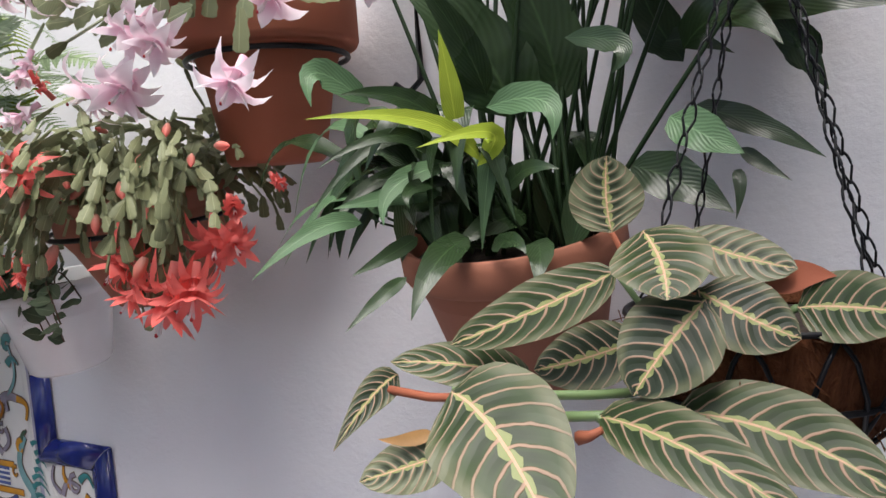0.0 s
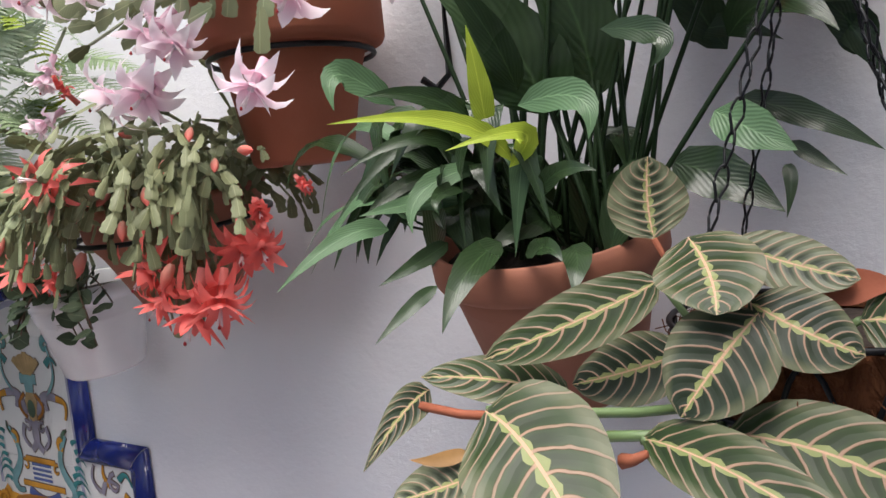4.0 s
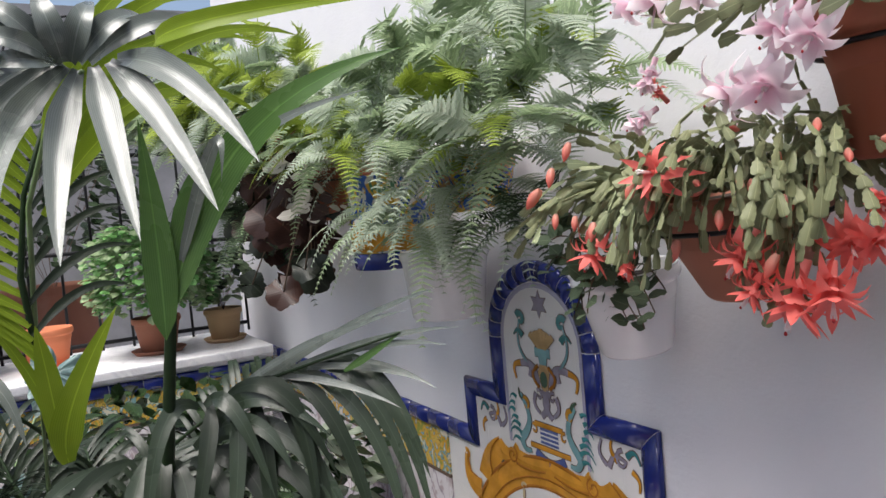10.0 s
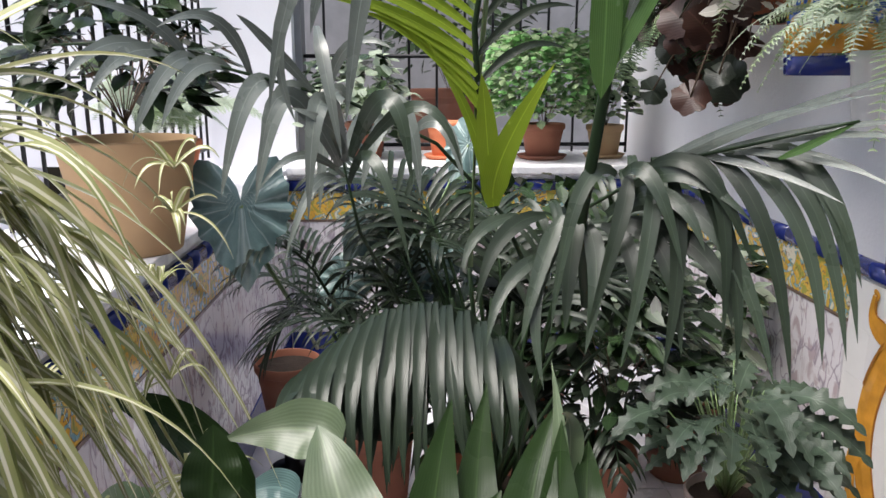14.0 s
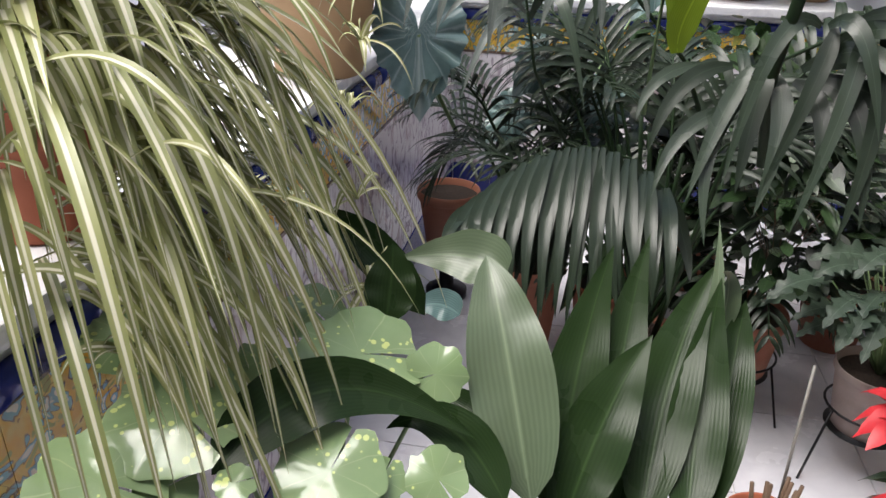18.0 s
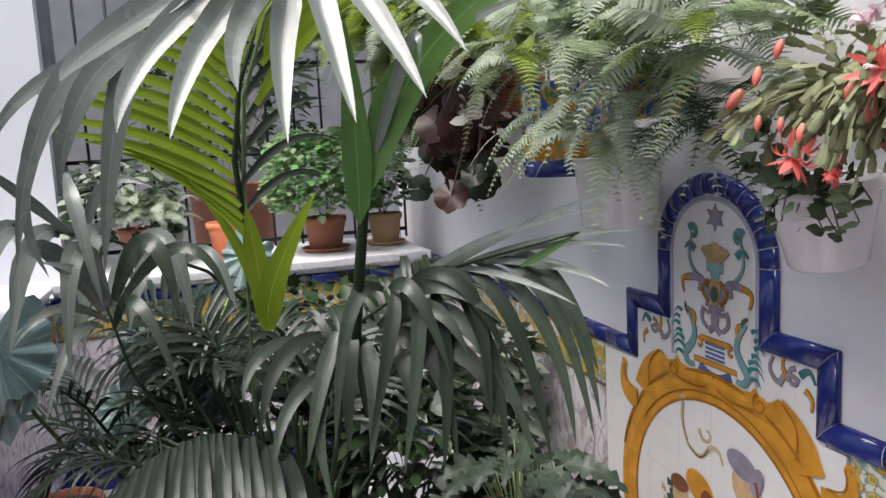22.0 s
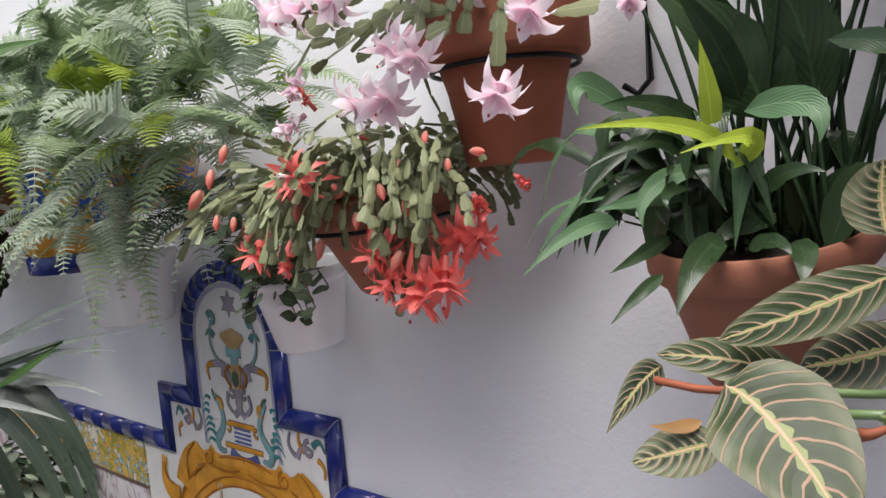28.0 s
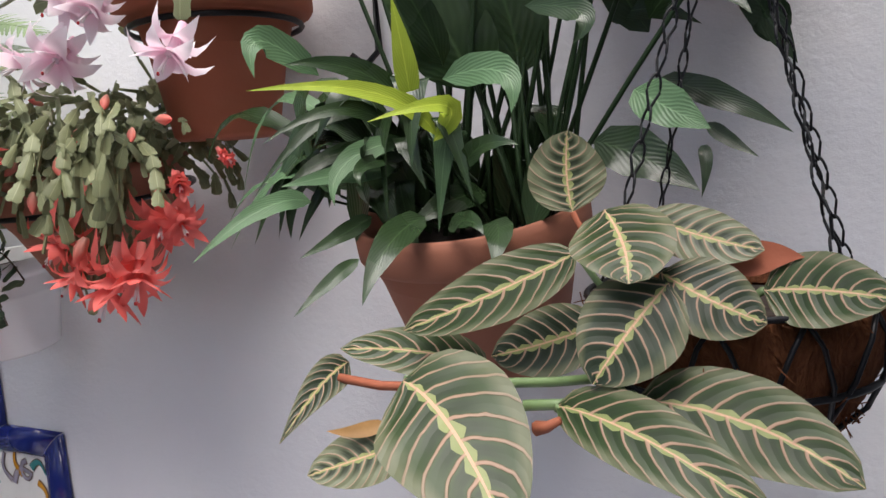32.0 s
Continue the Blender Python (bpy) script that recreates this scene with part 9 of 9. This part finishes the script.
for k in range(22):
    a = rnd(0, 6.28)
    p0 = Vector((PB.x, PB.y, rnd(0.45, 0.62)))
    d = Vector((math.cos(a), math.sin(a), -0.1))
    leaf(poin, p0 + d * 0.08, p0 + d * 0.16, p0 + d * 0.22 + Vector((0, 0, -0.05)), 0.06, (0, 0, 1), M_LILY, sh_broad, 0.15, 0.08, 8)
    stalk(poin, [p0, p0 + d * 0.08], 0.002, M_STEM_PALE)
pp = thing("flower_pot", "terracotta pot of the poinsettia", "flower pot")
pot(pp, (PB.x, PB.y, 0.38), 0.13, 0.09, 0.19, M_TERRA, 0.04, 0.006)


def wire_stand(parent, c, r, top):
    """Black wire plant stand: hoop and three splayed legs."""
    part("hoop", tube(Geo(), [(c[0] + r * math.cos(a), c[1] + r * math.sin(a), top) for a in (2 * math.pi * k / 26 for k in range(26))], 0.004, 5, closed=True), M_IRON, parent)
    part("cross_wire", tube(Geo(), [(c[0] - r, c[1], top - 0.02), (c[0] + r, c[1], top - 0.02)], 0.004, 5), M_IRON, parent)
    for k in range(3):
        a = 2 * math.pi * k / 3 + 0.9
        part("leg", tube(Geo(), [(c[0] + r * math.cos(a), c[1] + r * math.sin(a), top), (c[0] + 1.45 * r * math.cos(a), c[1] + 1.45 * r * math.sin(a), 0.0)], 0.004, 5), M_IRON, parent)


ps = thing("plant_stand", "black wire stand under the poinsettia pot", "plant stand", group="wire plant stands")
wire_stand(ps, PB, 0.105, 0.215)
part("tray", lathe(Geo(), [(0.001, 0.186), (0.102, 0.186), (0.104, 0.19), (0.001, 0.19)], 26, (PB.x, PB.y, 0)), M_IRON, ps)

# lobed philodendron on a wire stand
XB = Vector((-2.14, 0.67, 0.52))


def lobed(parent, p0, d, L, W, face, mat):
    """A leaf cut into wavy lobes along both edges."""
    d = Vector(d).normalized()
    pts = bez(p0, Vector(p0) + d * L * 0.55 + Vector((0, 0, 0.02)), Vector(p0) + d * L + Vector((0, 0, -0.35 * L)), 19)
    return part("leaf", blade(Geo(), pts, W, face, lambda v: sh_broad(v) * (0.70 + 0.30 * math.cos(v * 34)), 0.15, 4, 0.14), mat, parent)


xana = thing("philodendron", "philodendron with glossy wavy-lobed leaves", "plant")
random.seed(95)
for k in range(84):
    a, e = rnd(0, 6.28), rnd(-0.5, 1.2)
    q = rnd(0.5, 1.0)
    p0 = XB + Vector((0.20 * q * math.cos(a) * math.cos(e), 0.20 * q * math.sin(a) * math.cos(e), 0.02 + 0.22 * q * math.sin(e)))
    d = Vector((math.cos(a) + 0.5, math.sin(a) - 0.2, rnd(-0.2, 0.6)))
    L = rnd(0.12, 0.20)
    if (p0 + d.normalized() * L).y > 1.1:
        continue
    lobed(xana, p0, d, L, L * 0.46, (0.7 + rnd(-0.5, 0.3), rnd(-0.6, 0.3), 0.9), M_XANA)
    stalk(xana, arc((XB.x, XB.y, 0.34), p0, 0.02, 5), 0.002, M_STEM_PALE)
xp = thing("flower_pot", "grey-brown clay pot of the philodendron", "flower pot")
pot(xp, (XB.x, XB.y, 0.37), 0.115, 0.085, 0.20, plain("grey_clay", (0.30, 0.24, 0.22), 0.7), 0.03, 0.004)
xs = thing("plant_stand", "black wire stand under the philodendron pot", "plant stand", group="wire plant stands")
wire_stand(xs, XB, 0.112, 0.24)
part("tray", lathe(Geo(), [(0.001, 0.166), (0.10, 0.166), (0.102, 0.17), (0.001, 0.17)], 26, (XB.x, XB.y, 0)), M_IRON, xs)

# terracotta pot with a small dark palm, pot of cut stems, tall pots behind
p2 = thing("flower_pot", "terracotta pot with a small dark palm", "flower pot")
pot(p2, (-2.42, 0.36, 0.36), 0.135, 0.10, 0.22, M_TERRA, 0.045, 0.006)
s2 = thing("plant_stand", "black wire stand under a terracotta pot", "plant stand", group="wire plant stands")
wire_stand(s2, (-2.42, 0.36), 0.125, 0.20)
part("tray", lathe(Geo(), [(0.001, 0.136), (0.11, 0.136), (0.112, 0.14), (0.001, 0.14)], 26, (-2.42, 0.36, 0)), M_IRON, s2)
small = thing("palm", "small dark parlour palm in a terracotta pot", "plant")
random.seed(97)
for k in range(8):
    a = 2 * math.pi * k / 8
    b = Vector((-2.42, 0.36, 0.34))
    palm_frond(small, bez(b, b + Vector((0.12 * math.cos(a), 0.12 * math.sin(a), 0.30)), b + Vector((0.30 * math.cos(a), 0.28 * math.sin(a), 0.10)), 8), 10, 0.14, 0.016, M_PALM, 0.4, 0.35, 0.2, (0, 0, 1), 0.8, 140 + k)
low = thing("palm", "dark fine-leaved dwarf palm spreading low over the floor", "plant")
LW = Vector((-2.62, -0.34, 0.36))
random.seed(171)
for k in range(10):
    a = 2 * math.pi * k / 10 + rnd(-0.2, 0.2)
    r = rnd(0.30, 0.54)
    top = LW + Vector((0.45 * r * math.cos(a), 0.45 * r * math.sin(a), rnd(0.45, 0.85)))
    tip = LW + Vector((r * math.cos(a), max(-0.46, min(1.2, r * math.sin(a))), rnd(0.20, 0.75)))
    palm_frond(low, bez(LW, top, tip, 9), 15, 0.22, 0.016, M_PALM, 0.35, 0.38, 0.3, (0, 0, 1), 0.8, 300 + k)
lwp = thing("flower_pot", "terracotta floor pot of the dwarf palm", "flower pot")
pot(lwp, (LW.x, LW.y, 0.36), 0.14, 0.10, 0.36, M_TERRA, 0.045, 0.006)
cut = thing("flower_pot", "terracotta pot with cut-back bare stems", "flower pot")
CP = (-1.62, 0.30, 0.24)
pot(cut, CP, 0.10, 0.07, 0.24, M_TERRA_DARK, 0.03, 0.005)
pruned = thing("cut_shrub", "bare cut-back brown stems in a small pot", "plant")
for k in range(8):
    a = rnd(0, 6.28)
    stalk(pruned, [(CP[0] + 0.03 * math.cos(a), CP[1] + 0.03 * math.sin(a), 0.20), (CP[0] + 0.05 * math.cos(a), CP[1] + 0.05 * math.sin(a), 0.30 + rnd(0, 0.10))], 0.006, M_STEM_BROWN, "stem", 0.005)
cane = thing("support_cane", "thin pale plastic support cane", "cane")
part("cane", tube(Geo(), [(-1.66, 0.33, 0.20), (-1.70, 0.34, 0.62)], 0.0035, 6), plain("pale_cane", (0.20, 0.19, 0.17), 0.5), cane)
# Foliage made denser to deepen the shade behind the palms.
bushy("dark green leafy plant behind the palms", (-3.3, 0.3, 0.60), 0.50, 0.46, 620, 0.11, (M_LILY, M_ASPI), 98, "pot_plant", 0.5)
bk = thing("flower_pot", "terracotta floor pot in the shade behind the palms", "flower pot")
pot(bk, (-3.3, 0.3, 0.30), 0.16, 0.12, 0.30, M_TERRA, 0.045, 0.006)
# Invented shrub and pot: dark leaves stand in for deep shade here.
bushy("dark glossy shrub added as shade between the palms", (-2.75, -0.05, 0.50), 0.36, 0.44, 520, 0.10, (M_LILY, M_PALM), 101, "pot_plant", 0.42)
bk = thing("flower_pot", "terracotta floor pot of the added dark shrub", "flower pot")
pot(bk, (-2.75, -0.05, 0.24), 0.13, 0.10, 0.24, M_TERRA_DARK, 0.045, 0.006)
# Another invented shrub that fills the shade below the fronds.
bushy("dark leafy shrub added as shade under the palm fronds", (-2.45, 0.42, 0.66), 0.26, 0.26, 360, 0.09, (M_LILY, M_PALM), 102, "pot_plant", 0.42)
bushy("dark green leafy plant by the tiled wall", (-2.9, 0.80, 0.50), 0.26, 0.40, 420, 0.10, (M_LILY, M_FERN_BLUE), 99, "pot_plant", 0.5)
bk = thing("flower_pot", "terracotta floor pot against the tiled wall", "flower pot")
pot(bk, (-2.9, 0.80, 0.28), 0.14, 0.10, 0.28, M_TERRA, 0.045, 0.006)
bushy("dark shrub seen through the barred end window", (-5.75, 0.05, 1.95), 0.62, 0.80, 900, 0.11, (M_LILY, M_FERN_DARK), 103, "shrub", 0.5)
bk = thing("flower_pot", "tall planter outside the end window", "flower pot")
pot(bk, (-5.75, 0.05, 1.42), 0.30, 0.22, 1.52, M_TERRA, 0.06, 0.01)
